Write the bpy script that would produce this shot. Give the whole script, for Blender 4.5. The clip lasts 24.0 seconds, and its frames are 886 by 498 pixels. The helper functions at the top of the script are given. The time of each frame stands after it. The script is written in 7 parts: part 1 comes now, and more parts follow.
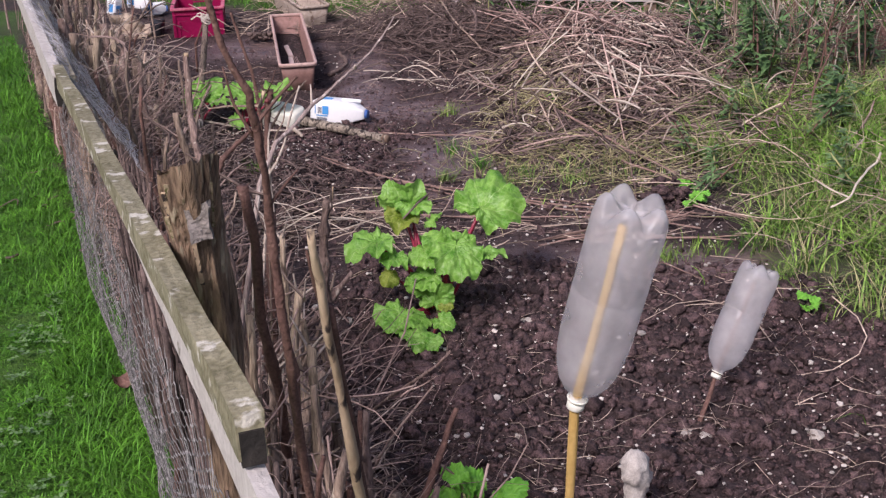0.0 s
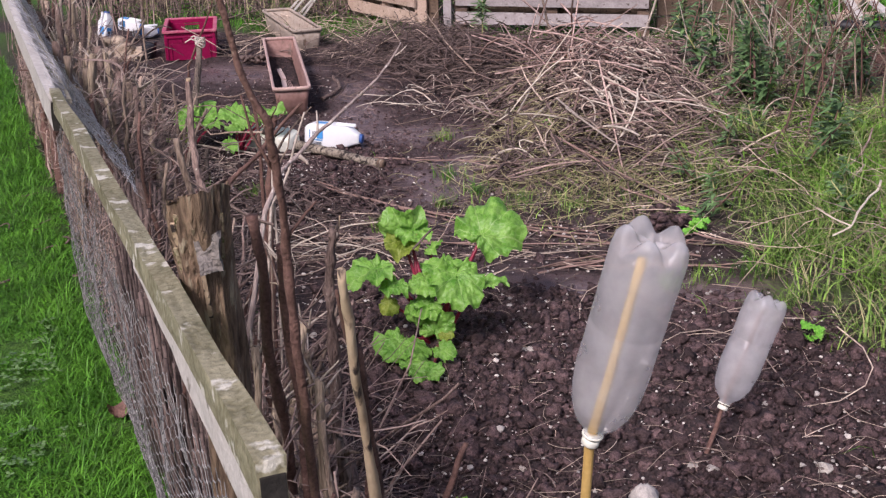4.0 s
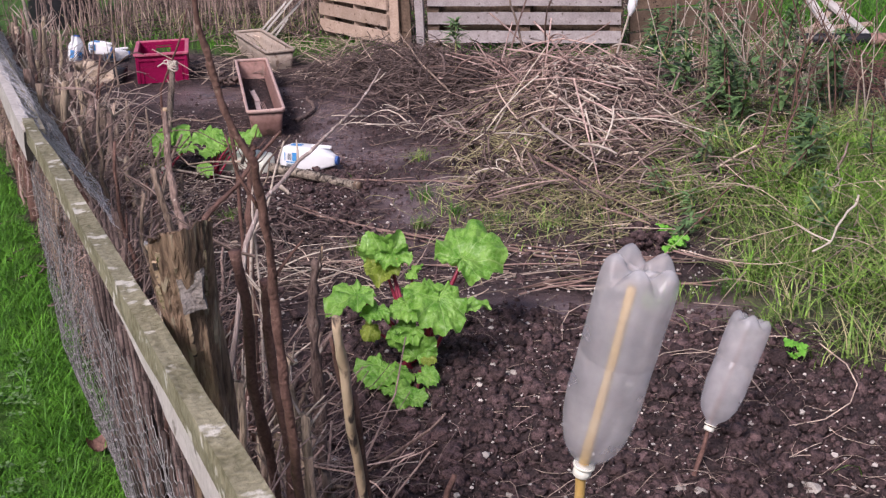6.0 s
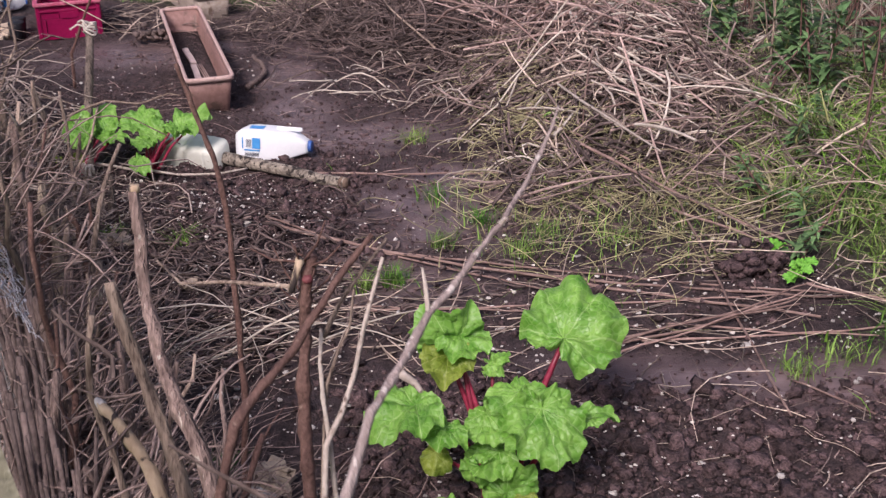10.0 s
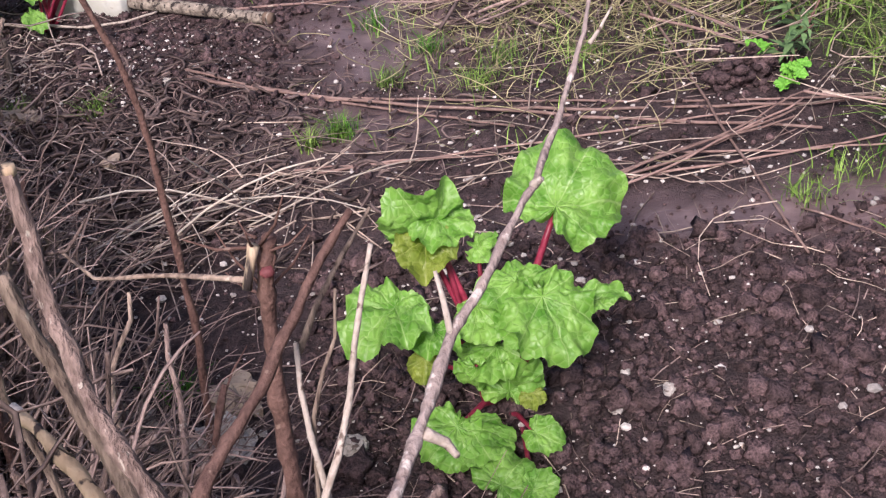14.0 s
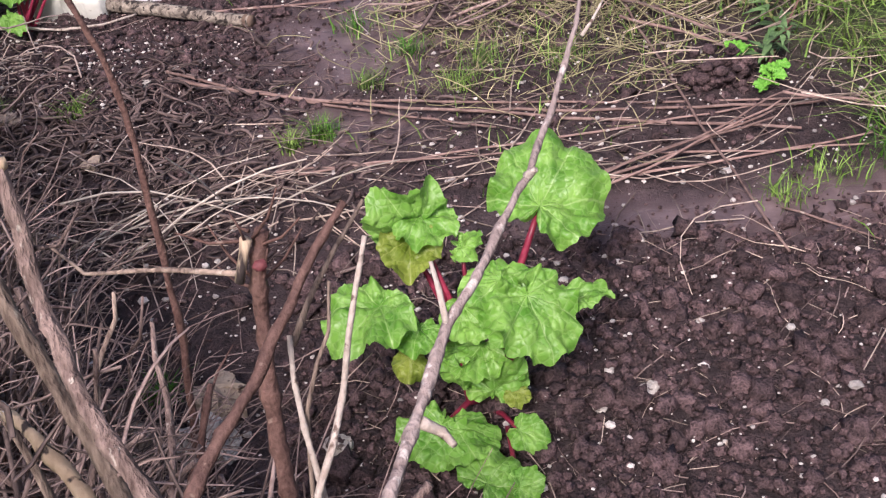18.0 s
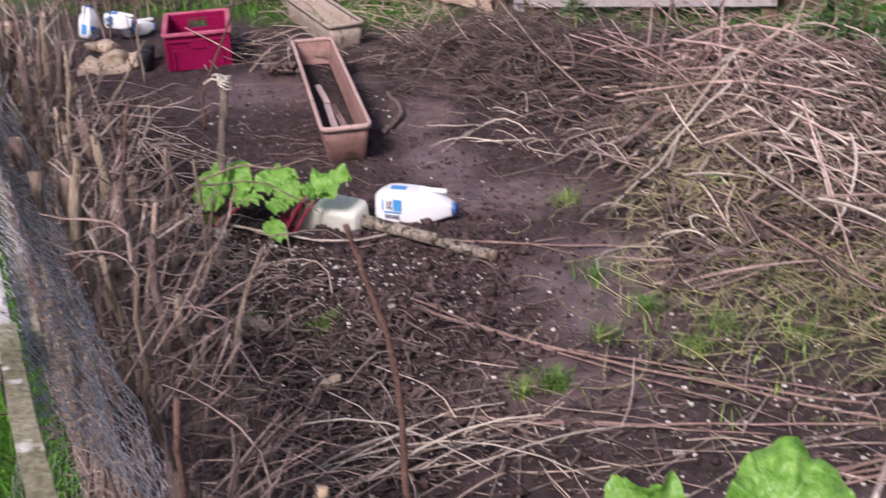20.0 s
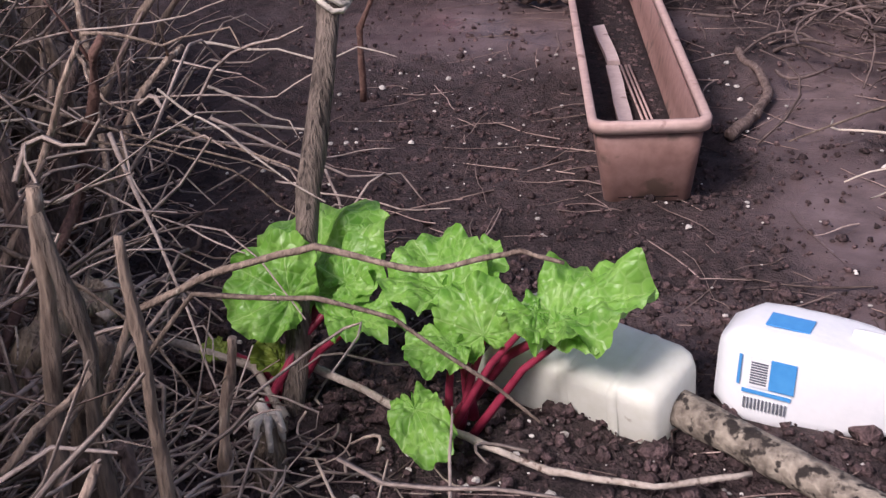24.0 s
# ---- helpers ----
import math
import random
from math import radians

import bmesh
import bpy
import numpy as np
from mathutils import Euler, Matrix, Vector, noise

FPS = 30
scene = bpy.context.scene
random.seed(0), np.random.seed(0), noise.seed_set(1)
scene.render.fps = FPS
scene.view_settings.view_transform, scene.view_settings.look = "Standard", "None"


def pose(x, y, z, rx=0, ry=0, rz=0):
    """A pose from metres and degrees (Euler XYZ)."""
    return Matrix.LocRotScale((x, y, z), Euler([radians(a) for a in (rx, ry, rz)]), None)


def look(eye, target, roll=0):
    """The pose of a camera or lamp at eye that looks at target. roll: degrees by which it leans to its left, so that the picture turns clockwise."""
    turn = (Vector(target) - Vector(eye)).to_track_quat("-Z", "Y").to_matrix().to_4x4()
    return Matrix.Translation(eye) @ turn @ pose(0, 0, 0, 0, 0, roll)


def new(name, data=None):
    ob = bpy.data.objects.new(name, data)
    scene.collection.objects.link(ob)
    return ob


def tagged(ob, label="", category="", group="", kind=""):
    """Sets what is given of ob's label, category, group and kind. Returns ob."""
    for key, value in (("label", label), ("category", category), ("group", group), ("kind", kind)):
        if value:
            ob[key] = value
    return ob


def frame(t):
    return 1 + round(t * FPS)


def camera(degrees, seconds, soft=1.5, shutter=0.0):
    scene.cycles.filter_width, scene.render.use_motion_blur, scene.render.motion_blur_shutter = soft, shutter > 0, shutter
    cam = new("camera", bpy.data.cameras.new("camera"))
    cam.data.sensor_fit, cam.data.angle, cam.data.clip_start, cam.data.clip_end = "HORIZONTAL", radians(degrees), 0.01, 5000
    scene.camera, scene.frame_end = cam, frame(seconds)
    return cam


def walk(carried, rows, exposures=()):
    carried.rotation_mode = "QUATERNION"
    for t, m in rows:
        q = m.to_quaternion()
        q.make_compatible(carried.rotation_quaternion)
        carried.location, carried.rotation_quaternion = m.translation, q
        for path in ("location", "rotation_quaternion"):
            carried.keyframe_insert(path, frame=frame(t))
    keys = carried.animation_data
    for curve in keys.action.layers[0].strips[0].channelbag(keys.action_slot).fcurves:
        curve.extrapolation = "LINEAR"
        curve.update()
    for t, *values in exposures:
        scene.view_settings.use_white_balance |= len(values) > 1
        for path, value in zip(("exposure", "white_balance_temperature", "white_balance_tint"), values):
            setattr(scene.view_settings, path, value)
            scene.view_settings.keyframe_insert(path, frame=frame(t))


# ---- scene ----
cam = camera(39.0, 24.0, soft=1.3, shutter=0.5)
PATH = [
    (0, (0.468, 0.056, 1.379), (0.142, 1.891, 0.654), -1.8),
    (0.5, (0.471, 0.059, 1.38), (0.142, 1.895, 0.66), -1.8),
    (1, (0.471, 0.062, 1.382), (0.141, 1.901, 0.668), -2.0),
    (1.5, (0.473, 0.065, 1.383), (0.141, 1.905, 0.674), -2.0),
    (3.5, (0.44, 0.083, 1.378), (0.124, 1.932, 0.683), -1.5),
    (4, (0.422, 0.093, 1.377), (0.118, 1.945, 0.685), -1.3),
    (4.5, (0.416, 0.095, 1.38), (0.121, 1.95, 0.691), -1.4),
    (5, (0.415, 0.096, 1.382), (0.13, 1.954, 0.7), -1.6),
    (5.5, (0.411, 0.1, 1.383), (0.138, 1.963, 0.708), -1.8),
    (6, (0.401, 0.121, 1.39), (0.138, 1.986, 0.72), -1.9),
    (6.5, (0.379, 0.145, 1.389), (0.126, 2.015, 0.727), -2.0),
    (7, (0.334, 0.186, 1.388), (0.1, 2.061, 0.733), -2.0),
    (7.5, (0.327, 0.266, 1.376), (0.087, 2.143, 0.729), -2.5),
    (8, (0.365, 0.485, 1.379), (0.082, 2.35, 0.716), -4.1),
    (8.5, (0.315, 0.642, 1.368), (0.034, 2.501, 0.686), -4.0),
    (9, (0.169, 0.791, 1.339), (-0.058, 2.648, 0.632), -3.8),
    (9.5, (0.037, 1.001, 1.29), (-0.119, 2.852, 0.548), -1.9),
    (11.5, (-0.146, 1.519, 1.275), (-0.146, 3.262, 0.293), -5.2),
    (12, (-0.126, 1.542, 1.264), (-0.143, 3.248, 0.22), -6.7),
    (12.5, (-0.119, 1.551, 1.259), (-0.15, 3.233, 0.177), -7.6),
    (13, (-0.12, 1.55, 1.261), (-0.152, 3.223, 0.164), -7.4),
    (13.5, (-0.119, 1.548, 1.263), (-0.15, 3.221, 0.167), -7.2),
    (14, (-0.113, 1.543, 1.269), (-0.149, 3.215, 0.173), -7.2),
    (14.5, (-0.109, 1.538, 1.273), (-0.146, 3.211, 0.177), -7.2),
    (15, (-0.111, 1.536, 1.27), (-0.142, 3.21, 0.176), -7.1),
    (15.5, (-0.114, 1.535, 1.266), (-0.139, 3.21, 0.174), -7.0),
    (16, (-0.123, 1.534, 1.264), (-0.136, 3.21, 0.173), -6.9),
    (16.5, (-0.123, 1.534, 1.265), (-0.133, 3.209, 0.173), -6.9),
    (17, (-0.123, 1.535, 1.265), (-0.13, 3.21, 0.171), -6.8),
    (17.5, (-0.124, 1.536, 1.266), (-0.126, 3.21, 0.172), -6.8),
    (18, (-0.125, 1.537, 1.264), (-0.123, 3.212, 0.171), -6.7),
    (18.5, (-0.127, 1.536, 1.265), (-0.114, 3.228, 0.198), -6.0),
    (19, (-0.148, 1.556, 1.285), (-0.177, 3.312, 0.327), -4.4),
    (19.5, (-0.161, 1.544, 1.405), (-0.342, 3.336, 0.536), -4.4),
    (21.5, (-0.339, 1.61, 1.409), (-0.767, 3.431, 0.701), -0.4),
    (22, (-0.357, 1.675, 1.385), (-0.723, 3.493, 0.637), 0.6),
    (22.5, (-0.499, 2.222, 1.194), (-0.870, 4.027, 0.416), 0.8),
    (23, (-0.713, 3.186, 0.900), (-1.236, 4.961, 0.064), -1.4),
    (23.5, (-0.721, 3.641, 0.766), (-1.423, 5.319, -0.065), -3.5),
    (24, (-0.749, 3.769, 0.734), (-1.457, 5.436, -0.115), -3.4),
]
walk(cam, [(t, look(eye, target, roll)) for t, eye, target, roll in PATH],
     [(t, stops, 6250, 26) for t, stops in ((0, 0.56), (9.0, 0.54), (12, 0.72), (13, 0.90), (18.5, 0.90), (19.5, 0.66), (22, 0.60), (24, 0.58))])

# ---- world and light ----
world = bpy.data.worlds.new("world")
scene.world = world
world.use_nodes = True
wn = world.node_tree.nodes
sky = wn.new("ShaderNodeTexSky")
sky.sky_type = 'NISHITA'
sky.sun_disc = False
sky.sun_elevation = radians(48)
sky.sun_rotation = radians(200)
sky.air_density, sky.dust_density = 1.0, 4.0
wn["Background"].inputs["Strength"].default_value = 0.078
world.node_tree.links.new(sky.outputs[0], wn["Background"].inputs["Color"])
sun = new("sun", bpy.data.lights.new("sun", 'SUN'))
sun.data.energy, sun.data.angle, sun.data.color = 2.3, radians(14), (1.0, 0.96, 0.9)
sun.matrix_world = look((-3, -7, 9), (0, 2.5, 0))



# ---- materials ----
def material(name, a, b, scale=20.0, rough=0.8, bump=0.3, fine=8.0, spread=0.25, c=None, cut=0.62, spec=0.3, metal=0.0, island=False, dist=0.01, stretch=1.0):
    """Two-tone noise of the colours a and b at two scales, with flecks of c, relief, and a lightness that differs from piece to piece."""
    m = bpy.data.materials.new(name)
    m.use_nodes = True
    t = m.node_tree
    n, li = t.nodes, t.links
    bsdf = n["Principled BSDF"]
    co = n.new("ShaderNodeTexCoord")
    big = n.new("ShaderNodeTexNoise")
    big.inputs["Scale"].default_value, big.inputs["Detail"].default_value = scale, 6
    small = n.new("ShaderNodeTexNoise")
    small.inputs["Scale"].default_value, small.inputs["Detail"].default_value = scale * fine, 5
    mp = n.new("ShaderNodeMapping")
    mp.inputs["Scale"].default_value = (1, 1, stretch)
    li.new(co.outputs["Object"], mp.inputs["Vector"])
    for x in (big, small):
        li.new(mp.outputs[0], x.inputs["Vector"])
    ramp = n.new("ShaderNodeValToRGB")
    ramp.color_ramp.elements[0].position, ramp.color_ramp.elements[1].position = 0.32, 0.68
    ramp.color_ramp.elements[0].color, ramp.color_ramp.elements[1].color = (*a, 1), (*b, 1)
    mixf = n.new("ShaderNodeMath")
    mixf.operation = 'MULTIPLY_ADD'
    mixf.inputs[1].default_value = 0.5
    half = n.new("ShaderNodeMath")
    half.operation = 'MULTIPLY'
    half.inputs[1].default_value = 0.5
    li.new(big.outputs["Fac"], half.inputs[0])
    li.new(small.outputs["Fac"], mixf.inputs[0])
    li.new(half.outputs[0], mixf.inputs[2])
    li.new(mixf.outputs[0], ramp.inputs[0])
    col = ramp.outputs[0]
    if c:
        fl = n.new("ShaderNodeTexNoise")
        fl.inputs["Scale"].default_value, fl.inputs["Detail"].default_value = scale * 2.3, 8
        li.new(mp.outputs[0], fl.inputs["Vector"])
        r2 = n.new("ShaderNodeMapRange")
        r2.inputs[1].default_value, r2.inputs[2].default_value = cut, cut + 0.06
        li.new(fl.outputs["Fac"], r2.inputs[0])
        mx = n.new("ShaderNodeMix")
        mx.data_type = 'RGBA'
        li.new(r2.outputs[0], mx.inputs[0])
        li.new(col, mx.inputs[6])
        mx.inputs[7].default_value = (*c, 1)
        col = mx.outputs[2]
    hsv = n.new("ShaderNodeHueSaturation")
    rnd = n.new("ShaderNodeNewGeometry") if island else n.new("ShaderNodeObjectInfo")
    r3 = n.new("ShaderNodeMapRange")
    r3.inputs[3].default_value, r3.inputs[4].default_value = 1 - spread, 1 + spread
    li.new(rnd.outputs["Random Per Island" if island else "Random"], r3.inputs[0])
    li.new(r3.outputs[0], hsv.inputs["Value"])
    li.new(col, hsv.inputs["Color"])
    li.new(hsv.outputs[0], bsdf.inputs["Base Color"])
    bsdf.inputs["Roughness"].default_value = rough
    bsdf.inputs["Specular IOR Level"].default_value = spec
    bsdf.inputs["Metallic"].default_value = metal
    bp = n.new("ShaderNodeBump")
    bp.inputs["Strength"].default_value, bp.inputs["Distance"].default_value = bump, dist
    li.new(mixf.outputs[0], bp.inputs["Height"])
    li.new(bp.outputs[0], bsdf.inputs["Normal"])
    return m


# ---- mesh tools ----
class Soup:
    """Vertices and faces gathered for one mesh."""

    def __init__(self):
        self.v, self.f, self.uv = [], [], []

    def tube(self, pts, radii, sides=6, cap=True):
        """A bent, tapered rod through pts."""
        base = len(self.v)
        pts = [Vector(p) for p in pts]
        for i, p in enumerate(pts):
            d = (pts[min(i + 1, len(pts) - 1)] - pts[max(i - 1, 0)])
            d = d.normalized() if d.length > 1e-9 else Vector((0, 0, 1))
            a = d.orthogonal() if i == 0 else (side - d * side.dot(d))
            side = a.normalized()
            up = d.cross(side)
            r = radii[i] if hasattr(radii, "__len__") else radii
            for k in range(sides):
                w = 2 * math.pi * k / sides
                self.v.append(p + (side * math.cos(w) + up * math.sin(w)) * r)
        for i in range(len(pts) - 1):
            for k in range(sides):
                k2 = (k + 1) % sides
                self.f.append((base + i * sides + k, base + i * sides + k2, base + (i + 1) * sides + k2, base + (i + 1) * sides + k))
        if cap:
            self.f.append(tuple(base + k for k in reversed(range(sides))))
            self.f.append(tuple(base + (len(pts) - 1) * sides + k for k in range(sides)))

    def blade(self, p, d, length, width, bend, n=3):
        """A grass blade: a tapering strip that bends over."""
        base = len(self.v)
        side = Vector((-d.y, d.x, 0)) * width / 2
        for i in range(n):
            s = i / n
            q = p + Vector((0, 0, length * s * (1 - 0.3 * bend * s))) + d * (length * bend * s * s)
            w = 1 - 0.6 * s
            self.v += [q - side * w, q + side * w]
        self.v.append(p + Vector((0, 0, length * (1 - 0.35 * bend))) + d * (length * bend))
        for i in range(n - 1):
            self.f.append((base + 2 * i, base + 2 * i + 1, base + 2 * i + 3, base + 2 * i + 2))
        self.f.append((base + 2 * n - 2, base + 2 * n - 1, base + 2 * n))

    def lump(self, p, r, seed, flat=0.7, rough=0.25):
        """A small uneven stone or clod of 20 faces."""
        base = len(self.v)
        rg = random.Random(seed)
        turn = Euler((rg.random() * 6, rg.random() * 6, rg.random() * 6)).to_matrix()
        st = Vector((1, rg.uniform(0.6, 1), flat))
        for c in ICO_V:
            q = turn @ Vector(c) * (r * rg.uniform(1 - rough, 1 + rough))
            self.v.append(Vector((q.x * st.x, q.y * st.y, q.z * st.z)) + p)
        self.f += [tuple(base + i for i in t) for t in ICO_F]

    def clod(self, p, r, seed):
        """A rounded crumbly clod."""
        base = len(self.v)
        o = Vector((seed * 0.37 % 50, seed * 0.71 % 50, 0))
        sx, sy, sz = 1 + 0.3 * noise.noise(o), 1 + 0.3 * noise.noise(o + Vector((3, 0, 0))), 0.85
        for c in BALL_V:
            k = r * (0.9 + 0.75 * noise.noise(c * 1.4 + o) + 0.55 * noise.noise(c * 3.4 + o))
            self.v.append(Vector((c.x * sx, c.y * sy, c.z * sz)) * k + p)
        self.f += [tuple(base + i for i in t) for t in BALL_F]

    def ob(self, name, mat, parent=None, smooth=True, label=""):
        me = bpy.data.meshes.new(name)
        me.from_pydata([tuple(x) for x in self.v], [], self.f)
        if self.uv:
            lay = me.uv_layers.new(name="UVMap")
            idx = np.zeros(len(me.loops), dtype=np.int32)
            me.loops.foreach_get("vertex_index", idx)
            lay.data.foreach_set("uv", np.array(self.uv, dtype=np.float32)[idx].ravel())
        me.materials.append(mat)
        if smooth:
            me.polygons.foreach_set("use_smooth", [True] * len(me.polygons))
        o = new(name, me)
        if parent:
            o.parent = parent
        if label:
            o["label"] = label
        return o


_b = bmesh.new()
bmesh.ops.create_icosphere(_b, subdivisions=1, radius=1)
ICO_V = [tuple(x.co) for x in _b.verts]
ICO_F = [tuple(x.index for x in y.verts) for y in _b.faces]
_b.free()
_b = bmesh.new()
bmesh.ops.create_icosphere(_b, subdivisions=2, radius=1)
BALL_V = [x.co.copy() for x in _b.verts]
BALL_F = [tuple(x.index for x in y.verts) for y in _b.faces]
_b.free()


def part(name, bm, mat, parent=None, label="", smooth=False):
    """Links a bmesh as one mesh object."""
    me = bpy.data.meshes.new(name)
    bm.normal_update()
    bm.to_mesh(me)
    bm.free()
    me.materials.append(mat)
    if smooth:
        me.polygons.foreach_set("use_smooth", [True] * len(me.polygons))
    o = new(name, me)
    if parent:
        o.parent = parent
    if label:
        o["label"] = label
    return o


def box_bm(size, m=Matrix(), bevel=0.002, bm=None):
    """A bevelled block of that size, placed by m."""
    own = bmesh.new()
    bmesh.ops.create_cube(own, size=1, matrix=Matrix.Diagonal((*size, 1)))
    if bevel:
        bmesh.ops.bevel(own, geom=own.edges[:], offset=bevel, segments=2, affect='EDGES', profile=0.6)
    own.transform(m)
    if bm is None:
        return own
    me = bpy.data.meshes.new("tmp")
    own.to_mesh(me)
    own.free()
    bm.from_mesh(me)
    bpy.data.meshes.remove(me)
    return bm


def worn(bm, amount, scale):
    """Pushes the vertices about, so that edges are uneven."""
    for v in bm.verts:
        v.co += noise.noise_vector(v.co * scale) * amount
    return bm


def plank_bm(length, w, h, seed, cuts=14, wear=0.004):
    """A weathered board along x, with wavy, chipped edges."""
    bm = bmesh.new()
    prof = [(-w / 2, -h / 2), (0, -h / 2), (w / 2, -h / 2), (w / 2, 0), (w / 2, h / 2), (0, h / 2), (-w / 2, h / 2), (-w / 2, 0)]
    rings = []
    for i in range(cuts + 1):
        x = length * (i / cuts - 0.5)
        ring = []
        for y, z in prof:
            o = noise.noise_vector(Vector((x * 6 + seed * 7.1, y * 30, z * 30))) * wear
            ring.append(bm.verts.new((x + (o.x if 0 < i < cuts else o.x * 0.4), y * 0.98 + o.y, z + o.z)))
        rings.append(ring)
    for a, b in zip(rings, rings[1:]):
        for k in range(8):
            bm.faces.new((a[k], a[(k + 1) % 8], b[(k + 1) % 8], b[k]))
    bm.faces.new(rings[0][::-1])
    bm.faces.new(rings[-1])
    bmesh.ops.recalc_face_normals(bm, faces=bm.faces[:])
    return bm


def empty(name, m, label, category, group="", kind=""):
    o = new(name)
    o.matrix_world = m
    o.empty_display_size = 0.05
    return tagged(o, label, category, group, kind)


def along(a, b):
    """The pose at the middle of a and b, its x axis from a to b and z as near to up as can be."""
    a, b = Vector(a), Vector(b)
    x = (b - a).normalized()
    y = Vector((0, 0, 1)).cross(x).normalized()
    z = x.cross(y)
    m = Matrix((x, y, z)).transposed().to_4x4()
    m.translation = (a + b) / 2
    return m, (b - a).length


# ---- the materials of the place ----
WOOD_GREY = material("weathered_wood", (0.17, 0.15, 0.105), (0.42, 0.385, 0.30), 30, 0.85, 0.8, 5, 0.08, c=(0.21, 0.205, 0.10), cut=0.58)
RAIL_WOOD = material("lichened_rail_wood", (0.10, 0.092, 0.045), (0.36, 0.335, 0.225), 11, 0.85, 0.8, 9, 0.06, c=(0.56, 0.54, 0.46), cut=0.595)
WOOD_PALE = material("bleached_wood", (0.40, 0.37, 0.34), (0.60, 0.57, 0.53), 12, 0.85, 0.5, 8, 0.08, c=(0.22, 0.20, 0.17), cut=0.64)
WOOD_PALLET = material("lilac_grey_pallet_wood", (0.25, 0.22, 0.215), (0.42, 0.38, 0.375), 16, 0.8, 0.4, 6, 0.12, c=(0.14, 0.115, 0.10), cut=0.64)
WOOD_WARM = material("pinkish_pallet_wood", (0.34, 0.245, 0.18), (0.52, 0.40, 0.32), 16, 0.8, 0.4, 6, 0.12, c=(0.20, 0.14, 0.095), cut=0.64)
WOOD_BROWN = material("brown_board", (0.075, 0.050, 0.036), (0.20, 0.14, 0.10), 16, 0.85, 0.4, 6, 0.2, c=(0.045, 0.03, 0.022), cut=0.62)
WOOD_DARK = material("black_wood", (0.012, 0.011, 0.01), (0.04, 0.035, 0.03), 20, 0.8, 0.5, 6, 0.1)
WOOD_ROT = material("rotten_wood", (0.039, 0.023, 0.017), (0.392, 0.275, 0.181), 34, 0.9, 1.0, 4, 0.1, c=(0.38, 0.32, 0.22), cut=0.60, dist=0.02, stretch=0.14)
ROT_TOP = material("mossy_pale_wood", (0.16, 0.12, 0.065), (0.46, 0.38, 0.25), 60, 0.9, 1.0, 4, 0.1, c=(0.14, 0.15, 0.05), cut=0.56, dist=0.006)
BARK = material("grey_bark", (0.13, 0.115, 0.10), (0.30, 0.27, 0.245), 40, 0.9, 1.0, 4, 0.1, dist=0.01)
BIRCH = material("birch_bark", (0.07, 0.052, 0.042), (0.44, 0.38, 0.30), 26, 0.8, 1.0, 4, 0.05, c=(0.035, 0.028, 0.024), cut=0.53)
STALK = material("dead_brown_stalk", (0.105, 0.072, 0.056), (0.45, 0.345, 0.265), 44, 0.85, 1.0, 4, 0.45, c=(0.50, 0.43, 0.34), cut=0.64, stretch=0.22)
STUMP = material("fibrous_hedge_stump", (0.13, 0.095, 0.066), (0.50, 0.40, 0.29), 60, 0.9, 1.0, 4, 0.3, c=(0.07, 0.05, 0.04), cut=0.60, stretch=0.10)
STALK_RED = material("red_brown_stem", (0.070, 0.036, 0.029), (0.21, 0.12, 0.095), 40, 0.75, 0.6, 5, 0.2, c=(0.26, 0.18, 0.14), cut=0.66)
STALK_PALE = material("pale_bare_stick", (0.30, 0.24, 0.19), (0.56, 0.49, 0.42), 40, 0.8, 0.5, 5, 0.15, c=(0.13, 0.09, 0.07), cut=0.60)
STAKE = material("split_wood_stake", (0.34, 0.24, 0.15), (0.60, 0.47, 0.32), 22, 0.8, 0.6, 5, 0.1, c=(0.05, 0.038, 0.034), cut=0.53, stretch=0.16)
BARK_PALE = material("peeling_grey_bark", (0.19, 0.14, 0.125), (0.44, 0.36, 0.325), 44, 0.8, 0.8, 5, 0.1, c=(0.58, 0.51, 0.46), cut=0.60, stretch=0.14)
TWIG_GREY = material("bent_grey_twigs", (0.17, 0.125, 0.105), (0.54, 0.44, 0.375), 26, 0.85, 0.5, 5, 0.45, island=True)
TWIG = material("fine_dead_twigs", (0.11, 0.070, 0.060), (0.42, 0.315, 0.27), 20, 0.85, 0.3, 5, 0.6, island=True)
STRAW = material("dry_straw", (0.162, 0.113, 0.090), (0.637, 0.519, 0.413), 12, 0.8, 0.2, 6, 0.6, island=True)
MULCH = material("dark_dead_leaves", (0.045, 0.031, 0.028), (0.205, 0.150, 0.132), 20, 0.8, 0.3, 6, 0.5, island=True)
GRASS = material("lawn_grass", (0.024, 0.105, 0.005), (0.105, 0.29, 0.024), 5.5, 0.6, 0.1, 9, 0.55, island=True)
GRASS_LONG = material("rough_grass", (0.040, 0.105, 0.014), (0.27, 0.41, 0.085), 6, 0.6, 0.1, 9, 0.6, island=True)
GRASS_DRY = material("dry_grass", (0.26, 0.24, 0.11), (0.48, 0.43, 0.25), 6, 0.75, 0.1, 9, 0.4, island=True)
WEED_LEAF = material("blue_green_weed_leaf", (0.050, 0.115, 0.040), (0.17, 0.28, 0.105), 12, 0.5, 0.2, 6, 0.35, island=True)
HERB_LEAF = material("bright_herb_leaf", (0.09, 0.30, 0.03), (0.17, 0.42, 0.05), 14, 0.5, 0.3, 6, 0.2, island=True)
STEM = material("crimson_leaf_stalk", (0.15, 0.010, 0.025), (0.36, 0.045, 0.085), 14, 0.35, 0.2, 6, 0.25)
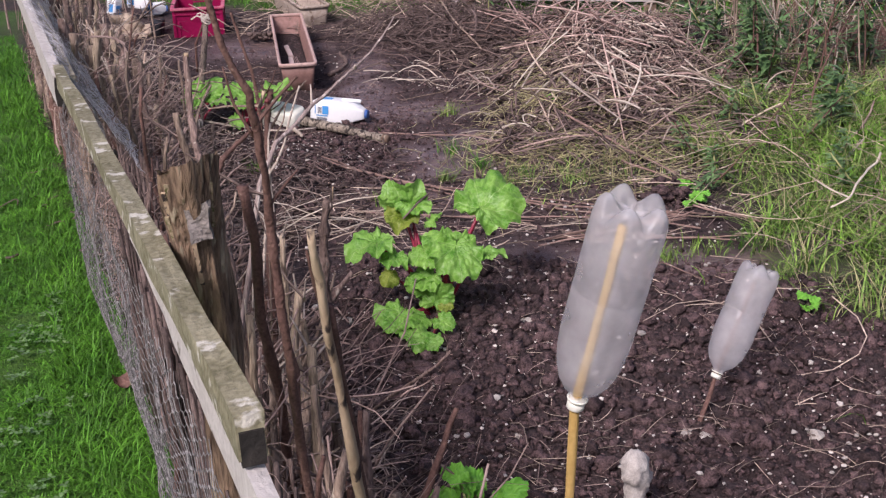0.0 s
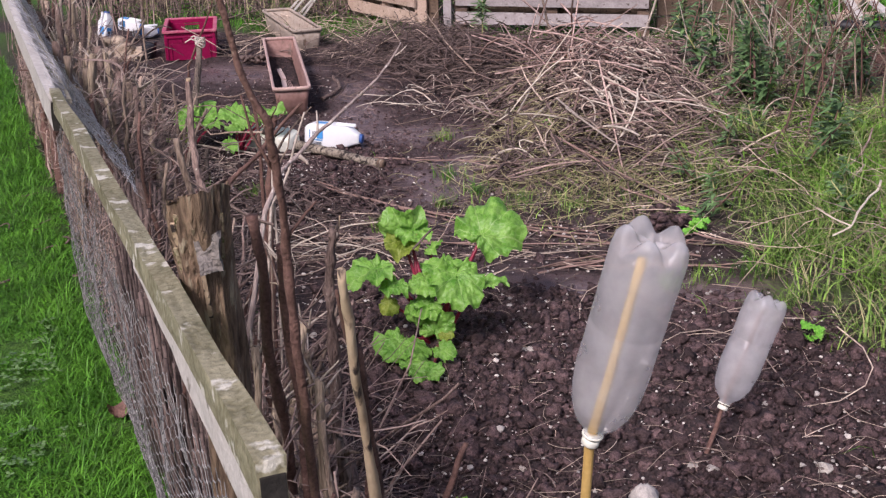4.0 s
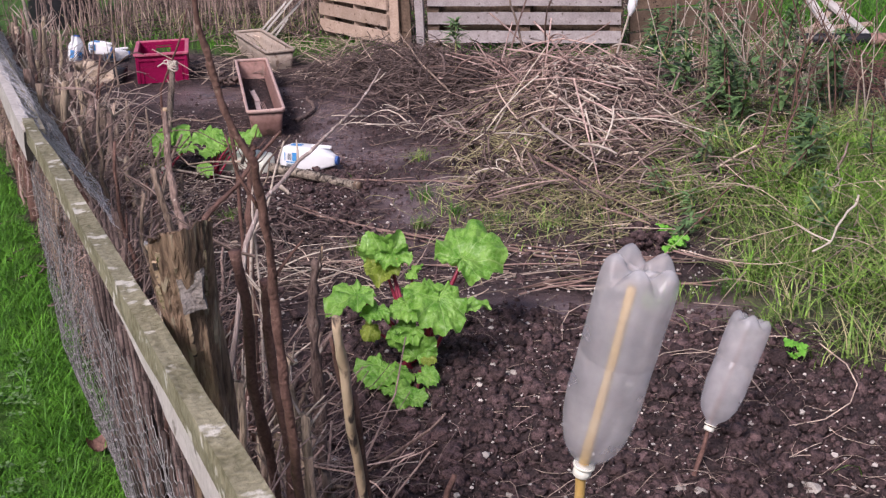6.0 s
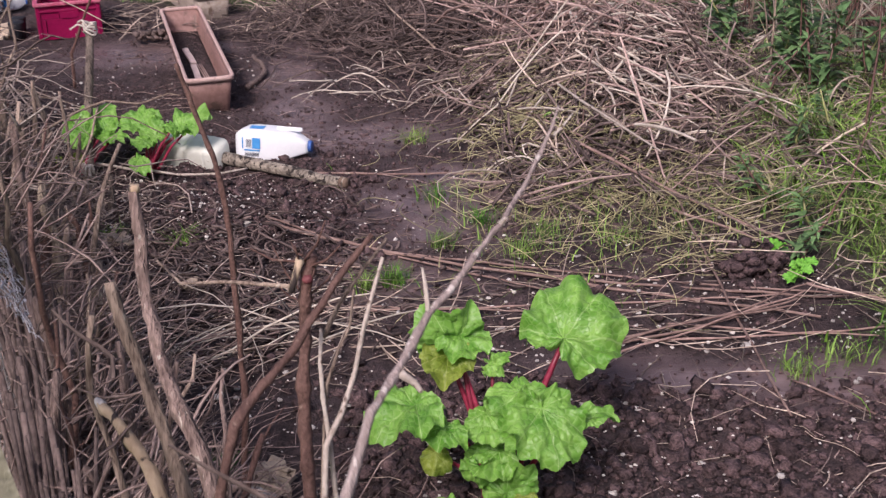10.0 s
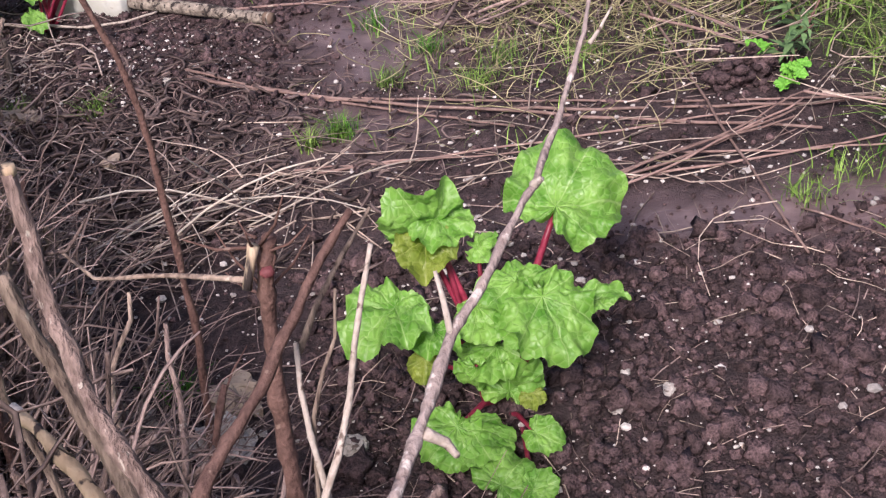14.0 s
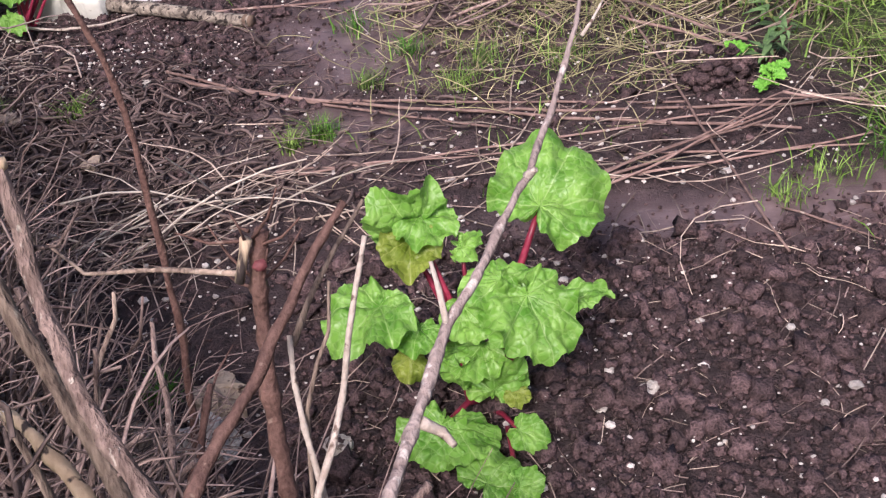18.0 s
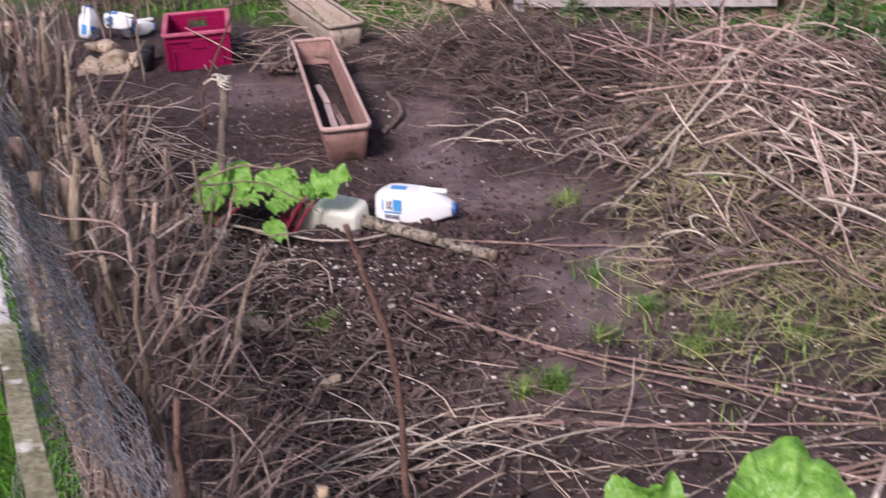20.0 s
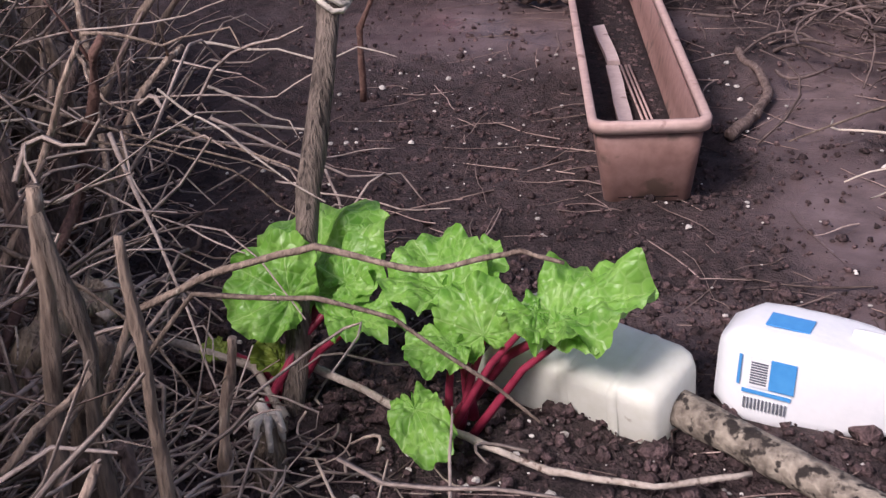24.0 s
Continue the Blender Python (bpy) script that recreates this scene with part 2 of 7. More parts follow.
STEM_GREEN = material("pale_green_leaf_stalk", (0.22, 0.24, 0.09), (0.38, 0.36, 0.16), 14, 0.4, 0.2, 6, 0.2)
BUD = material("dull_red_bud", (0.10, 0.025, 0.03), (0.22, 0.07, 0.07), 60, 0.6, 0.3, 5, 0.0)
CRATE = material("crimson_plastic", (0.20, 0.002, 0.043), (0.28, 0.006, 0.066), 8, 0.4, 0.1, 9, 0.0, c=(0.32, 0.05, 0.10), cut=0.70)
POT = material("terracotta_plastic", (0.20, 0.110, 0.090), (0.33, 0.195, 0.168), 7, 0.55, 0.2, 8, 0.05, c=(0.14, 0.09, 0.07), cut=0.58)
POT_RIM = material("faded_pink_plastic", (0.44, 0.29, 0.25), (0.60, 0.43, 0.38), 9, 0.6, 0.2, 8, 0.05, c=(0.30, 0.18, 0.15), cut=0.64)
STRIP = material("pale_pink_strip", (0.50, 0.37, 0.34), (0.66, 0.53, 0.49), 14, 0.6, 0.1, 8, 0.1, c=(0.30, 0.20, 0.17), cut=0.66)
POT_GREY = material("dirty_beige_plastic", (0.30, 0.235, 0.18), (0.46, 0.39, 0.33), 9, 0.65, 0.2, 8, 0.05, c=(0.17, 0.12, 0.09), cut=0.60)
MILK = material("white_plastic", (0.79, 0.81, 0.81), (0.85, 0.86, 0.86), 12, 0.3, 0.1, 8, 0.0, c=(0.60, 0.57, 0.52), cut=0.72)
MILK_OLD = material("cream_plastic", (0.74, 0.74, 0.62), (0.83, 0.83, 0.74), 10, 0.4, 0.15, 8, 0.0, c=(0.42, 0.37, 0.26), cut=0.66)
BLUE = material("blue_print", (0.05, 0.27, 0.62), (0.08, 0.34, 0.70), 12, 0.4, 0.05, 8, 0.0)
INK = material("grey_print", (0.10, 0.11, 0.14), (0.16, 0.17, 0.2), 12, 0.5, 0.05, 8, 0.0)
CAP_BLUE = material("blue_cap_plastic", (0.04, 0.10, 0.30), (0.06, 0.14, 0.38), 12, 0.4, 0.05, 8, 0.0)
GREEN_PLASTIC = material("green_plastic", (0.01, 0.36, 0.06), (0.02, 0.46, 0.10), 12, 0.3, 0.05, 8, 0.0)
BLACK_PLASTIC = material("black_plastic", (0.010, 0.010, 0.013), (0.022, 0.022, 0.026), 12, 0.5, 0.1, 8, 0.0)
WIRE = material("galvanised_wire", (0.11, 0.105, 0.10), (0.33, 0.32, 0.31), 30, 0.9, 0.1, 6, 0.5, spec=0.1, island=True)
CANE = material("bamboo_cane", (0.52, 0.33, 0.10), (0.68, 0.47, 0.17), 9, 0.5, 0.2, 9, 0.1)
CANE_PINK = material("pinkish_dry_cane", (0.220, 0.140, 0.120), (0.625, 0.463, 0.400), 14, 0.75, 0.4, 6, 0.3, c=(0.16, 0.10, 0.085), cut=0.60)
CANE_OLD = material("old_brown_cane", (0.13, 0.078, 0.065), (0.35, 0.24, 0.20), 12, 0.75, 0.4, 6, 0.35, c=(0.50, 0.42, 0.34), cut=0.66)
STONE = material("pale_flint", (0.26, 0.23, 0.20), (0.56, 0.52, 0.46), 40, 0.75, 0.6, 5, 0.35, island=True, c=(0.13, 0.10, 0.085), cut=0.58)
STONE_BUFF = material("buff_stone", (0.34, 0.26, 0.19), (0.56, 0.46, 0.35), 25, 0.8, 0.5, 5, 0.25, c=(0.14, 0.10, 0.08), cut=0.60)
CLOD = material("soil_clod", (0.012, 0.0072, 0.0072), (0.160, 0.103, 0.101), 60, 0.75, 1.0, 4, 0.55, island=True)
STRAW_WHITE = material("bleached_stem", (0.45, 0.37, 0.29), (0.72, 0.65, 0.55), 14, 0.75, 0.2, 6, 0.3, island=True)
GREY_POST = material("cracked_grey_post", (0.045, 0.034, 0.028), (0.27, 0.215, 0.175), 70, 0.85, 1.2, 5, 0.1, c=(0.035, 0.028, 0.024), cut=0.60, stretch=0.12)
CRATE_RIM = material("worn_crimson_rim", (0.40, 0.03, 0.10), (0.60, 0.22, 0.27), 14, 0.5, 0.2, 6, 0.0)
GRASS_VIVID = material("vivid_grass", (0.07, 0.21, 0.015), (0.25, 0.47, 0.06), 5, 0.6, 0.1, 9, 0.5, island=True)
BARK_MAUVE = material("mauve_brown_bark", (0.085, 0.055, 0.047), (0.31, 0.225, 0.19), 50, 0.85, 1.2, 4, 0.3, c=(0.44, 0.38, 0.32), cut=0.64, stretch=0.3)
PEBBLE = material("white_pebble", (0.36, 0.32, 0.29), (0.68, 0.64, 0.58), 60, 0.7, 0.4, 5, 0.4, island=True)
WIRE_PALE = material("pale_galvanised_wire", (0.36, 0.355, 0.37), (0.62, 0.61, 0.63), 30, 0.9, 0.1, 6, 0.4, spec=0.1, island=True)
TWINE = material("pale_twine", (0.50, 0.44, 0.37), (0.68, 0.62, 0.54), 60, 0.9, 0.5, 4, 0.1)


def mix_rgb(t, fac, a, b):
    mx = t.nodes.new("ShaderNodeMix")
    mx.data_type = 'RGBA'
    for sock, val in ((mx.inputs[0], fac), (mx.inputs[6], a), (mx.inputs[7], b)):
        if isinstance(val, (int, float)):
            sock.default_value = val
        elif isinstance(val, tuple):
            sock.default_value = (*val, 1)
        else:
            t.links.new(val, sock)
    return mx.outputs[2]


def ground_material():
    m = bpy.data.materials.new("garden_soil")
    m.use_nodes = True
    t = m.node_tree
    n, li = t.nodes, t.links
    bsdf = n["Principled BSDF"]
    co = n.new("ShaderNodeTexCoord")

    def tex(scale, detail=6, rough=0.6):
        x = n.new("ShaderNodeTexNoise")
        x.inputs["Scale"].default_value, x.inputs["Detail"].default_value, x.inputs["Roughness"].default_value = scale, detail, rough
        li.new(co.outputs["Object"], x.inputs["Vector"])
        return x.outputs["Fac"]

    def ramp(fac, lo, hi, a, b):
        r = n.new("ShaderNodeValToRGB")
        r.color_ramp.elements[0].position, r.color_ramp.elements[1].position = lo, hi
        r.color_ramp.elements[0].color, r.color_ramp.elements[1].color = (*a, 1), (*b, 1)
        li.new(fac, r.inputs[0])
        return r.outputs[0]

    def mask(name):
        a = n.new("ShaderNodeAttribute")
        a.attribute_name = name
        return a.outputs["Fac"]

    coarse, mid, fine = tex(3.5), tex(38, 8), tex(190, 4)
    # Colour follows the bump noise, so shade in the dips is painted near black.
    soil = ramp(mid, 0.34, 0.70, (0.010, 0.0063, 0.0062), (0.125, 0.083, 0.081))
    patches = ramp(coarse, 0.35, 0.7, (0.034, 0.022, 0.0215), (0.145, 0.098, 0.096))
    soil = mix_rgb(t, 0.34, soil, patches)
    grit = ramp(fine, 0.66, 0.74, (0, 0, 0), (1, 1, 1))
    soil = mix_rgb(t, grit, soil, (0.20, 0.155, 0.14))
    # Wet mud, lighter than the soil: part of its sky sheen is painted in.
    mud = ramp(tex(14, 5), 0.3, 0.75, (0.080, 0.054, 0.052), (0.225, 0.160, 0.153))
    col = mix_rgb(t, mask("wet"), soil, mud)
    turf = ramp(mid, 0.3, 0.7, (0.035, 0.10, 0.010), (0.085, 0.20, 0.022))
    col = mix_rgb(t, mask("green"), col, turf)
    li.new(col, bsdf.inputs["Base Color"])
    rr = n.new("ShaderNodeMapRange")
    rr.inputs[3].default_value, rr.inputs[4].default_value = 0.85, 0.24
    li.new(mask("wet"), rr.inputs[0])
    li.new(rr.outputs[0], bsdf.inputs["Roughness"])
    bsdf.inputs["Specular IOR Level"].default_value = 0.4
    hs = n.new("ShaderNodeMath")
    hs.operation = 'ADD'
    li.new(mid, hs.inputs[0])
    li.new(fine, hs.inputs[1])
    bp = n.new("ShaderNodeBump")
    bp.inputs["Distance"].default_value = 0.020
    br = n.new("ShaderNodeMapRange")
    br.inputs[3].default_value, br.inputs[4].default_value = 0.9, 0.12
    li.new(mask("wet"), br.inputs[0])
    li.new(br.outputs[0], bp.inputs["Strength"])
    li.new(hs.outputs[0], bp.inputs["Height"])
    li.new(bp.outputs[0], bsdf.inputs["Normal"])
    return m


def leaf_material(name, a, b, vein):
    """Crinkled leaf: the UV map holds the angle round the stalk and the distance from it."""
    m = bpy.data.materials.new(name)
    m.use_nodes = True
    t = m.node_tree
    n, li = t.nodes, t.links
    bsdf = n["Principled BSDF"]
    co = n.new("ShaderNodeTexCoord")
    nz = n.new("ShaderNodeTexNoise")
    nz.inputs["Scale"].default_value, nz.inputs["Detail"].default_value = 26, 5
    li.new(co.outputs["Object"], nz.inputs["Vector"])
    vo = n.new("ShaderNodeTexVoronoi")
    vo.feature, vo.inputs["Scale"].default_value = 'DISTANCE_TO_EDGE', 75
    li.new(co.outputs["Object"], vo.inputs["Vector"])
    rp = n.new("ShaderNodeValToRGB")
    rp.color_ramp.elements[0].position, rp.color_ramp.elements[1].position = 0.3, 0.7
    rp.color_ramp.elements[0].color, rp.color_ramp.elements[1].color = (*a, 1), (*b, 1)
    li.new(nz.outputs["Fac"], rp.inputs[0])
    sep = n.new("ShaderNodeSeparateXYZ")
    li.new(co.outputs["UV"], sep.inputs[0])

    def op(kind, x, y=None):
        k = n.new("ShaderNodeMath")
        k.operation = kind
        for s, v in ((k.inputs[0], x), (k.inputs[1], y)):
            if v is None:
                continue
            if isinstance(v, float):
                s.default_value = v
            else:
                li.new(v, s)
        return k.outputs[0]

    wave = op('ABSOLUTE', op('COSINE', op('MULTIPLY', sep.outputs[0], math.pi * 7)))
    line = op('MULTIPLY', wave, op('ADD', sep.outputs[1], 0.1))
    mr = n.new("ShaderNodeMapRange")
    mr.inputs[1].default_value, mr.inputs[2].default_value, mr.inputs[3].default_value, mr.inputs[4].default_value = 0.012, 0.06, 0.55, 0.0
    li.new(line, mr.inputs[0])
    net = n.new("ShaderNodeMapRange")
    net.inputs[1].default_value, net.inputs[2].default_value, net.inputs[3].default_value, net.inputs[4].default_value = 0.0, 0.12, 0.25, 0.0
    li.new(vo.outputs["Distance"], net.inputs[0])
    col = mix_rgb(t, op('MAXIMUM', mr.outputs[0], net.outputs[0]), rp.outputs[0], vein)
    li.new(col, bsdf.inputs["Base Color"])
    bsdf.inputs["Roughness"].default_value = 0.36
    bsdf.inputs["Specular IOR Level"].default_value = 0.4
    bp = n.new("ShaderNodeBump")
    bp.inputs["Strength"].default_value, bp.inputs["Distance"].default_value = 0.75, 0.0045
    li.new(op('ADD', op('MINIMUM', vo.outputs["Distance"], 0.25), op('MULTIPLY', nz.outputs["Fac"], 0.5)), bp.inputs["Height"])
    li.new(bp.outputs[0], bsdf.inputs["Normal"])
    tr = n.new("ShaderNodeBsdfTranslucent")
    li.new(col, tr.inputs["Color"])
    ms = n.new("ShaderNodeMixShader")
    ms.inputs[0].default_value = 0.3
    li.new(bsdf.outputs[0], ms.inputs[1])
    li.new(tr.outputs[0], ms.inputs[2])
    li.new(ms.outputs[0], n["Material Output"].inputs["Surface"])
    return m


def film_material():
    """Clouded clear plastic, as thin as a drinks bottle."""
    m = bpy.data.materials.new("clouded_clear_plastic")
    m.use_nodes = True
    t = m.node_tree
    n, li = t.nodes, t.links
    bsdf = n["Principled BSDF"]
    bsdf.inputs["Base Color"].default_value = (0.90, 0.89, 0.90, 1)
    bsdf.inputs["Roughness"].default_value = 0.22
    co = n.new("ShaderNodeTexCoord")
    nz = n.new("ShaderNodeTexNoise")
    nz.inputs["Scale"].default_value, nz.inputs["Detail"].default_value = 16, 5
    li.new(co.outputs["Object"], nz.inputs["Vector"])
    tl = n.new("ShaderNodeBsdfTranslucent")
    tl.inputs["Color"].default_value = (0.92, 0.91, 0.91, 1)
    m1 = n.new("ShaderNodeMixShader")
    m1.inputs[0].default_value = 0.45
    li.new(bsdf.outputs[0], m1.inputs[1])
    li.new(tl.outputs[0], m1.inputs[2])
    cl = n.new("ShaderNodeBsdfTransparent")
    mr = n.new("ShaderNodeMapRange")
    mr.inputs[1].default_value, mr.inputs[2].default_value, mr.inputs[3].default_value, mr.inputs[4].default_value = 0.35, 0.7, 0.28, 0.42
    li.new(nz.outputs["Fac"], mr.inputs[0])
    m2 = n.new("ShaderNodeMixShader")
    li.new(mr.outputs[0], m2.inputs[0])
    li.new(cl.outputs[0], m2.inputs[1])
    li.new(m1.outputs[0], m2.inputs[2])
    bp = n.new("ShaderNodeBump")
    bp.inputs["Strength"].default_value, bp.inputs["Distance"].default_value = 0.12, 0.004
    li.new(nz.outputs["Fac"], bp.inputs["Height"])
    li.new(bp.outputs[0], bsdf.inputs["Normal"])
    li.new(m2.outputs[0], n["Material Output"].inputs["Surface"])
    return m


SOIL = ground_material()
LEAF = leaf_material("rhubarb_leaf", (0.105, 0.31, 0.030), (0.275, 0.54, 0.095), (0.46, 0.65, 0.25))
# For yellowing leaves, and for one leaf whose shade is put into its colour.
LEAF_OLD_SHADED = leaf_material("yellowing_and_shaded_rhubarb_leaf", (0.14, 0.22, 0.02), (0.30, 0.38, 0.06), (0.45, 0.5, 0.16))
FILM = film_material()

# ---- ground ----
FENCE_A, FENCE_U = Vector((0.12, 1.0, 0)), Vector((-0.513, 0.858, 0))
FENCE_IN = Vector((0.858, 0.513, 0))


def fence(s, k, z=0.0):
    """The point s metres along the fence, k metres to the bed's side of it."""
    p = FENCE_A + FENCE_U * s + FENCE_IN * k
    return Vector((p.x, p.y, z))


def side_of_fence(x, y):
    return (x - FENCE_A.x) * FENCE_IN.x + (y - FENCE_A.y) * FENCE_IN.y


def hill(x, y, cx, cy, rx, ry, h):
    return h * math.exp(-((x - cx) / rx) ** 2 - ((y - cy) / ry) ** 2)


def step(a, b, x):
    u = min(1, max(0, (x - a) / (b - a)))
    return u * u * (3 - 2 * u)


PUDDLES = ((0.48, 3.47, 0.48, 0.12), (-0.58, 5.12, 0.38, 0.20), (-0.33, 4.0, 0.22, 0.16), (-0.22, 4.5, 0.30, 0.35), (-0.95, 5.95, 0.14, 0.32), (-0.82, 5.42, 0.16, 0.30), (-0.85, 6.35, 0.2, 0.2), (-1.6, 6.3, 0.4, 0.25))


def wetness(x, y):
    w = max(math.exp(-((x - a) / c) ** 2 - ((y - b) / d) ** 2) for a, b, c, d in PUDDLES)
    return min(1, max(0, 1.5 * w - 0.25 + 0.5 * noise.noise((x * 6, y * 6, 1))))


def greenness(x, y):
    e = 0.12 * noise.noise((x * 4, y * 4, 9))
    lawn = step(0.12, 0.02, side_of_fence(x, y) + 0.4 * e)
    bank = step(0.62, 0.95, x + e + 0.14 * (y - 3.9)) * step(2.9, 3.5, y + e) * step(6.1, 5.2, y + e) * 0.8
    back = step(6.75, 7.25, y + e + 0.25 * x * (x < 0))
    return max(lawn, bank, back)


def turf_cover(x, y):
    """Close turf on the lawn and at the back; under the bank's long grass the ground's colour is darkened for shaded
    gaps.
    """
    g_ = greenness(x, y)
    if -3.4 < x < 0.7 and side_of_fence(x, y) > -0.1:
        g_ *= 1 - 0.85 * step(7.65, 8.0, y + 0.15 * noise.noise((x * 3, y * 3, 2)))
    # Less green here: shade between the blades is put into the ground colour.
    return g_ * (0.30 + 0.25 * noise.noise((x * 5, y * 5, 15))) if 0.2 < x < 2.4 and 2.7 < y < 6.3 and side_of_fence(x, y) > 0.3 else g_


def height(x, y, fine=True):
    """The ground's height."""
    z = hill(x, y, 0.33, 5.6, 0.50, 0.75, 0.17) + hill(x, y, 1.05, 4.9, 0.5, 1.2, 0.09) + hill(x, y, -0.72, 6.85, 0.4, 0.25, 0.07)
    z += hill(x, y, -0.9, 4.28, 0.33, 0.26, 0.045) + hill(x, y, 0.12, 2.85, 0.6, 0.42, 0.03)
    if fine and -2.8 < x < 2.1 and 0.7 < y < 8.4:
        k = 1 - 0.85 * wetness(x, y) if side_of_fence(x, y) > 0 else 0.4
        z += k * (0.016 * noise.noise((x * 5, y * 5, 0)) + 0.014 * noise.noise((x * 17, y * 17, 3)) + 0.009 * noise.noise((x * 42, y * 42, 7)))
    return z


def axis_lines(lo, hi, gap, far):
    inner = list(np.arange(lo, hi + gap / 2, gap))
    out = (0.3, 1, 3, 8, 25, 80, far)
    return [lo - d for d in out[::-1]] + inner + [hi + d for d in out]


xs, ys = axis_lines(-2.6, 1.9, 0.017, 400), axis_lines(1.0, 8.2, 0.021, 400)
g = Soup()
g.v = [(x, y, height(x, y)) for y in ys for x in xs]
nx = len(xs)
g.f = [(j * nx + i, j * nx + i + 1, (j + 1) * nx + i + 1, (j + 1) * nx + i) for j in range(len(ys) - 1) for i in range(nx - 1)]
ground = tagged(g.ob("ground", SOIL), "dark damp garden soil with smooth wet mud and turf", "ground", kind="structure")
for name, fn in (("wet", wetness), ("green", turf_cover)):
    at = ground.data.attributes.new(name, 'FLOAT', 'POINT')
    at.data.foreach_set("value", [fn(x, y) for x, y, _ in g.v])


def on_ground(x, y, up=0.0):
    return Vector((x, y, height(x, y) + up))


# ---- fence ----
def child(o, parent):
    o.parent = parent
    o.matrix_parent_inverse = parent.matrix_basis.inverted()
    return o


def board(name, a, b, w, h, seed, mat, parent=None, roll=0.0, label="", wear=0.004, cuts=16):
    m, l = along(a, b)
    o = part(name, plank_bm(l, w, h, seed, cuts, wear), mat, label=label)
    o.matrix_basis = m @ Matrix.Rotation(roll, 4, 'X')
    return child(o, parent) if parent else o


rail = empty("fence", Matrix.Translation(fence(0, 0)), "low weathered wooden fence with sagging chicken wire", "fence")
board("rail", fence(0, 0, 0.818), fence(2.15, 0.02, 0.70), 0.026, 0.042, 1, RAIL_WOOD, rail, label="green-stained top rail with lichen")
board("rail", fence(2.2, 0.050, 0.655), fence(5.9, 0.095, 0.605), 0.024, 0.05, 4, WOOD_GREY, rail)
board("lower_board", fence(-0.45, -0.004, 0.762), fence(0.85, 0.014, 0.745), 0.020, 0.055, 2, WOOD_PALE, rail, label="pale bleached board nailed under the rail")
board("outer_board", fence(2.07, 0.012, 0.675), fence(6.2, 0.06, 0.63), 0.026, 0.075, 3, WOOD_PALE, rail, label="pale bleached outer board")
board("end_block", fence(-0.002, 0, 0.807), fence(0.004, 0.0, 0.807), 0.0235, 0.036, 5, WOOD_DARK, rail, label="black end grain", wear=0.001)
board("end_block", fence(2.055, 0.012, 0.675), fence(2.072, 0.012, 0.675), 0.024, 0.07, 6, WOOD_DARK, rail, label="black sawn end")
for s_, k_, top in ((0.55, 0.12, 0.40), (2.45, 0.18, 0.40), (4.3, 0.20, 0.40), (6.0, 0.20, 0.40)):
    board("fence_post", fence(s_, k_, -0.05), fence(s_ + 0.01, k_, top), 0.05, 0.04, s_, WOOD_DARK, rail)


def wire_sheet(pitch=0.019, rows=38, lo=-0.4, hi=5.9, folded=0):
    """Hexagonal wire netting that hangs in folds from the rail to the ground."""
    s = Soup()

    def at(u, v):
        top = 0.75 - 0.07 * min(u, 2.1) / 2.1
        z = 0.01 + v * (top - 0.01)
        far = step(1.7, 2.3, u)
        k = (-0.02 + 0.10 * (1 - v)) * (1 - far) + (0.075 + 0.15 * (1 - v)) * far
        k += 0.03 * math.sin(3.1 * v) * noise.noise((u * 2.2, v * 2, 4)) + 0.012 * noise.noise((u * 9, v * 9, 1)) - 0.03 * (1 - far) * math.sin(math.pi * v)
        if folded:
            z = 0.50 + 0.225 * v + 0.016 * noise.noise((u * 4, v * 3, 2 + folded))
            k = 0.015 + 0.150 * (1 - v) ** 0.8 + 0.022 * noise.noise((u * 3, v * 3, 5 + folded)) + 0.010 * noise.noise((u * 14, v * 9, folded))
        z += 0.01 * noise.noise((u * 5, v * 4, 8))
        return fence(u, k, z)

    cols = int((hi - lo) / pitch)
    for i in range(cols):
        for j in range(rows):
            v = (j + 0.5 * (i % 2)) / rows
            u = lo + i * pitch
            b = at(u + 0.6 * pitch, v)
            s.tube([at(u + 0.1 * pitch, v), b], 0.0009, 3, False)
            s.tube([b, at(u + 1.1 * pitch, v + 0.5 / rows)], 0.00055, 3, False)
            s.tube([b, at(u + 1.1 * pitch, max(0, v - 0.5 / rows))], 0.00055, 3, False)
    return s


child(wire_sheet().ob("wire_netting", WIRE, label="sagging rusty grey chicken wire"), rail)

for layer in (1, 2):
    child(wire_sheet(0.022, 13, 1.9, 6.0, layer).ob("wire_fold", WIRE_PALE, label="folded-over top of the chicken wire"), rail)

# ---- stalks and sticks ----
rnd = random.Random(4)


def stick(name, pts, r0, r1, mat, label, category="stick", group="", sides=8, knots=0.12, seed=0, bend=0.009, steps=6, broken=False):
    """A bare stem through pts, with knots and an uneven line."""
    s = Soup()
    line, rad = [], []
    pts = [Vector(p) for p in pts]
    n = len(pts) - 1
    for i in range(n):
        for k in range(steps):
            line.append(pts[i].lerp(pts[i + 1], k / steps))
    line.append(pts[-1])
    for i, p in enumerate(line):
        f = i / (len(line) - 1)
        line[i] = p + noise.noise_vector(Vector((p.x * 9 + seed, p.y * 9, p.z * 9))) * bend
        rad.append((r0 + (r1 - r0) * f) * (1 + knots * noise.noise((f * 14, seed, 0)) + (knots if i % 5 == 3 else 0)))
    s.tube(line, rad, sides)
    if r0 > 0.004:
        s.v = [v + noise.noise_vector(Vector((v.x * 55, v.y * 55, v.z * 30 + seed))) * r0 * 0.38 for v in s.v]
    o = s.ob(name, mat)
    return tagged(o, label, category, group)


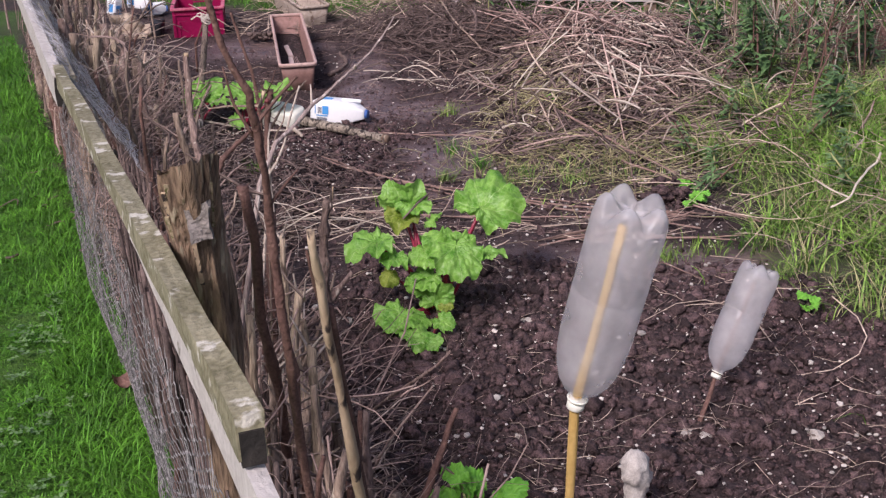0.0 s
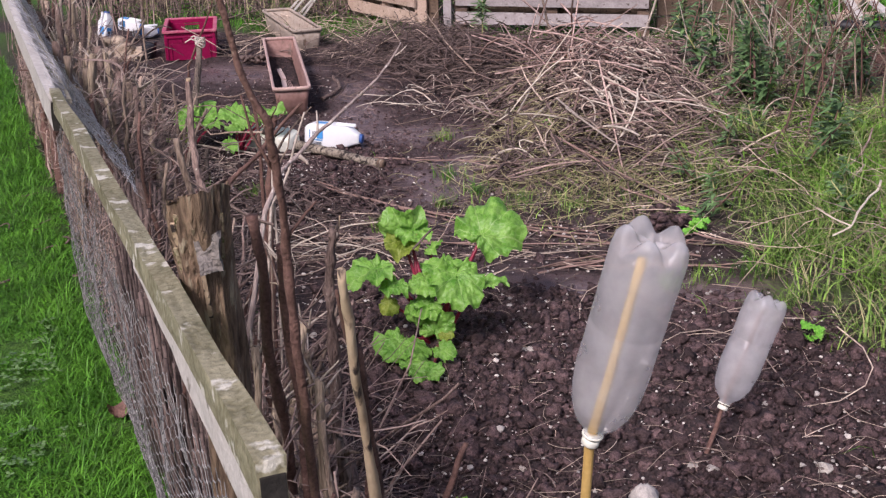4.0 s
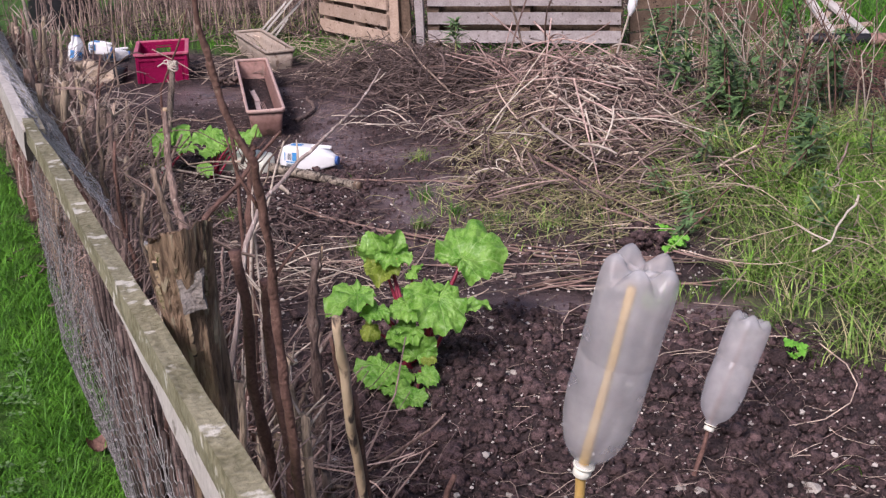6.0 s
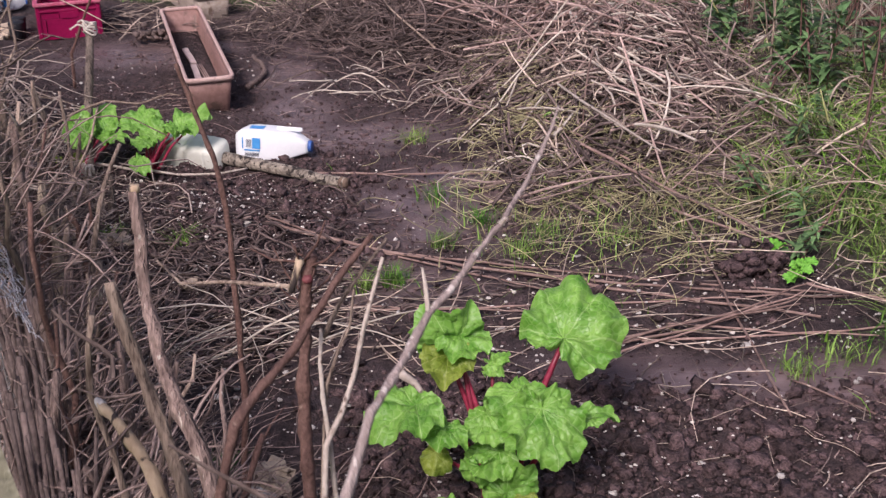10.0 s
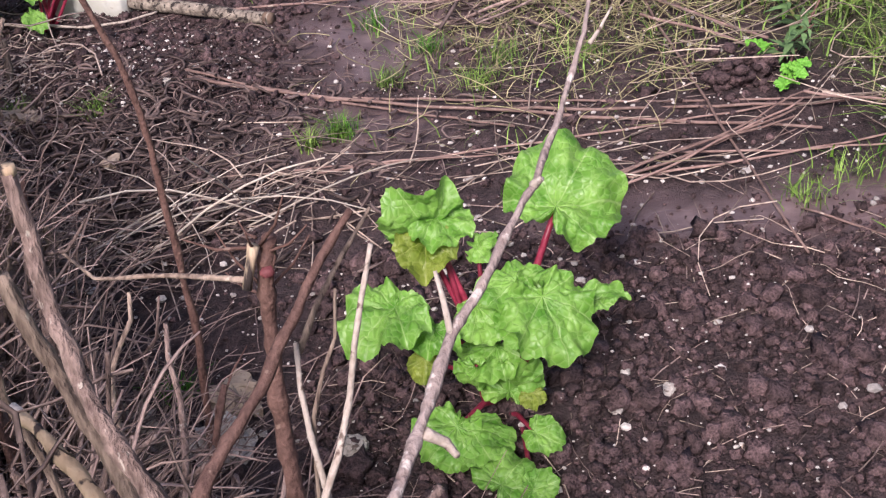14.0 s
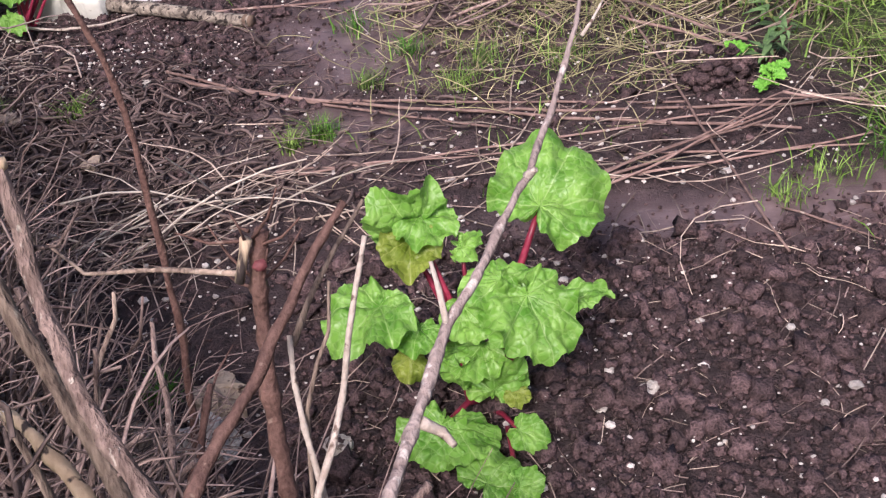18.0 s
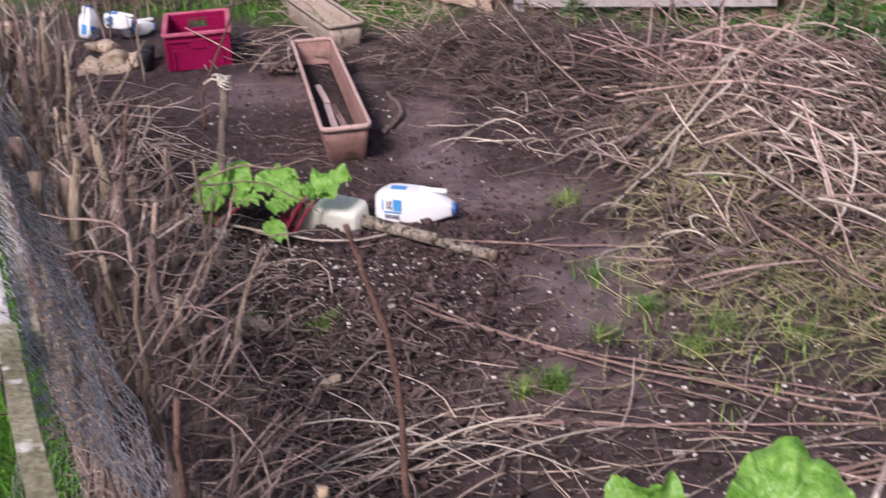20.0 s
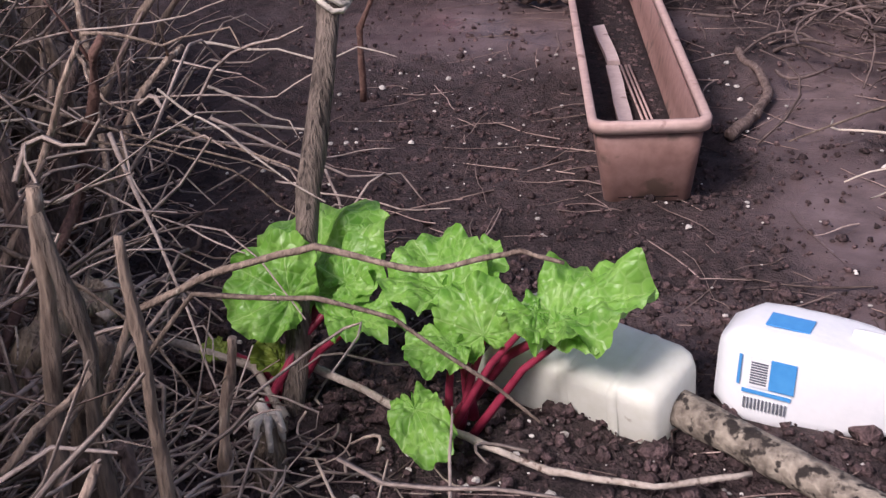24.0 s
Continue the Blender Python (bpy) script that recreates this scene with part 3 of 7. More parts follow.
def dead_stalk(p, top, r, mat, seed):
    """A dead woody stalk with a torn top and one or two side shoots."""
    rg = random.Random(seed)
    s = Soup()
    n = 13
    line, rad = [], []
    for i in range(n + 1):
        f = i / n
        q = p.lerp(top, f) + noise.noise_vector(Vector((seed * 3.7, f * 3, p.x * 5))) * (0.028 * f + 0.004) + noise.noise_vector(Vector((seed * 1.7, f * 11, 4))) * 0.006
        line.append(q)
        rad.append(r * (1.2 - 0.6 * f * f) * (1 + 0.35 * noise.noise((f * 9, seed, 2))))
    s.tube(line, rad, 8)
    s.v = [v + noise.noise_vector(Vector((v.x * 60, v.y * 60, v.z * 22 + seed))) * r * 0.6 for v in s.v]
    for _ in range(rg.choice((0, 1, 1, 2))):
        a = line[rg.randrange(2, n)]
        d = Vector((rg.uniform(-1, 1), rg.uniform(-1, 1), rg.uniform(0.1, 0.9))).normalized() * rg.uniform(0.04, 0.14)
        s.tube([a, a + d * 0.5 + Vector((0, 0, 0.008)), a + d], [r * 0.35, r * 0.25, r * 0.12], 5)
    return s.ob("dead_branch", mat)


def hedge():
    """The stumps of a cut-back dead hedge behind the netting."""
    made = 0
    while made < 290:
        s_, k_ = rnd.uniform(0.15, 5.3), abs(rnd.gauss(0.15, 0.11)) + 0.11
        if k_ > (0.30 if s_ < 2.7 else 0.44):
            continue
        h = rnd.uniform(0.30, 0.72) * (1 - 0.5 * (k_ / 0.45))
        if s_ > 2.4 and k_ < 0.22:
            h *= rnd.uniform(0.9, 1.2)
        b = fence(s_, k_)
        b = on_ground(b.x, b.y, -0.02)
        lean = Vector((rnd.gauss(0, 0.12), rnd.gauss(0, 0.12), h))
        if side_of_fence(b.x + lean.x, b.y + lean.y) < 0.10:
            lean.x, lean.y = -lean.x, -lean.y
        r = rnd.choice((0.004, 0.005, 0.006, 0.007, 0.009, 0.011, 0.014, 0.018)) * (1.1 if s_ > 2.4 else 0.85)
        if r > 0.009:
            lean.x, lean.y = lean.x * 0.4, lean.y * 0.4
        o = dead_stalk(b, b + lean, r, rnd.choice((STALK, STALK, STALK, STALK, STALK_RED, STALK_PALE if r < 0.008 else BARK_MAUVE) if s_ > 2.6 else (BARK_MAUVE, BARK_MAUVE, STALK, STALK_RED)), made)
        tagged(o, "cut dead woody stalk standing in the soil behind the fence", "stalk", "dead stalks along the fence")
        made += 1


hedge()
for i in range(60):
    rg = random.Random(5200 + i)
    u = rg.uniform(2.6, 4.9) if i % 6 else rg.uniform(0.7, 1.3)
    b = fence(u, rg.uniform(0.14, 0.30))
    b = on_ground(b.x, b.y, -0.02)
    h = rg.uniform(0.34, 0.66)
    o = dead_stalk(b, b + Vector((rg.gauss(0, 0.045), rg.gauss(0, 0.045), h)), rg.uniform(0.008, 0.017) * (1 if u > 2 else 0.65), (STUMP, STUMP, BARK_MAUVE)[i % 3], 400 + i)
    tagged(o, "thick pale-brown hedge stump with torn fibres on top", "stump", "thick stumps in the hedge")
    for k in range(3):
        d = Vector((rg.gauss(0, 0.03), rg.gauss(0, 0.03), rg.uniform(0.0, 0.05)))
        w = stick("torn_fibre", [o.data.vertices[13 * 8 + k].co - Vector((0, 0, 0.02)), o.data.vertices[13 * 8 + k].co + d], 0.003, 0.001, STALK_PALE, "", "", seed=k + i, steps=4, sides=5, bend=0.006)
        child(w, o)
s = Soup()
for i in range(800):
    rg = random.Random(900 + i)
    k_ = abs(rg.gauss(0.12, 0.10)) + 0.10
    u = rg.uniform(0.2, 5.6)
    if 2.7 < u < 4.8 and i % 2:
        continue
    p = fence(u, k_)
    h = rg.uniform(0.2, 0.62) * (1 - 0.6 * k_ / 0.5)
    r = rg.uniform(0.002, 0.0055)
    d = Vector((rg.gauss(0, 0.22) * h, rg.gauss(0, 0.22) * h, h))
    b = Vector((p.x, p.y, 0))
    if side_of_fence(b.x + d.x, b.y + d.y) < 0.10:
        d.x, d.y = -d.x, -d.y
    s.tube([b, b + d * 0.3 + noise.noise_vector(p * 9) * 0.04, b + d * 0.55 + noise.noise_vector(p * 7) * 0.06, b + d * 0.8 + noise.noise_vector(p * 11) * 0.06, b + d + noise.noise_vector(p * 13) * 0.05], [r, r, r * 0.85, r * 0.7, r * 0.5], 5, True)
tagged(s.ob("hedge_stems", TWIG), "thin dead upright stems packed behind the netting", "stems", kind="stuff")


# Dense dark stems added to stand in for the hedge's shade behind the netting.
s = Soup()
for i in range(750):
    rg = random.Random(4900 + i)
    u = rg.uniform(0.0, 2.4)
    p = fence(u, rg.uniform(0.085, 0.125) + 0.09 * step(1.7, 2.3, u))
    h = rg.uniform(0.20, 0.50)
    r = rg.uniform(0.003, 0.007)
    d = Vector((rg.gauss(0, 0.05) * h, rg.gauss(0, 0.05) * h, h))
    s.tube([p, p + d * 0.5 + noise.noise_vector(p * 9) * 0.012, p + d], [r, r, r * 0.6], 5, True)
tagged(s.ob("old_stems", MULCH), "dark dead stems added as the hedge's shade behind the netting", "stems", kind="stuff")


def twig_soup(n, place, r=(0.0007, 0.0018), length=(0.08, 0.3), rise=0.5, seed=1, wob=0.25):
    """Many fine bent twigs."""
    rg = random.Random(seed)
    s = Soup()
    for _ in range(n):
        p = place(rg)
        if p is None:
            continue
        a = rg.uniform(0, 2 * math.pi)
        l = rg.uniform(*length)
        d = Vector((math.cos(a), math.sin(a), rg.uniform(-0.15, rise))).normalized()
        if side_of_fence(p.x + d.x * l, p.y + d.y * l) < 0.10:
            d.x, d.y = -d.x, -d.y
        side = d.orthogonal().normalized()
        w = rg.uniform(-wob, wob) * l
        w2 = rg.uniform(-wob, wob) * l
        r0 = rg.uniform(*r)
        ctl = [p, p + d * l * 0.33 + side * w, p + d * l * 0.66 + Vector((0, 0, w2)) * 0.6, p + d * l]
        pts = []
        for k in range(6):
            f = k / 5
            g0 = 1 - f
            q = ctl[0] * g0 ** 3 + ctl[1] * (3 * g0 * g0 * f) + ctl[2] * (3 * g0 * f * f) + ctl[3] * f ** 3
            pts.append(q + noise.noise_vector(q * 30) * 0.0035)
        for q in pts:
            q.z = max(q.z, height(q.x, q.y, False) + 0.004)
        s.tube(pts, [r0, r0, r0 * 0.95, r0 * 0.85, r0 * 0.7, r0 * 0.5], 3, False)
    return s


def in_hedge(rg):
    s_, k_ = rg.uniform(0.3, 5.2), abs(rg.gauss(0.17, 0.13)) + 0.08
    if k_ > 0.30 and rg.random() < 0.72 or s_ < 2.2 and rg.random() < 0.25 or 2.7 < s_ < 4.8 and rg.random() < 0.55:
        return None
    p = fence(s_, k_)
    top = (0.54 if s_ > 2.4 else 0.40) * math.exp(-(k_ / 0.38) ** 2)
    return Vector((p.x, p.y, height(p.x, p.y, False) + abs(rg.gauss(0, 0.5)) * top))


tagged(twig_soup(10000, in_hedge, (0.0005, 0.0020), (0.06, 0.30), 0.7, seed=3, wob=0.6).ob("dead_twigs", TWIG), "tangle of fine dead brown twigs behind the fence", "twigs", kind="stuff")


def litter(rg):
    x, y = rg.uniform(-1.7, 0.9), rg.uniform(2.2, 6.6)
    if side_of_fence(x, y) < 0.15 or rg.random() < 0.7 * wetness(x, y):
        return None
    return Vector((x, y, height(x, y) + 0.004))


tagged(twig_soup(1500, litter, (0.0006, 0.0016), (0.04, 0.22), 0.06, 5, 0.2).ob("twig_litter", TWIG), "thin dead twigs and rootlets strewn over the soil", "twigs", kind="stuff")


def straw_drift(rg):
    x, y = rg.gauss(-0.45, 0.38), rg.gauss(3.72, 0.13)
    return Vector((x, y, height(x, y) + abs(rg.gauss(0, 0.02)))) if side_of_fence(x, y) > 0.2 else None


tagged(twig_soup(130, straw_drift, (0.0009, 0.0024), (0.12, 0.42), 0.10, 6, 0.22).ob("pale_stems", STRAW), "drift of pale dry stems lying across the bed", "stems", kind="stuff")

# the tall stems and sticks near the fence
G_TALL = "bare sticks by the bed"
tall = stick("tall_branch", [(0.075, 1.42, -0.02), (0.052, 1.34, 0.684), (0.055, 1.32, 0.768), (0.058, 1.3, 0.861), (0.061, 1.285, 0.934), (0.063, 1.27, 0.983), (0.062, 1.26, 1.026), (0.062, 1.245, 1.072), (0.048, 1.24, 1.102), (0.038, 1.235, 1.135), (0.034, 1.23, 1.169), (0.029, 1.225, 1.203), (0.023, 1.217, 1.283)], 0.0062, 0.0028, STALK_RED, "tall curved red-brown bare stem standing by the fence", "branch", G_TALL, seed=1, bend=0.003)
child(stick("side_shoot", [(0.062, 1.26, 1.026), (0.042, 1.26, 1.06), (0.032, 1.25, 1.10)], 0.002, 0.001, STALK_RED, "", "", seed=71, steps=3), tall)
child(stick("side_shoot", [(0.061, 1.285, 0.934), (0.081, 1.30, 0.96), (0.091, 1.31, 0.97)], 0.002, 0.001, STALK_RED, "", "", seed=72, steps=3), tall)
stick("cut_branch", [(-0.045, 1.72, -0.02), (-0.055, 1.69, 0.45), (-0.062, 1.66, 0.70), (-0.056, 1.63, 0.80)], 0.0075, 0.0058, STALK_RED, "dark red-brown cut stem beside the rotten post", "branch", G_TALL, seed=15, knots=0.2)
stick("cut_branch", [(-0.085, 1.74, -0.02), (-0.088, 1.71, 0.45), (-0.092, 1.66, 0.70), (-0.094, 1.63, 0.84)], 0.0085, 0.0072, STALK_RED, "thick dark red-brown cut stem beside the rotten post", "branch", G_TALL, seed=13, knots=0.2)
stake = stick("split_stake", [(0.168, 1.40, -0.02), (0.178, 1.28, 0.3), (0.192, 1.09, 0.72), (0.2, 0.985, 0.96), (0.202, 0.955, 1.035)], 0.0068, 0.0035, STAKE, "thin split wooden stake with a pale torn face", "stake", G_TALL, seed=2, bend=0.0015, sides=12)
child(stick("bark_sleeve", [(0.1875, 1.160, 0.575), (0.1935, 1.085, 0.745), (0.2005, 0.994, 0.952)], 0.0058, 0.0048, STALK_RED, "dark bark left on the upper part", "", seed=78, steps=6, knots=0.25, bend=0.0015), stake)
child(stick("bark_strip", [(0.199, 1.003, 0.93), (0.196, 0.985, 0.965), (0.194, 0.965, 1.015)], 0.0042, 0.0012, STALK_RED, "dark strip of bark peeling off", "", seed=73, steps=3, bend=0.001), stake)
stick("dead_stick", [(-0.515, 2.91, -0.02), (-0.506, 2.90, 0.078), (-0.492, 2.90, 0.202), (-0.483, 2.90, 0.318), (-0.481, 2.90, 0.444), (-0.479, 2.90, 0.572), (-0.482, 2.90, 0.623), (-0.493, 2.90, 0.702), (-0.517, 2.90, 0.798), (-0.53, 2.90, 0.84)], 0.0062, 0.0036, STALK_RED, "dark red-brown bare stem leaning over the bed", "stick", G_TALL, seed=3, bend=0.004)
sawn = stick("cut_branch", [(-0.30, 2.18, -0.02), (-0.32, 2.20, 0.40), (-0.366, 2.24, 0.615), (-0.389, 2.26, 0.659), (-0.411, 2.28, 0.707), (-0.423, 2.30, 0.762), (-0.421, 2.31, 0.815), (-0.420, 2.315, 0.868)], 0.0092, 0.0056, BARK_MAUVE, "thick mauve-grey cut branch with a sawn top", "branch", G_TALL, seed=4, knots=0.2, bend=0.004)
child(stick("sawn_end", [(-0.420, 2.315, 0.866), (-0.420, 2.315, 0.873)], 0.0060, 0.0056, STAKE, "", "", seed=4, bend=0.004, steps=1), sawn)
child(stick("side_shoot", [(-0.421, 2.31, 0.80), (-0.405, 2.32, 0.795), (-0.385, 2.33, 0.815)], 0.002, 0.001, BARK_MAUVE, "", "", seed=74, steps=3), sawn)
stick("cut_branch", [(-0.37, 2.30, -0.02), (-0.40, 2.34, 0.38), (-0.435, 2.36, 0.516), (-0.459, 2.38, 0.601), (-0.476, 2.39, 0.669), (-0.488, 2.40, 0.733)], 0.0095, 0.0065, STALK, "brown cut branch standing in the hedge", "branch", G_TALL, seed=16, knots=0.2, bend=0.005)
bk = stick("broken_stick", [(-0.38, 2.25, -0.02), (-0.41, 2.30, 0.40), (-0.463, 2.36, 0.513), (-0.504, 2.40, 0.543), (-0.540, 2.44, 0.556)], 0.0095, 0.0062, STAKE, "broken stick with a pale end", "stick", G_TALL, seed=5, bend=0.004)
child(stick("pale_end", [(-0.536, 2.436, 0.5555), (-0.545, 2.445, 0.558)], 0.0066, 0.0055, WOOD_PALE, "bare pale broken end", "", seed=5, bend=0.004, steps=1), bk)
stick("white_stick", [(-0.26, 2.06, 0.0), (-0.245, 2.11, 0.45), (-0.223, 2.15, 0.682), (-0.211, 2.17, 0.704), (-0.201, 2.19, 0.735), (-0.193, 2.20, 0.774), (-0.185, 2.21, 0.803), (-0.174, 2.22, 0.837)], 0.0032, 0.0017, STALK_PALE, "thin bleached white stick", "stick", G_TALL, seed=6, bend=0.004)
stick("white_stick", [(-0.22, 2.10, 0.0), (-0.22, 2.14, 0.5), (-0.222, 2.16, 0.678), (-0.229, 2.18, 0.713), (-0.233, 2.20, 0.741), (-0.233, 2.22, 0.765)], 0.0028, 0.0018, STALK_PALE, "thin bleached white stick", "stick", G_TALL, seed=7, bend=0.004)
stick("thin_stick", [(-0.25, 2.12, 0.0), (-0.24, 2.17, 0.60), (-0.228, 2.19, 0.719), (-0.218, 2.20, 0.749), (-0.207, 2.21, 0.769), (-0.200, 2.22, 0.805)], 0.002, 0.0011, STALK, "thin brown stick leaning over the bed", "stick", G_TALL, seed=17, bend=0.004)
lean = stick("leaning_branch", [(-0.42, 1.98, 0.0), (-0.36, 2.06, 0.50), (-0.298, 2.12, 0.724), (-0.277, 2.15, 0.747), (-0.251, 2.18, 0.770), (-0.229, 2.20, 0.798), (-0.207, 2.23, 0.822), (-0.186, 2.25, 0.847)], 0.0060, 0.0027, STALK_RED, "dark bare stem leaning towards the rhubarb", "branch", G_TALL, seed=8, bend=0.004)
child(stick("side_shoot", [(-0.235, 2.22, 0.755), (-0.219, 2.23, 0.784), (-0.198, 2.25, 0.810), (-0.176, 2.27, 0.833)], 0.0026, 0.0012, STALK, "", "", seed=18, bend=0.003), lean)
pb = stick("pale_branch", [(-0.28, 1.86, 0.0), (-0.23, 1.93, 0.45), (-0.19, 2.0, 0.72), (-0.168, 2.04, 0.782), (-0.151, 2.08, 0.795), (-0.142, 2.10, 0.806), (-0.128, 2.13, 0.823), (-0.110, 2.15, 0.835), (-0.089, 2.18, 0.852), (-0.067, 2.21, 0.871), (-0.051, 2.24, 0.885), (-0.036, 2.27, 0.903), (-0.020, 2.30, 0.928), (-0.013, 2.32, 0.943)], 0.0049, 0.0013, BARK_PALE, "long pale branch with peeling bark leaning over the bed", "branch", G_TALL, seed=9, knots=0.22, bend=0.003)
for pts, r in (([(-0.128, 2.13, 0.823), (-0.130, 2.14, 0.841), (-0.133, 2.15, 0.856)], 0.0024), ([(-0.148, 2.08, 0.795), (-0.137, 2.08, 0.786), (-0.131, 2.07, 0.784)], 0.004), ([(-0.018, 2.29, 0.926), (-0.009, 2.30, 0.932), (0.0, 2.31, 0.941)], 0.0014), ([(-0.067, 2.21, 0.872), (-0.062, 2.205, 0.879)], 0.0034)):
    child(stick("side_shoot", pts, r, r * 0.5, STALK_PALE, "", "", seed=19, steps=3, bend=0.002), pb)
torn = stick("cut_branch", [(-0.25, 2.19, -0.02), (-0.262, 2.23, 0.45), (-0.265, 2.25, 0.590), (-0.265, 2.26, 0.629), (-0.265, 2.27, 0.683), (-0.261, 2.28, 0.744), (-0.254, 2.28, 0.788), (-0.247, 2.28, 0.812)], 0.0075, 0.0058, STALK_RED, "reddish torn branch with a pale wound and one red bud", "branch", G_TALL, seed=12, knots=0.3, bend=0.004)
child(stick("torn_wood", [(-0.258, 2.272, 0.812), (-0.268, 2.268, 0.78)], 0.0045, 0.003, STAKE, "pale torn wood", "", seed=75, steps=3, bend=0.002), torn)
bud = Soup()
bud.lump(Vector((-0.251, 2.262, 0.795)), 0.006, 3, 0.9, 0.1)
child(bud.ob("bud", BUD, label="crimson bud"), torn)
child(stick("side_shoot", [(-0.268, 2.275, 0.781), (-0.313, 2.30, 0.775), (-0.355, 2.32, 0.769), (-0.395, 2.34, 0.761), (-0.426, 2.36, 0.776)], 0.0024, 0.0012, STALK, "", "", seed=76, steps=4), torn)
for k in range(9):
    rg = random.Random(700 + k)
    a = Vector((-0.257, 2.28, rg.uniform(0.76, 0.82)))
    d = Vector((rg.uniform(-1, 1), rg.uniform(-0.6, 0.6), rg.uniform(-0.5, 1))) * 0.05
    child(stick("side_shoot", [a, a + d * 0.6, a + d + Vector((0, 0, 0.01))], 0.0016, 0.0006, STALK_RED, "", "", seed=k, steps=3, sides=5, bend=0.006), torn)
stub = stick("cut_branch", [(-0.10, 2.06, -0.02), (-0.10, 2.04, 0.40), (-0.092, 2.02, 0.56), (-0.083, 2.005, 0.64), (-0.072, 2.0, 0.695)], 0.0115, 0.0065, BARK_MAUVE, "pinkish stub of a branch with a torn top", "branch", G_TALL, seed=14, knots=0.3, bend=0.006)
child(stick("torn_tip", [(-0.078, 2.003, 0.66), (-0.066, 2.0, 0.70), (-0.064, 1.998, 0.718)], 0.005, 0.0016, STAKE, "pale torn tip", "", seed=77, steps=3, bend=0.002), stub)
for i, (a, b, c) in enumerate(((-0.02, 1.60, 0.56), (0.05, 1.66, 0.48), (-0.20, 1.85, 0.62), (-0.30, 2.0, 0.64), (-0.55, 2.45, 0.66), (-0.70, 2.72, 0.70), (-0.86, 3.0, 0.72), (-0.24, 2.1, 0.5), (-0.16, 2.2, 0.36))):
    stick("dead_stick", [(a + 0.03, b + 0.03, 0), (a + 0.01, b, c * 0.5), (a, b, c)], 0.008 - 0.001 * (i % 3), 0.004, (STALK, STALK_RED)[i % 2], "dead brown stem standing in the cut hedge", "stick", G_TALL, seed=20 + i, bend=0.03)

# post by the second rhubarb, with twine tied round its top
post = empty("garden_post", Matrix.Translation((-1.368, 4.768, 0)), "cracked grey wooden post with twine round its top", "post")
o = stick("shaft", [(-1.368, 4.768, -0.03), (-1.362, 4.84, 0.192), (-1.352, 4.93, 0.415)], 0.0125, 0.0112, GREY_POST, "", "", seed=31, bend=0.004, knots=0.1, sides=14)
child(o, post)
s = Soup()
for i in range(5):
    rg = random.Random(i)
    c = Vector((-1.351, 4.93, 0.418 + 0.006 * i))
    s.tube([c + Vector((math.cos(w + i) * 0.019, math.sin(w + i) * 0.019, 0.008 * math.sin(2 * w + i))) for w in np.linspace(0, 2 * math.pi, 12)], 0.0035, 5)
for d in ((-0.055, -0.02, 0.0), (0.02, -0.02, 0.012), (-0.035, 0.0, 0.018)):
    c = Vector((-1.351, 4.925, 0.431))
    s.tube([c, c + Vector(d) * 0.6 + Vector((0, 0, 0.014)), c + Vector(d)], 0.0035, 5)
child(s.ob("twine", TWINE, label="knotted pale twine"), post)

# the rotten post by the fence, and its flap of bark
rot = empty("rotten_post", Matrix.Translation((-0.125, 1.58, 0)), "rotten wooden post with a slanting cut top and peeling bark", "post")
ROT_LINE = [(-0.125, 1.60, -0.03), (-0.124, 1.58, 0.35), (-0.122, 1.56, 0.64), (-0.123, 1.53, 0.80), (-0.114, 1.50, 0.912)]


def rot_axis(f):
    k = min(3, int(f * 4))
    return Vector(ROT_LINE[k]).lerp(Vector(ROT_LINE[k + 1]), f * 4 - k)


s = Soup()
rings, sides = 40, 56
for i in range(rings + 1):
    f = i / rings
    c = rot_axis(f)
    for k in range(sides):
        w = 2 * math.pi * k / sides
        cx, cy = math.cos(w), math.sin(w)
        groove = abs(noise.noise((cx * 5, cy * 5, f * 2.2)))
        r = (0.031 + 0.009 * f ** 3) * (1 + 0.20 * noise.noise((cx * 1.4, cy * 1.4, f * 3)) - 0.35 * max(0, 0.22 - groove) * 4 * 0.25 + 0.16 * noise.noise((cx * 9, cy * 9, f * 5)) + 0.10 * noise.noise((cx * 20, cy * 20, f * 9)))
        zz = c.z + (0.012 * noise.noise((cx * 3, cy * 3, 5)) + 0.014 * cx - 0.010 * cy if i == rings else 0)
        s.v.append(Vector((c.x + r * cx, c.y + r * cy, zz)))
for i in range(rings):
    for k in range(sides):
        s.f.append((i * sides + k, i * sides + (k + 1) % sides, (i + 1) * sides + (k + 1) % sides, (i + 1) * sides + k))
child(s.ob("shaft", WOOD_ROT), rot)
c = rot_axis(1.0)
s = Soup()
for j, q in enumerate((0.97, 0.75, 0.5, 0.25)):
    for k in range(sides):
        w = 2 * math.pi * k / sides
        cx, cy = math.cos(w), math.sin(w)
        r = 0.038 * q * (1 + 0.16 * noise.noise((cx * 1.4, cy * 1.4, 3)))
        s.v.append(Vector((c.x + r * cx, c.y + r * cy, c.z + (0.014 * cx - 0.010 * cy) * q - 0.004 - 0.010 * (1 - q) * (1 + noise.noise((cx * 3, cy * 3, q * 4))) + 0.004 * noise.noise((cx * 9 * q, cy * 9 * q, 2)))))
s.v.append(Vector((c.x, c.y, c.z - 0.014)))
for j in range(3):
    for k in range(sides):
        s.f.append((j * sides + k, j * sides + (k + 1) % sides, (j + 1) * sides + (k + 1) % sides, (j + 1) * sides + k))
for k in range(sides):
    s.f.append((3 * sides + k, 3 * sides + (k + 1) % sides, len(s.v) - 1))
child(s.ob("cut_top", ROT_TOP, label="pale mossy cut top"), rot)
bm = plank_bm(0.052, 0.030, 0.007, 3, 8, 0.009)
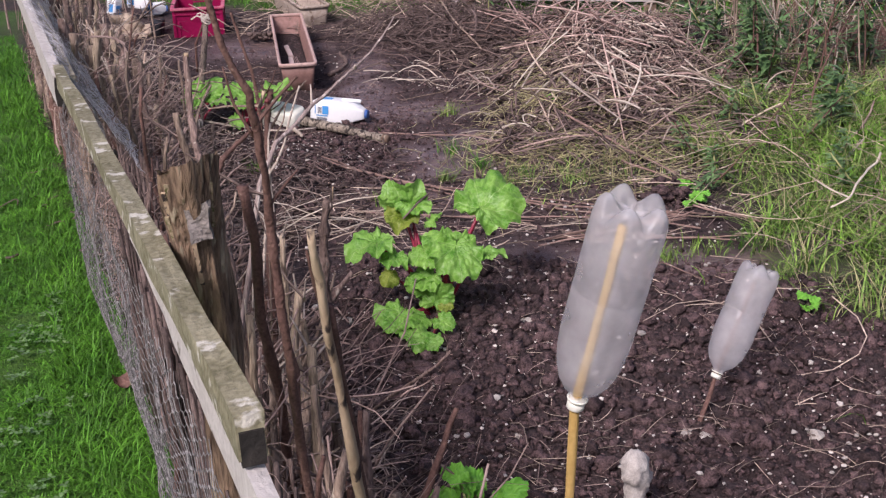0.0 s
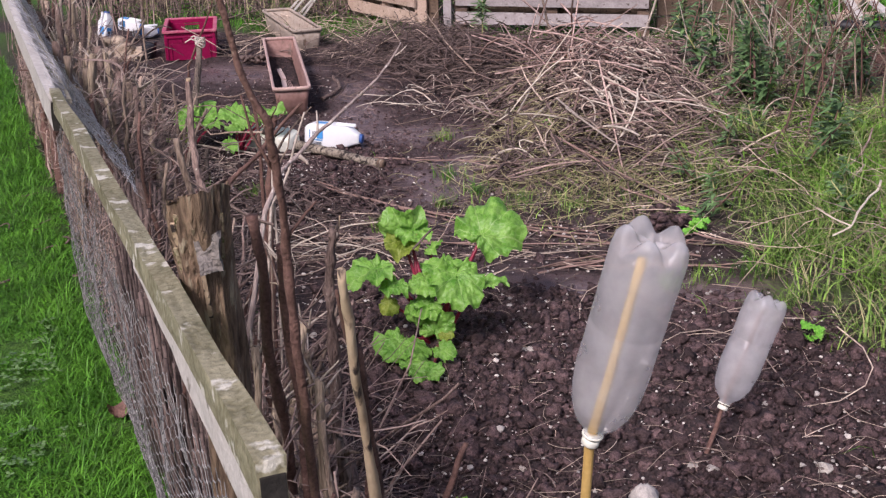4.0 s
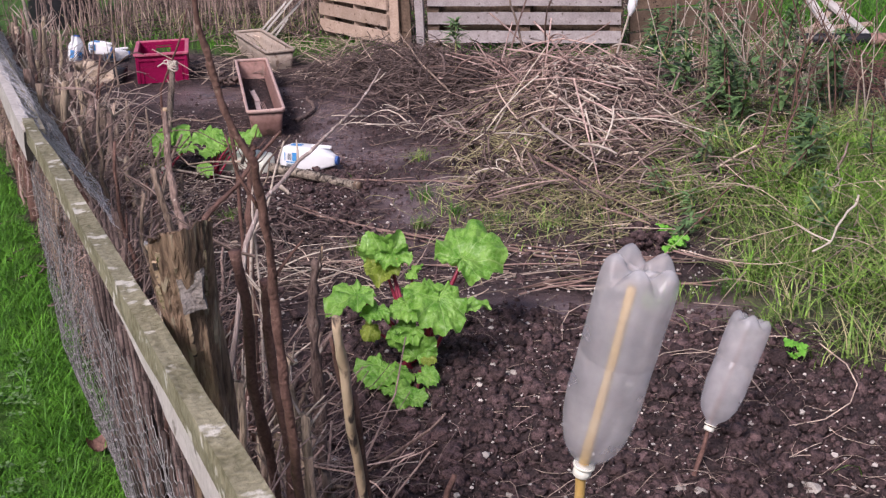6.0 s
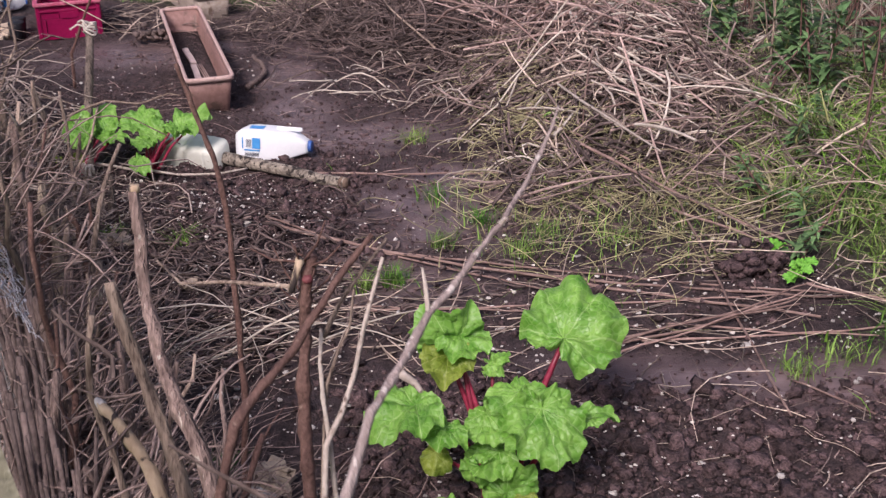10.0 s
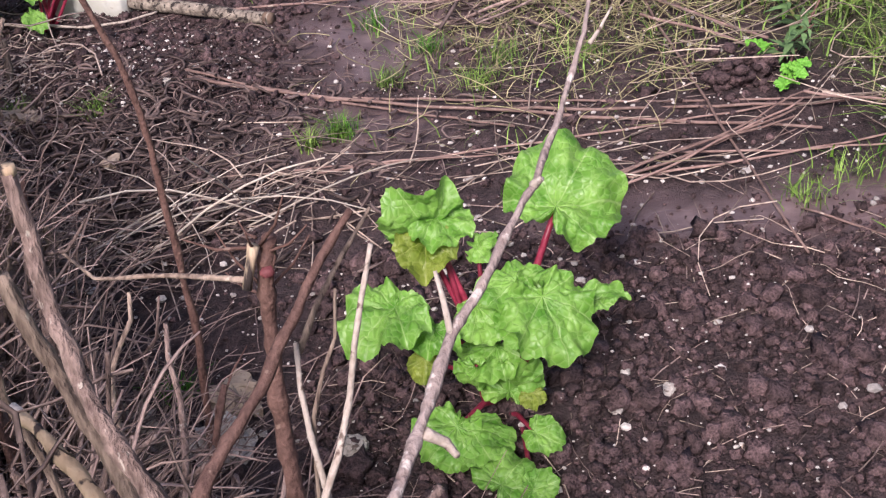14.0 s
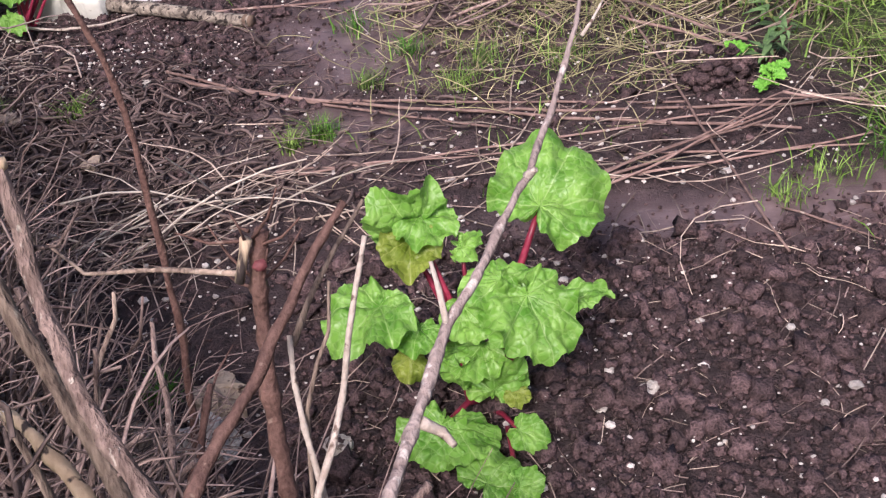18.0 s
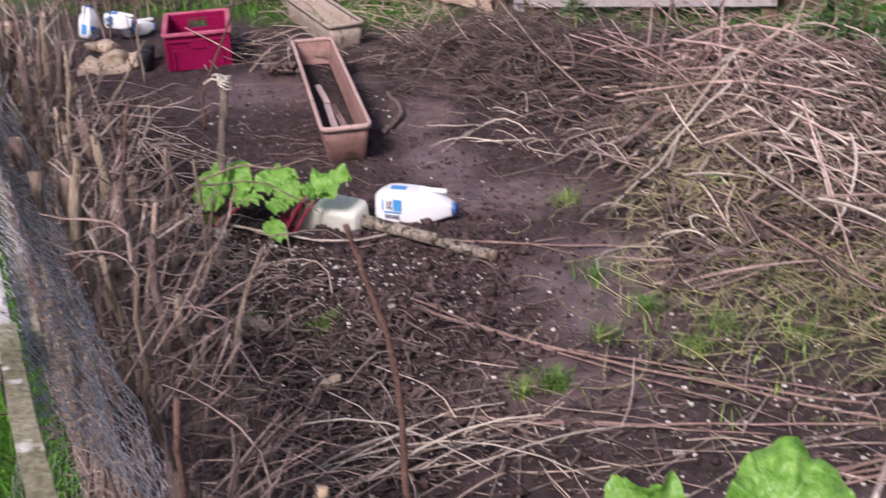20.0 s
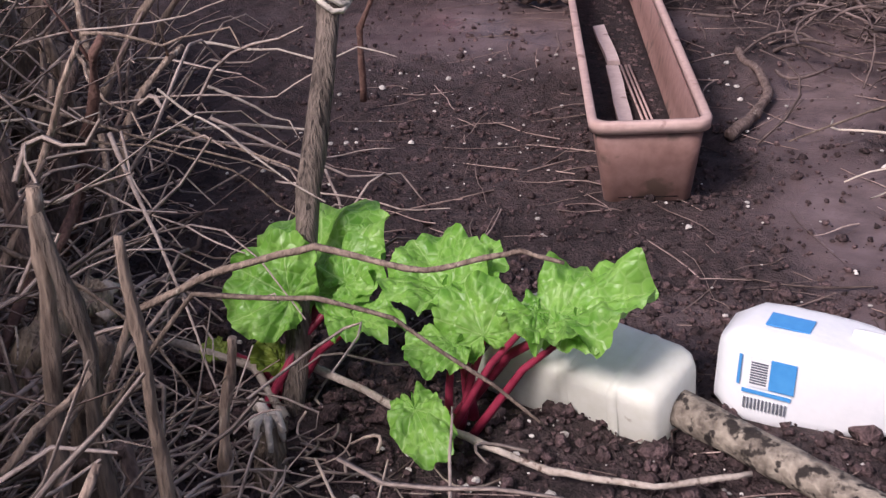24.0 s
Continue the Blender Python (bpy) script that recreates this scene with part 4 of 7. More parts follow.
o = part("bark_flap", worn(worn(bm, 0.007, 30), 0.003, 90), BARK, label="loose plate of grey bark")
o.matrix_basis = pose(-0.100, 1.480, 0.842, 84, 84, 6)
child(o, rot)
for k in range(9):
    rg = random.Random(820 + k)
    w, f = rg.uniform(3.6, 6.0), rg.uniform(0.55, 0.97)
    q, t = rot_axis(f), rot_axis(max(0, f - rg.uniform(0.10, 0.22)))
    d = Vector((math.cos(w), math.sin(w), 0)) * 0.036
    child(board("splinter", t + d * 0.85, q + d * rg.uniform(0.95, 1.15), 0.006, 0.003, k, (STAKE, WOOD_ROT, ROT_TOP)[k % 3], label="torn strip of pale wood", wear=0.002, cuts=8), rot)

# ---- canes lying on the bed ----
G_CANE = "old canes lying on the bed"


def lying(a, b, r, seed, mat=None, lift=0.008, name="cane", label="old brown hollow cane lying on the soil"):
    rg = random.Random(seed)
    pts = []
    for i in range(7):
        f = i / 6
        x, y = a[0] + (b[0] - a[0]) * f, a[1] + (b[1] - a[1]) * f
        pts.append((x, y, height(x, y, False) + r + lift + (a[2] if len(a) > 2 else 0) * (1 - f) + (b[2] if len(b) > 2 else 0) * f))
    return stick(name, pts, r, r * 0.75, mat or CANE_OLD, label, "cane", G_CANE, 7, 0.06, seed, 0.008, 2)


for i, (a, b, r) in enumerate((
        ((-0.72, 4.27), (0.62, 3.72), 0.0065), ((-0.33, 4.13), (0.66, 3.83), 0.005), ((-0.05, 4.0), (0.70, 3.80), 0.006), ((-0.40, 3.80), (0.55, 3.84), 0.0045),
        ((-0.59, 3.83), (0.10, 3.78), 0.004), ((0.16, 3.62), (0.58, 3.77, 0.02), 0.005), ((0.14, 3.57), (0.60, 3.79, 0.03), 0.0045), ((0.18, 3.66), (0.57, 3.74, 0.03), 0.005),
        ((0.12, 3.60), (0.62, 3.80, 0.045), 0.004), ((0.22, 3.64), (0.74, 3.66), 0.0045), ((0.28, 3.72), (0.72, 3.62), 0.004), ((0.38, 4.46, 0.02), (0.47, 3.30), 0.005),
        ((0.60, 3.78, 0.05), (0.86, 3.72), 0.005), ((-0.71, 4.76), (0.06, 4.66), 0.0055), ((-0.73, 4.32), (0.02, 3.90), 0.0055), ((0.36, 4.3, 0.03), (0.62, 4.06), 0.006),
        ((0.10, 4.75, 0.06), (0.62, 4.12), 0.007), ((-0.02, 5.0, 0.05), (0.45, 4.45), 0.006), ((-0.28, 6.25), (0.22, 5.75, 0.02), 0.008), ((-0.15, 6.5), (0.65, 6.0), 0.006),
        ((0.05, 6.65), (0.75, 5.9), 0.006), ((-0.6, 6.45), (0.05, 6.3), 0.005), ((0.3, 5.1, 0.04), (0.75, 4.6), 0.007), ((0.5, 3.45), (0.78, 3.15), 0.0035))):
    lying(a, b, r * 0.66, i)
# long arching stems over the heap
stick("arching_cane", [(0.10, 5.7, 0.15), (-0.02, 6.0, 0.32), (-0.12, 6.4, 0.52), (-0.16, 6.6, 0.62)], 0.007, 0.004, STALK, "dead stem leaning back over the heap", "stem", G_CANE, seed=42)
stick("arching_cane", [(-0.35, 5.9, 0.10), (-0.55, 6.3, 0.16), (-0.75, 6.8, 0.24)], 0.005, 0.003, STALK, "thin dead stem across the heap", "stem", G_CANE, seed=43)
stick("arching_cane", [(0.62, 3.98, 0.03), (0.80, 4.25, 0.14), (0.95, 4.62, 0.22)], 0.0035, 0.0018, STALK_RED, "dark dead stem leaning in the grass", "stem", G_CANE, seed=44)
forked = stick("forked_twig", [(1.175, 4.02, 0.19), (1.155, 3.967, 0.175), (1.084, 3.794, 0.165), (1.034, 3.659, 0.155), (0.981, 3.62, 0.14)], 0.0042, 0.0026, STRAW_WHITE, "bleached forked twig lying on the grassy bank", "twig", G_CANE, 7, 0.15, 46, 0.008)
child(stick("side_shoot", [(1.034, 3.659, 0.155), (0.990, 3.75, 0.16), (0.958, 3.85, 0.15)], 0.003, 0.0016, STRAW_WHITE, "", "", seed=47, bend=0.008), forked)
stick("bent_stick", [(-1.125, 6.20, 0.012), (-1.075, 6.08, 0.016), (-1.030, 5.94, 0.016), (-1.028, 5.82, 0.014), (-1.055, 5.71, 0.012)], 0.007, 0.010, BARK_MAUVE, "bent brown stick lying on wet soil beside the planter", "stick", seed=45)

# ---- rhubarb ----
def leaf_soup(seed, width=1.0, curl=0.25, ruffle=1.0):
    """A rounded, heart-shaped, puckered leaf of length 1 along y from its stalk."""
    rg = random.Random(seed)
    ph = [rg.uniform(0, 6.28) for _ in range(5)]
    fold = rg.uniform(-0.25, 0.40)
    tip = rg.uniform(-0.6, 0.3)
    s = Soup()
    rad, ang = 15, 120
    for j in range(rad + 1):
        for i in range(ang + 1):
            w = -math.pi + 2 * math.pi * i / ang
            cx, cy = math.cos(w), math.sin(w)
            notch = 1 - 0.72 * math.exp(-((math.pi - abs(w)) / 0.30) ** 2)
            r = (0.62 + 0.30 * cx) * notch
            u = w / (2 * math.pi) + 0.5
            r *= 0.95 + 0.10 * abs(math.cos(4.5 * math.pi * u + ph[4])) ** 0.6 + 0.10 * noise.noise((cx * 1.6 + seed, cy * 1.6, 1)) + 0.075 * noise.noise((cx * 4.5 + seed, cy * 4.5, 5)) + 0.012 * math.sin(23 * w + ph[2]) + 0.02 * noise.noise((cx * 12, cy * 12, seed))
            f = j / rad
            x, y = cy * r * f * width, cx * r * f
            # the hem is longer than the blade, so it ruffles
            z = ruffle * (0.085 * f ** 3 * math.sin(6 * w + ph[3]) + 0.085 * f ** 4 * math.sin(11 * w + ph[0]) + 0.022 * f ** 6 * math.sin(23 * w + ph[1]))
            q = noise.noise((x * 7 + seed, y * 7, 4))
            z += 0.12 * noise.noise((x * 3 + seed, y * 3, 0)) + 0.13 * (0.4 - abs(q)) * min(1, 2 * f) + 0.06 * (0.4 - abs(noise.noise((x * 17 + seed, y * 17, 2))))
            z += 0.07 * abs(math.sin(3.5 * w)) * f * (1 - 0.4 * f) + fold * abs(x) - curl * x * x + tip * max(0, y - 0.35) ** 2 * 1.5
            s.v.append(Vector((x * (1 - 0.1 * abs(fold)), y, z)))
            s.uv.append((w / (2 * math.pi) + 0.5, r * f))
    for j in range(rad):
        for i in range(ang):
            a = j * (ang + 1) + i
            s.f.append((a, a + 1, a + ang + 2, a + ang + 1))
    return s


def rhubarb(name, at, leaves, label, seed, size=0.78, spread=0.6, crinkle=1.0, crowns=()):
    """A clump: every leaf is (joint, tip, width, old, green stalk, the way it faces). old is also set for a shaded
    leaf.
    """
    plant = empty(name, Matrix.Translation(at), label, "rhubarb", "rhubarb plants")
    rg = random.Random(seed)
    for i, (j, t, width, old, pale, face) in enumerate(leaves):
        j, t = Vector(j), Vector(t)
        y = t - j
        l = y.length * size
        y.normalize()
        f = Vector(face) + Vector((rg.uniform(-spread, spread), rg.uniform(-spread, spread), rg.uniform(-spread, spread)))
        z = (f - y * f.dot(y)).normalized()
        x = y.cross(z)
        m = Matrix((x, y, z)).transposed().to_4x4() @ Matrix.Diagonal((l, l, l, 1))
        m.translation = j
        s = leaf_soup(seed * 31 + i, width, rg.uniform(0.1, 0.6), rg.uniform(0.7, 1.4) * crinkle)
        s.v = [m @ v for v in s.v]
        child(s.ob("leaf", LEAF_OLD_SHADED if old else LEAF), plant)
        crown = min(crowns or (at[0],), key=lambda c: abs(c - j.x))
        root = Vector((crown + rg.uniform(-0.025, 0.025), at[1] + rg.uniform(-0.05, 0.04), -0.01))
        mid = root.lerp(j, 0.55) + Vector((0, 0, 0.25 * (j - root).length * 0.3))
        r = 0.003 + 0.024 * l
        k = Soup()
        k.tube([root, root.lerp(mid, 0.5), mid, mid.lerp(j, 0.6) - z * r, j - z * r * 0.9], [r * 1.3, r * 1.15, r, r * 0.85, r * 0.65], 8)
        child(k.ob("stalk", STEM_GREEN if pale else STEM, label="pale green stalk" if pale else "crimson stalk"), plant)
    return plant


UP = (0.0, -0.55, 0.85)
rhubarb("rhubarb", (-0.08, 3.03, 0.0), (
    ((0.027, 3.12, 0.286), (0.122, 3.24, 0.363), 0.95, 0, 0, (0.10, -0.75, 0.65)), ((-0.162, 3.10, 0.292), (-0.204, 3.06, 0.375), 1.15, 0, 0, (-0.15, -0.9, 0.4)),
    ((-0.154, 3.10, 0.306), (-0.114, 3.03, 0.272), 1.0, 0, 0, (0.25, -0.6, 0.75)), ((-0.097, 3.06, 0.269), (-0.050, 3.03, 0.290), 0.8, 0, 0, UP),
    # Next leaf lies under another; its shade is painted by the duller material.
    ((-0.170, 3.08, 0.281), (-0.176, 3.00, 0.240), 0.9, 1, 0, (0.0, -0.85, 0.2)), ((-0.221, 2.98, 0.237), (-0.300, 2.90, 0.225), 1.15, 0, 0, (-0.15, -0.35, 0.9)),
    ((-0.169, 2.95, 0.214), (-0.189, 2.90, 0.191), 1.2, 0, 0, UP), ((-0.048, 2.98, 0.258), (-0.104, 2.93, 0.248), 1.15, 0, 0, (-0.2, -0.5, 0.85)),
    ((-0.030, 2.95, 0.218), (-0.093, 2.90, 0.212), 0.95, 0, 0, UP), ((-0.015, 2.96, 0.242), (0.020, 2.86, 0.165), 0.9, 0, 0, (0.25, -0.6, 0.7)),
    ((-0.052, 3.00, 0.235), (0.028, 2.96, 0.232), 0.85, 0, 0, (0.1, -0.4, 0.9)), ((-0.073, 2.95, 0.089), (-0.067, 2.96, 0.166), 1.3, 0, 1, (0.0, -0.8, 0.55)),
    ((0.043, 2.98, 0.205), (0.130, 3.00, 0.214), 0.55, 0, 0, (0.05, -0.25, 1.0)), ((-0.188, 2.95, 0.164), (-0.198, 2.92, 0.128), 1.0, 1, 0, (0, -0.9, 0.3)),
    ((-0.117, 2.94, 0.146), (-0.118, 2.94, 0.091), 1.1, 0, 0, (0, -0.8, 0.5)), ((-0.041, 2.94, 0.087), (-0.041, 2.91, 0.074), 1.1, 1, 0, (0, -0.8, 0.5)),
    ((-0.154, 2.89, 0.085), (-0.210, 2.82, 0.072), 1.0, 0, 0, UP), ((-0.135, 2.89, 0.079), (-0.105, 2.81, 0.060), 1.2, 0, 0, (0.1, -0.5, 0.85)),
    ((-0.102, 2.79, 0.058), (-0.046, 2.85, 0.074), 1.1, 0, 0, (-0.1, -0.45, 0.9)), ((-0.045, 2.87, 0.075), (0.000, 2.84, 0.065), 0.9, 0, 0, UP), ((-0.059, 2.78, 0.053), (-0.014, 2.79, 0.056), 1.0, 0, 0, UP),
    ((-0.105, 2.99, 0.215), (-0.055, 2.93, 0.180), 1.0, 0, 0, UP), ((-0.085, 2.97, 0.155), (-0.140, 2.92, 0.130), 1.05, 0, 0, (-0.1, -0.6, 0.8))),
    "young rhubarb with crinkled bright green leaves on crimson stalks", 1, 0.83, 0.12, 1.0)
rhubarb("rhubarb", (-1.25, 4.80, 0.0), (
    ((-1.366, 4.80, 0.130), (-1.448, 4.80, 0.165), 1.15, 0, 0, (-0.1, -0.75, 0.65)), ((-1.354, 4.84, 0.115), (-1.408, 4.97, 0.212), 0.85, 0, 0, (0.0, -0.7, 0.7)), ((-1.320, 4.84, 0.133), (-1.283, 4.88, 0.172), 1.0, 0, 0, (0.1, -0.4, 0.9)),
    ((-1.293, 4.80, 0.116), (-1.226, 4.76, 0.129), 0.8, 0, 0, (0.1, -0.2, 1.0)), ((-1.199, 4.84, 0.142), (-1.273, 4.90, 0.172), 1.0, 0, 0, (0.0, -0.3, 0.95)), ((-1.200, 4.86, 0.146), (-1.150, 4.90, 0.174), 1.1, 0, 0, (0.0, -0.35, 0.95)),
    ((-1.148, 4.80, 0.117), (-1.192, 4.84, 0.174), 0.9, 0, 0, (0.2, -0.85, 0.3)), ((-1.071, 4.80, 0.144), (-0.965, 4.86, 0.172), 0.80, 0, 0, (0.0, -0.3, 1.0)), ((-1.092, 4.80, 0.152), (-1.115, 4.76, 0.152), 1.1, 0, 0, (0.0, -0.5, 0.85)),
    ((-1.050, 4.80, 0.146), (-1.018, 4.76, 0.137), 1.1, 0, 0, (0.1, -0.5, 0.85)), ((-1.175, 4.78, 0.112), (-1.226, 4.74, 0.110), 0.85, 0, 0, (0.0, -0.35, 0.9)), ((-1.193, 4.72, 0.070), (-1.140, 4.66, 0.045), 0.60, 0, 1, (0.1, -0.5, 0.85)),
    ((-1.389, 4.80, 0.047), (-1.420, 4.77, 0.062), 0.9, 1, 0, UP), ((-1.465, 4.80, 0.056), (-1.475, 4.77, 0.050), 0.9, 1, 0, UP)),
    "rhubarb with crinkled leaves and deep red stalks beside milk bottles", 2, 0.86, 0.10, 0.85, (-1.39, -1.19))

# a leafy herb near the fence end
herb = empty("herb", Matrix.Translation((0.17, 2.02, 0)), "low bright green leafy herb growing in the soil", "plant")
for i in range(9):
    rg = random.Random(i + 70)
    a = rg.uniform(0, 6.28)
    j = Vector((0.17 + 0.05 * math.cos(a), 2.0 + 0.05 * math.sin(a), rg.uniform(0.07, 0.14)))
    t = j + Vector((math.cos(a) * 0.05, math.sin(a) * 0.05, rg.uniform(0, 0.03)))
    y = (t - j).normalized()
    z = (Vector((0, -0.5, 0.8)) - y * Vector((0, -0.5, 0.8)).dot(y)).normalized()
    m = Matrix((y.cross(z), y, z)).transposed().to_4x4() @ Matrix.Diagonal((0.06, 0.06, 0.06, 1))
    m.translation = j
    s = leaf_soup(i + 5, 0.55, 0.3)
    s.v = [m @ v for v in s.v]
    child(s.ob("leaf", HERB_LEAF), herb)
    k = Soup()
    k.tube([(0.17, 2.02, 0), (0.17 + 0.02 * math.cos(a), 2.01 + 0.02 * math.sin(a), 0.05), j], 0.0025, 6)
    child(k.ob("stalk", STEM_GREEN), herb)

# ---- bottles on canes ----
def drinks_bottle(neck, base, dia, label):
    """A drinks bottle stood neck down on a cane, its five-lobed base at the top."""
    neck, base = Vector(neck), Vector(base)
    h = (base - neck).length
    z = (base - neck).normalized()
    x = z.orthogonal().normalized()
    m = Matrix((x, z.cross(x), z)).transposed().to_4x4()
    m.translation = neck
    b = empty("drinks_bottle", m, label, "bottle", "bottles on canes")
    r = dia / 2
    prof = [(0.045, 0.26), (0.07, 0.28), (0.09, 0.40), (0.12, 0.60), (0.16, 0.76), (0.21, 0.88), (0.28, 0.96), (0.36, 1.0), (0.48, 0.985), (0.552, 0.985), (0.56, 0.965), (0.568, 0.985), (0.66, 0.99), (0.76, 1.0), (0.86, 1.0)]
    n = 50
    s = Soup()
    for i, (f, k) in enumerate(prof):
        for a in range(n):
            w = 2 * math.pi * a / n
            d = 1 + 0.02 * noise.noise((math.cos(w) * 2, math.sin(w) * 2, f * 4 + dia * 50))
            s.v.append(Vector((math.cos(w) * r * k * d, math.sin(w) * r * k * d, f * h)))
    rows = len(prof)
    for p in (0.06, 0.16, 0.28, 0.42, 0.56, 0.70, 0.84, 0.96):
        for a in range(n):
            w = 2 * math.pi * a / n
            lobe = 0.5 + 0.5 * math.cos(5 * w)
            lobe = lobe ** 0.7
            up = 0.86 + (0.095 * lobe * math.sin(math.pi * min(1, 0.12 + p * 1.05)) ** 0.7 + 0.05 * (1 - lobe) * math.sin(math.pi * p * 0.6))
            s.v.append(Vector((math.cos(w) * r * (1 - p) ** 0.75, math.sin(w) * r * (1 - p) ** 0.75, up * h)))
        rows += 1
    for i in range(rows - 1):
        for a in range(n):
            s.f.append((i * n + a, i * n + (a + 1) % n, (i + 1) * n + (a + 1) % n, (i + 1) * n + a))
    s.f.append(tuple((rows - 1) * n + a for a in range(n)))
    s.ob("body", FILM, b)
    s = Soup()
    s.tube([(0, 0, 0), (0, 0, 0.002), (0, 0, 0.03 * h), (0, 0, 0.034 * h)], [r * 0.22, r * 0.25, r * 0.25, r * 0.22], 20)
    s.tube([(0, 0, 0.045 * h), (0, 0, 0.052 * h)], [r * 0.30, r * 0.30], 20)
    s.ob("neck_ring", MILK_OLD, b, label="cream plastic neck ring")
    return b


drinks_bottle((0.366, 1.70, 0.484), (0.4525, 1.655, 0.846), 0.106, "clouded clear plastic bottle upended on a bamboo cane")
stick("bamboo_cane", [(0.340, 1.80, -0.02), (0.366, 1.70, 0.484), (0.432, 1.652, 0.79)], 0.0078, 0.007, CANE, "yellow bamboo cane stuck in the soil", "cane", "canes under bottles", 10, 0.04, 51, 0.002)
drinks_bottle((0.62, 2.60, 0.088), (0.72, 2.70, 0.333), 0.092, "clouded clear plastic bottle upended on a brown stick")
stick("short_stick", [(0.583, 2.54, -0.02), (0.62, 2.60, 0.088), (0.70, 2.68, 0.29)], 0.006, 0.004, STALK_RED, "brown stick stuck in the soil", "stick", "canes under bottles", 8, 0.1, 52, 0.002)

# bleached knobbly stump at the bed's near edge
s = Soup()
for i in range(21):
    f = i / 20
    for k in range(24):
        w = 2 * math.pi * k / 24
        d = Vector((math.cos(w) * 1.5, math.sin(w) * 1.5, f * 7))
        r = (0.019 + 0.010 * step(0.55, 0.75, f)) * (1 + 0.34 * noise.noise(d) + 0.42 * noise.noise(d * 2.7) + 0.22 * noise.noise(d * 6)) * (1 - 0.75 * max(0, (f - 0.82) / 0.18) ** 2)
        s.v.append(Vector((0.455 + r * math.cos(w), 2.13 + r * math.sin(w), -0.02 + 0.185 * f + 0.006 * noise.noise(d * 2))))
for i in range(20):
    for k in range(24):
        s.f.append((i * 24 + k, i * 24 + (k + 1) % 24, (i + 1) * 24 + (k + 1) % 24, (i + 1) * 24 + k))
s.f.append(tuple(20 * 24 + k for k in range(24)))
tagged(s.ob("stump", PEBBLE), "short bleached white knobbly stump in the soil", "stump")


# ---- planters and crate ----
def rounded(hx, hy, r, seg=5):
    """The outline of a rectangle with round corners."""
    pts = []
    for cx, cy, a0 in ((hx - r, hy - r, 0), (-hx + r, hy - r, 90), (-hx + r, -hy + r, 180), (hx - r, -hy + r, 270)):
        for k in range(seg + 1):
            a = radians(a0 + 90 * k / seg)
            pts.append((cx + r * math.cos(a), cy + r * math.sin(a)))
    return pts


def loft(rings, first=True, last=True):
    """A skin over outlines, each a list of 3D points of one length."""
    s = Soup()
    n = len(rings[0])
    for ring in rings:
        s.v += [Vector(p) for p in ring]
    for i in range(len(rings) - 1):
        for k in range(n):
            s.f.append((i * n + k, i * n + (k + 1) % n, (i + 1) * n + (k + 1) % n, (i + 1) * n + k))
    if first:
        s.f.append(tuple(reversed(range(n))))
    if last:
        s.f.append(tuple((len(rings) - 1) * n + k for k in range(n)))
    return s


def trough(m, l, w, h, mat, rim_mat, label):
    """A long tapered trough with a rolled rim."""
    t = empty("planter", m, label, "planter", "trough planters")
    lv = []
    for z, sx, r in ((0, 0.93, 0.014), (0.004, 0.94, 0.016), (h * 0.5, 0.965, 0.018), (h - 0.016, 0.985, 0.02)):
        lv.append([(x, y, z) for x, y in rounded(l / 2 * sx, w / 2 * (0.74 + 0.2 * z / h), r)])
    for z, sx, k in ((h - 0.016, 0.975, 0.90), (h * 0.5, 0.95, 0.80), (0.008, 0.92, 0.68)):
        lv.append([(x, y, z) for x, y in rounded(l / 2 * sx, w / 2 * k, 0.014)])
    loft(lv, True, True).ob("body", mat, t)
    rm = []
    for z, dx, dy in ((h - 0.017, 0.0, 0.0), (h - 0.018, 0.006, 0.006), (h - 0.003, 0.008, 0.008), (h, 0.005, 0.005), (h, -0.004, -0.004), (h - 0.004, -0.006, -0.006), (h - 0.017, -0.005, -0.005)):
        rm.append([(x, y, z) for x, y in rounded(l / 2 * 0.985 + dx, w / 2 * 0.94 + dy, 0.02 + max(0, dx))])
    rm.append(rm[0])
    loft(rm, False, False).ob("rim", rim_mat, t, label="paler rolled rim")
    return t


m, l = along((-1.115, 5.40, 0.0), (-1.515, 6.585, 0.0))
trough(m, l, 0.170, 0.138, POT, POT_RIM, "long terracotta plastic trough planter, empty, on bare soil")
ux = m.to_3x3() @ Vector((1, 0, 0))
uy = m.to_3x3() @ Vector((0, 1, 0))
c0 = m.translation


def in_trough(a, b, z):
    return c0 + ux * a + uy * b + Vector((0, 0, z))


for a, b in (((-0.558, 0.018, 0.056), (-0.06, 0.014, 0.045)), ((-0.03, 0.010, 0.045), (0.20, 0.024, 0.050))):
    tagged(board("plastic_strip", in_trough(*a), in_trough(*b), 0.024, 0.008, 8, STRIP), "pale pink plastic strip lying on soil in the planter", "strip", "strips in the planter")
for b in (-0.012, -0.020, -0.027):
    rod = Soup()
    rod.tube([in_trough(-0.558, b - 0.006, 0.056), in_trough(-0.05, b + 0.01, 0.045)], 0.0022, 6)
    tagged(rod.ob("thin_rod", POT_RIM), "thin pink plastic rod lying in the planter", "rod", "strips in the planter")
rings = []
for z, k in ((0.010, 0.66), (0.034, 0.72)):
    rings.append([in_trough(x, y, z + (0.006 * noise.noise((x * 30, y * 30, 0)) if z > 0.02 else 0)) for x, y in rounded(l / 2 * 0.943, 0.170 / 2 * k, 0.014)])
tagged(loft(rings).ob("planter_fill", SOIL), "dark soil filling half the planter", "soil")
s = Soup()
for i in range(520):
    rg = random.Random(i)
    s.lump(in_trough(rg.uniform(-0.56, 0.56), rg.uniform(-0.053, 0.053), 0.034), rg.uniform(0.002, 0.007), i)
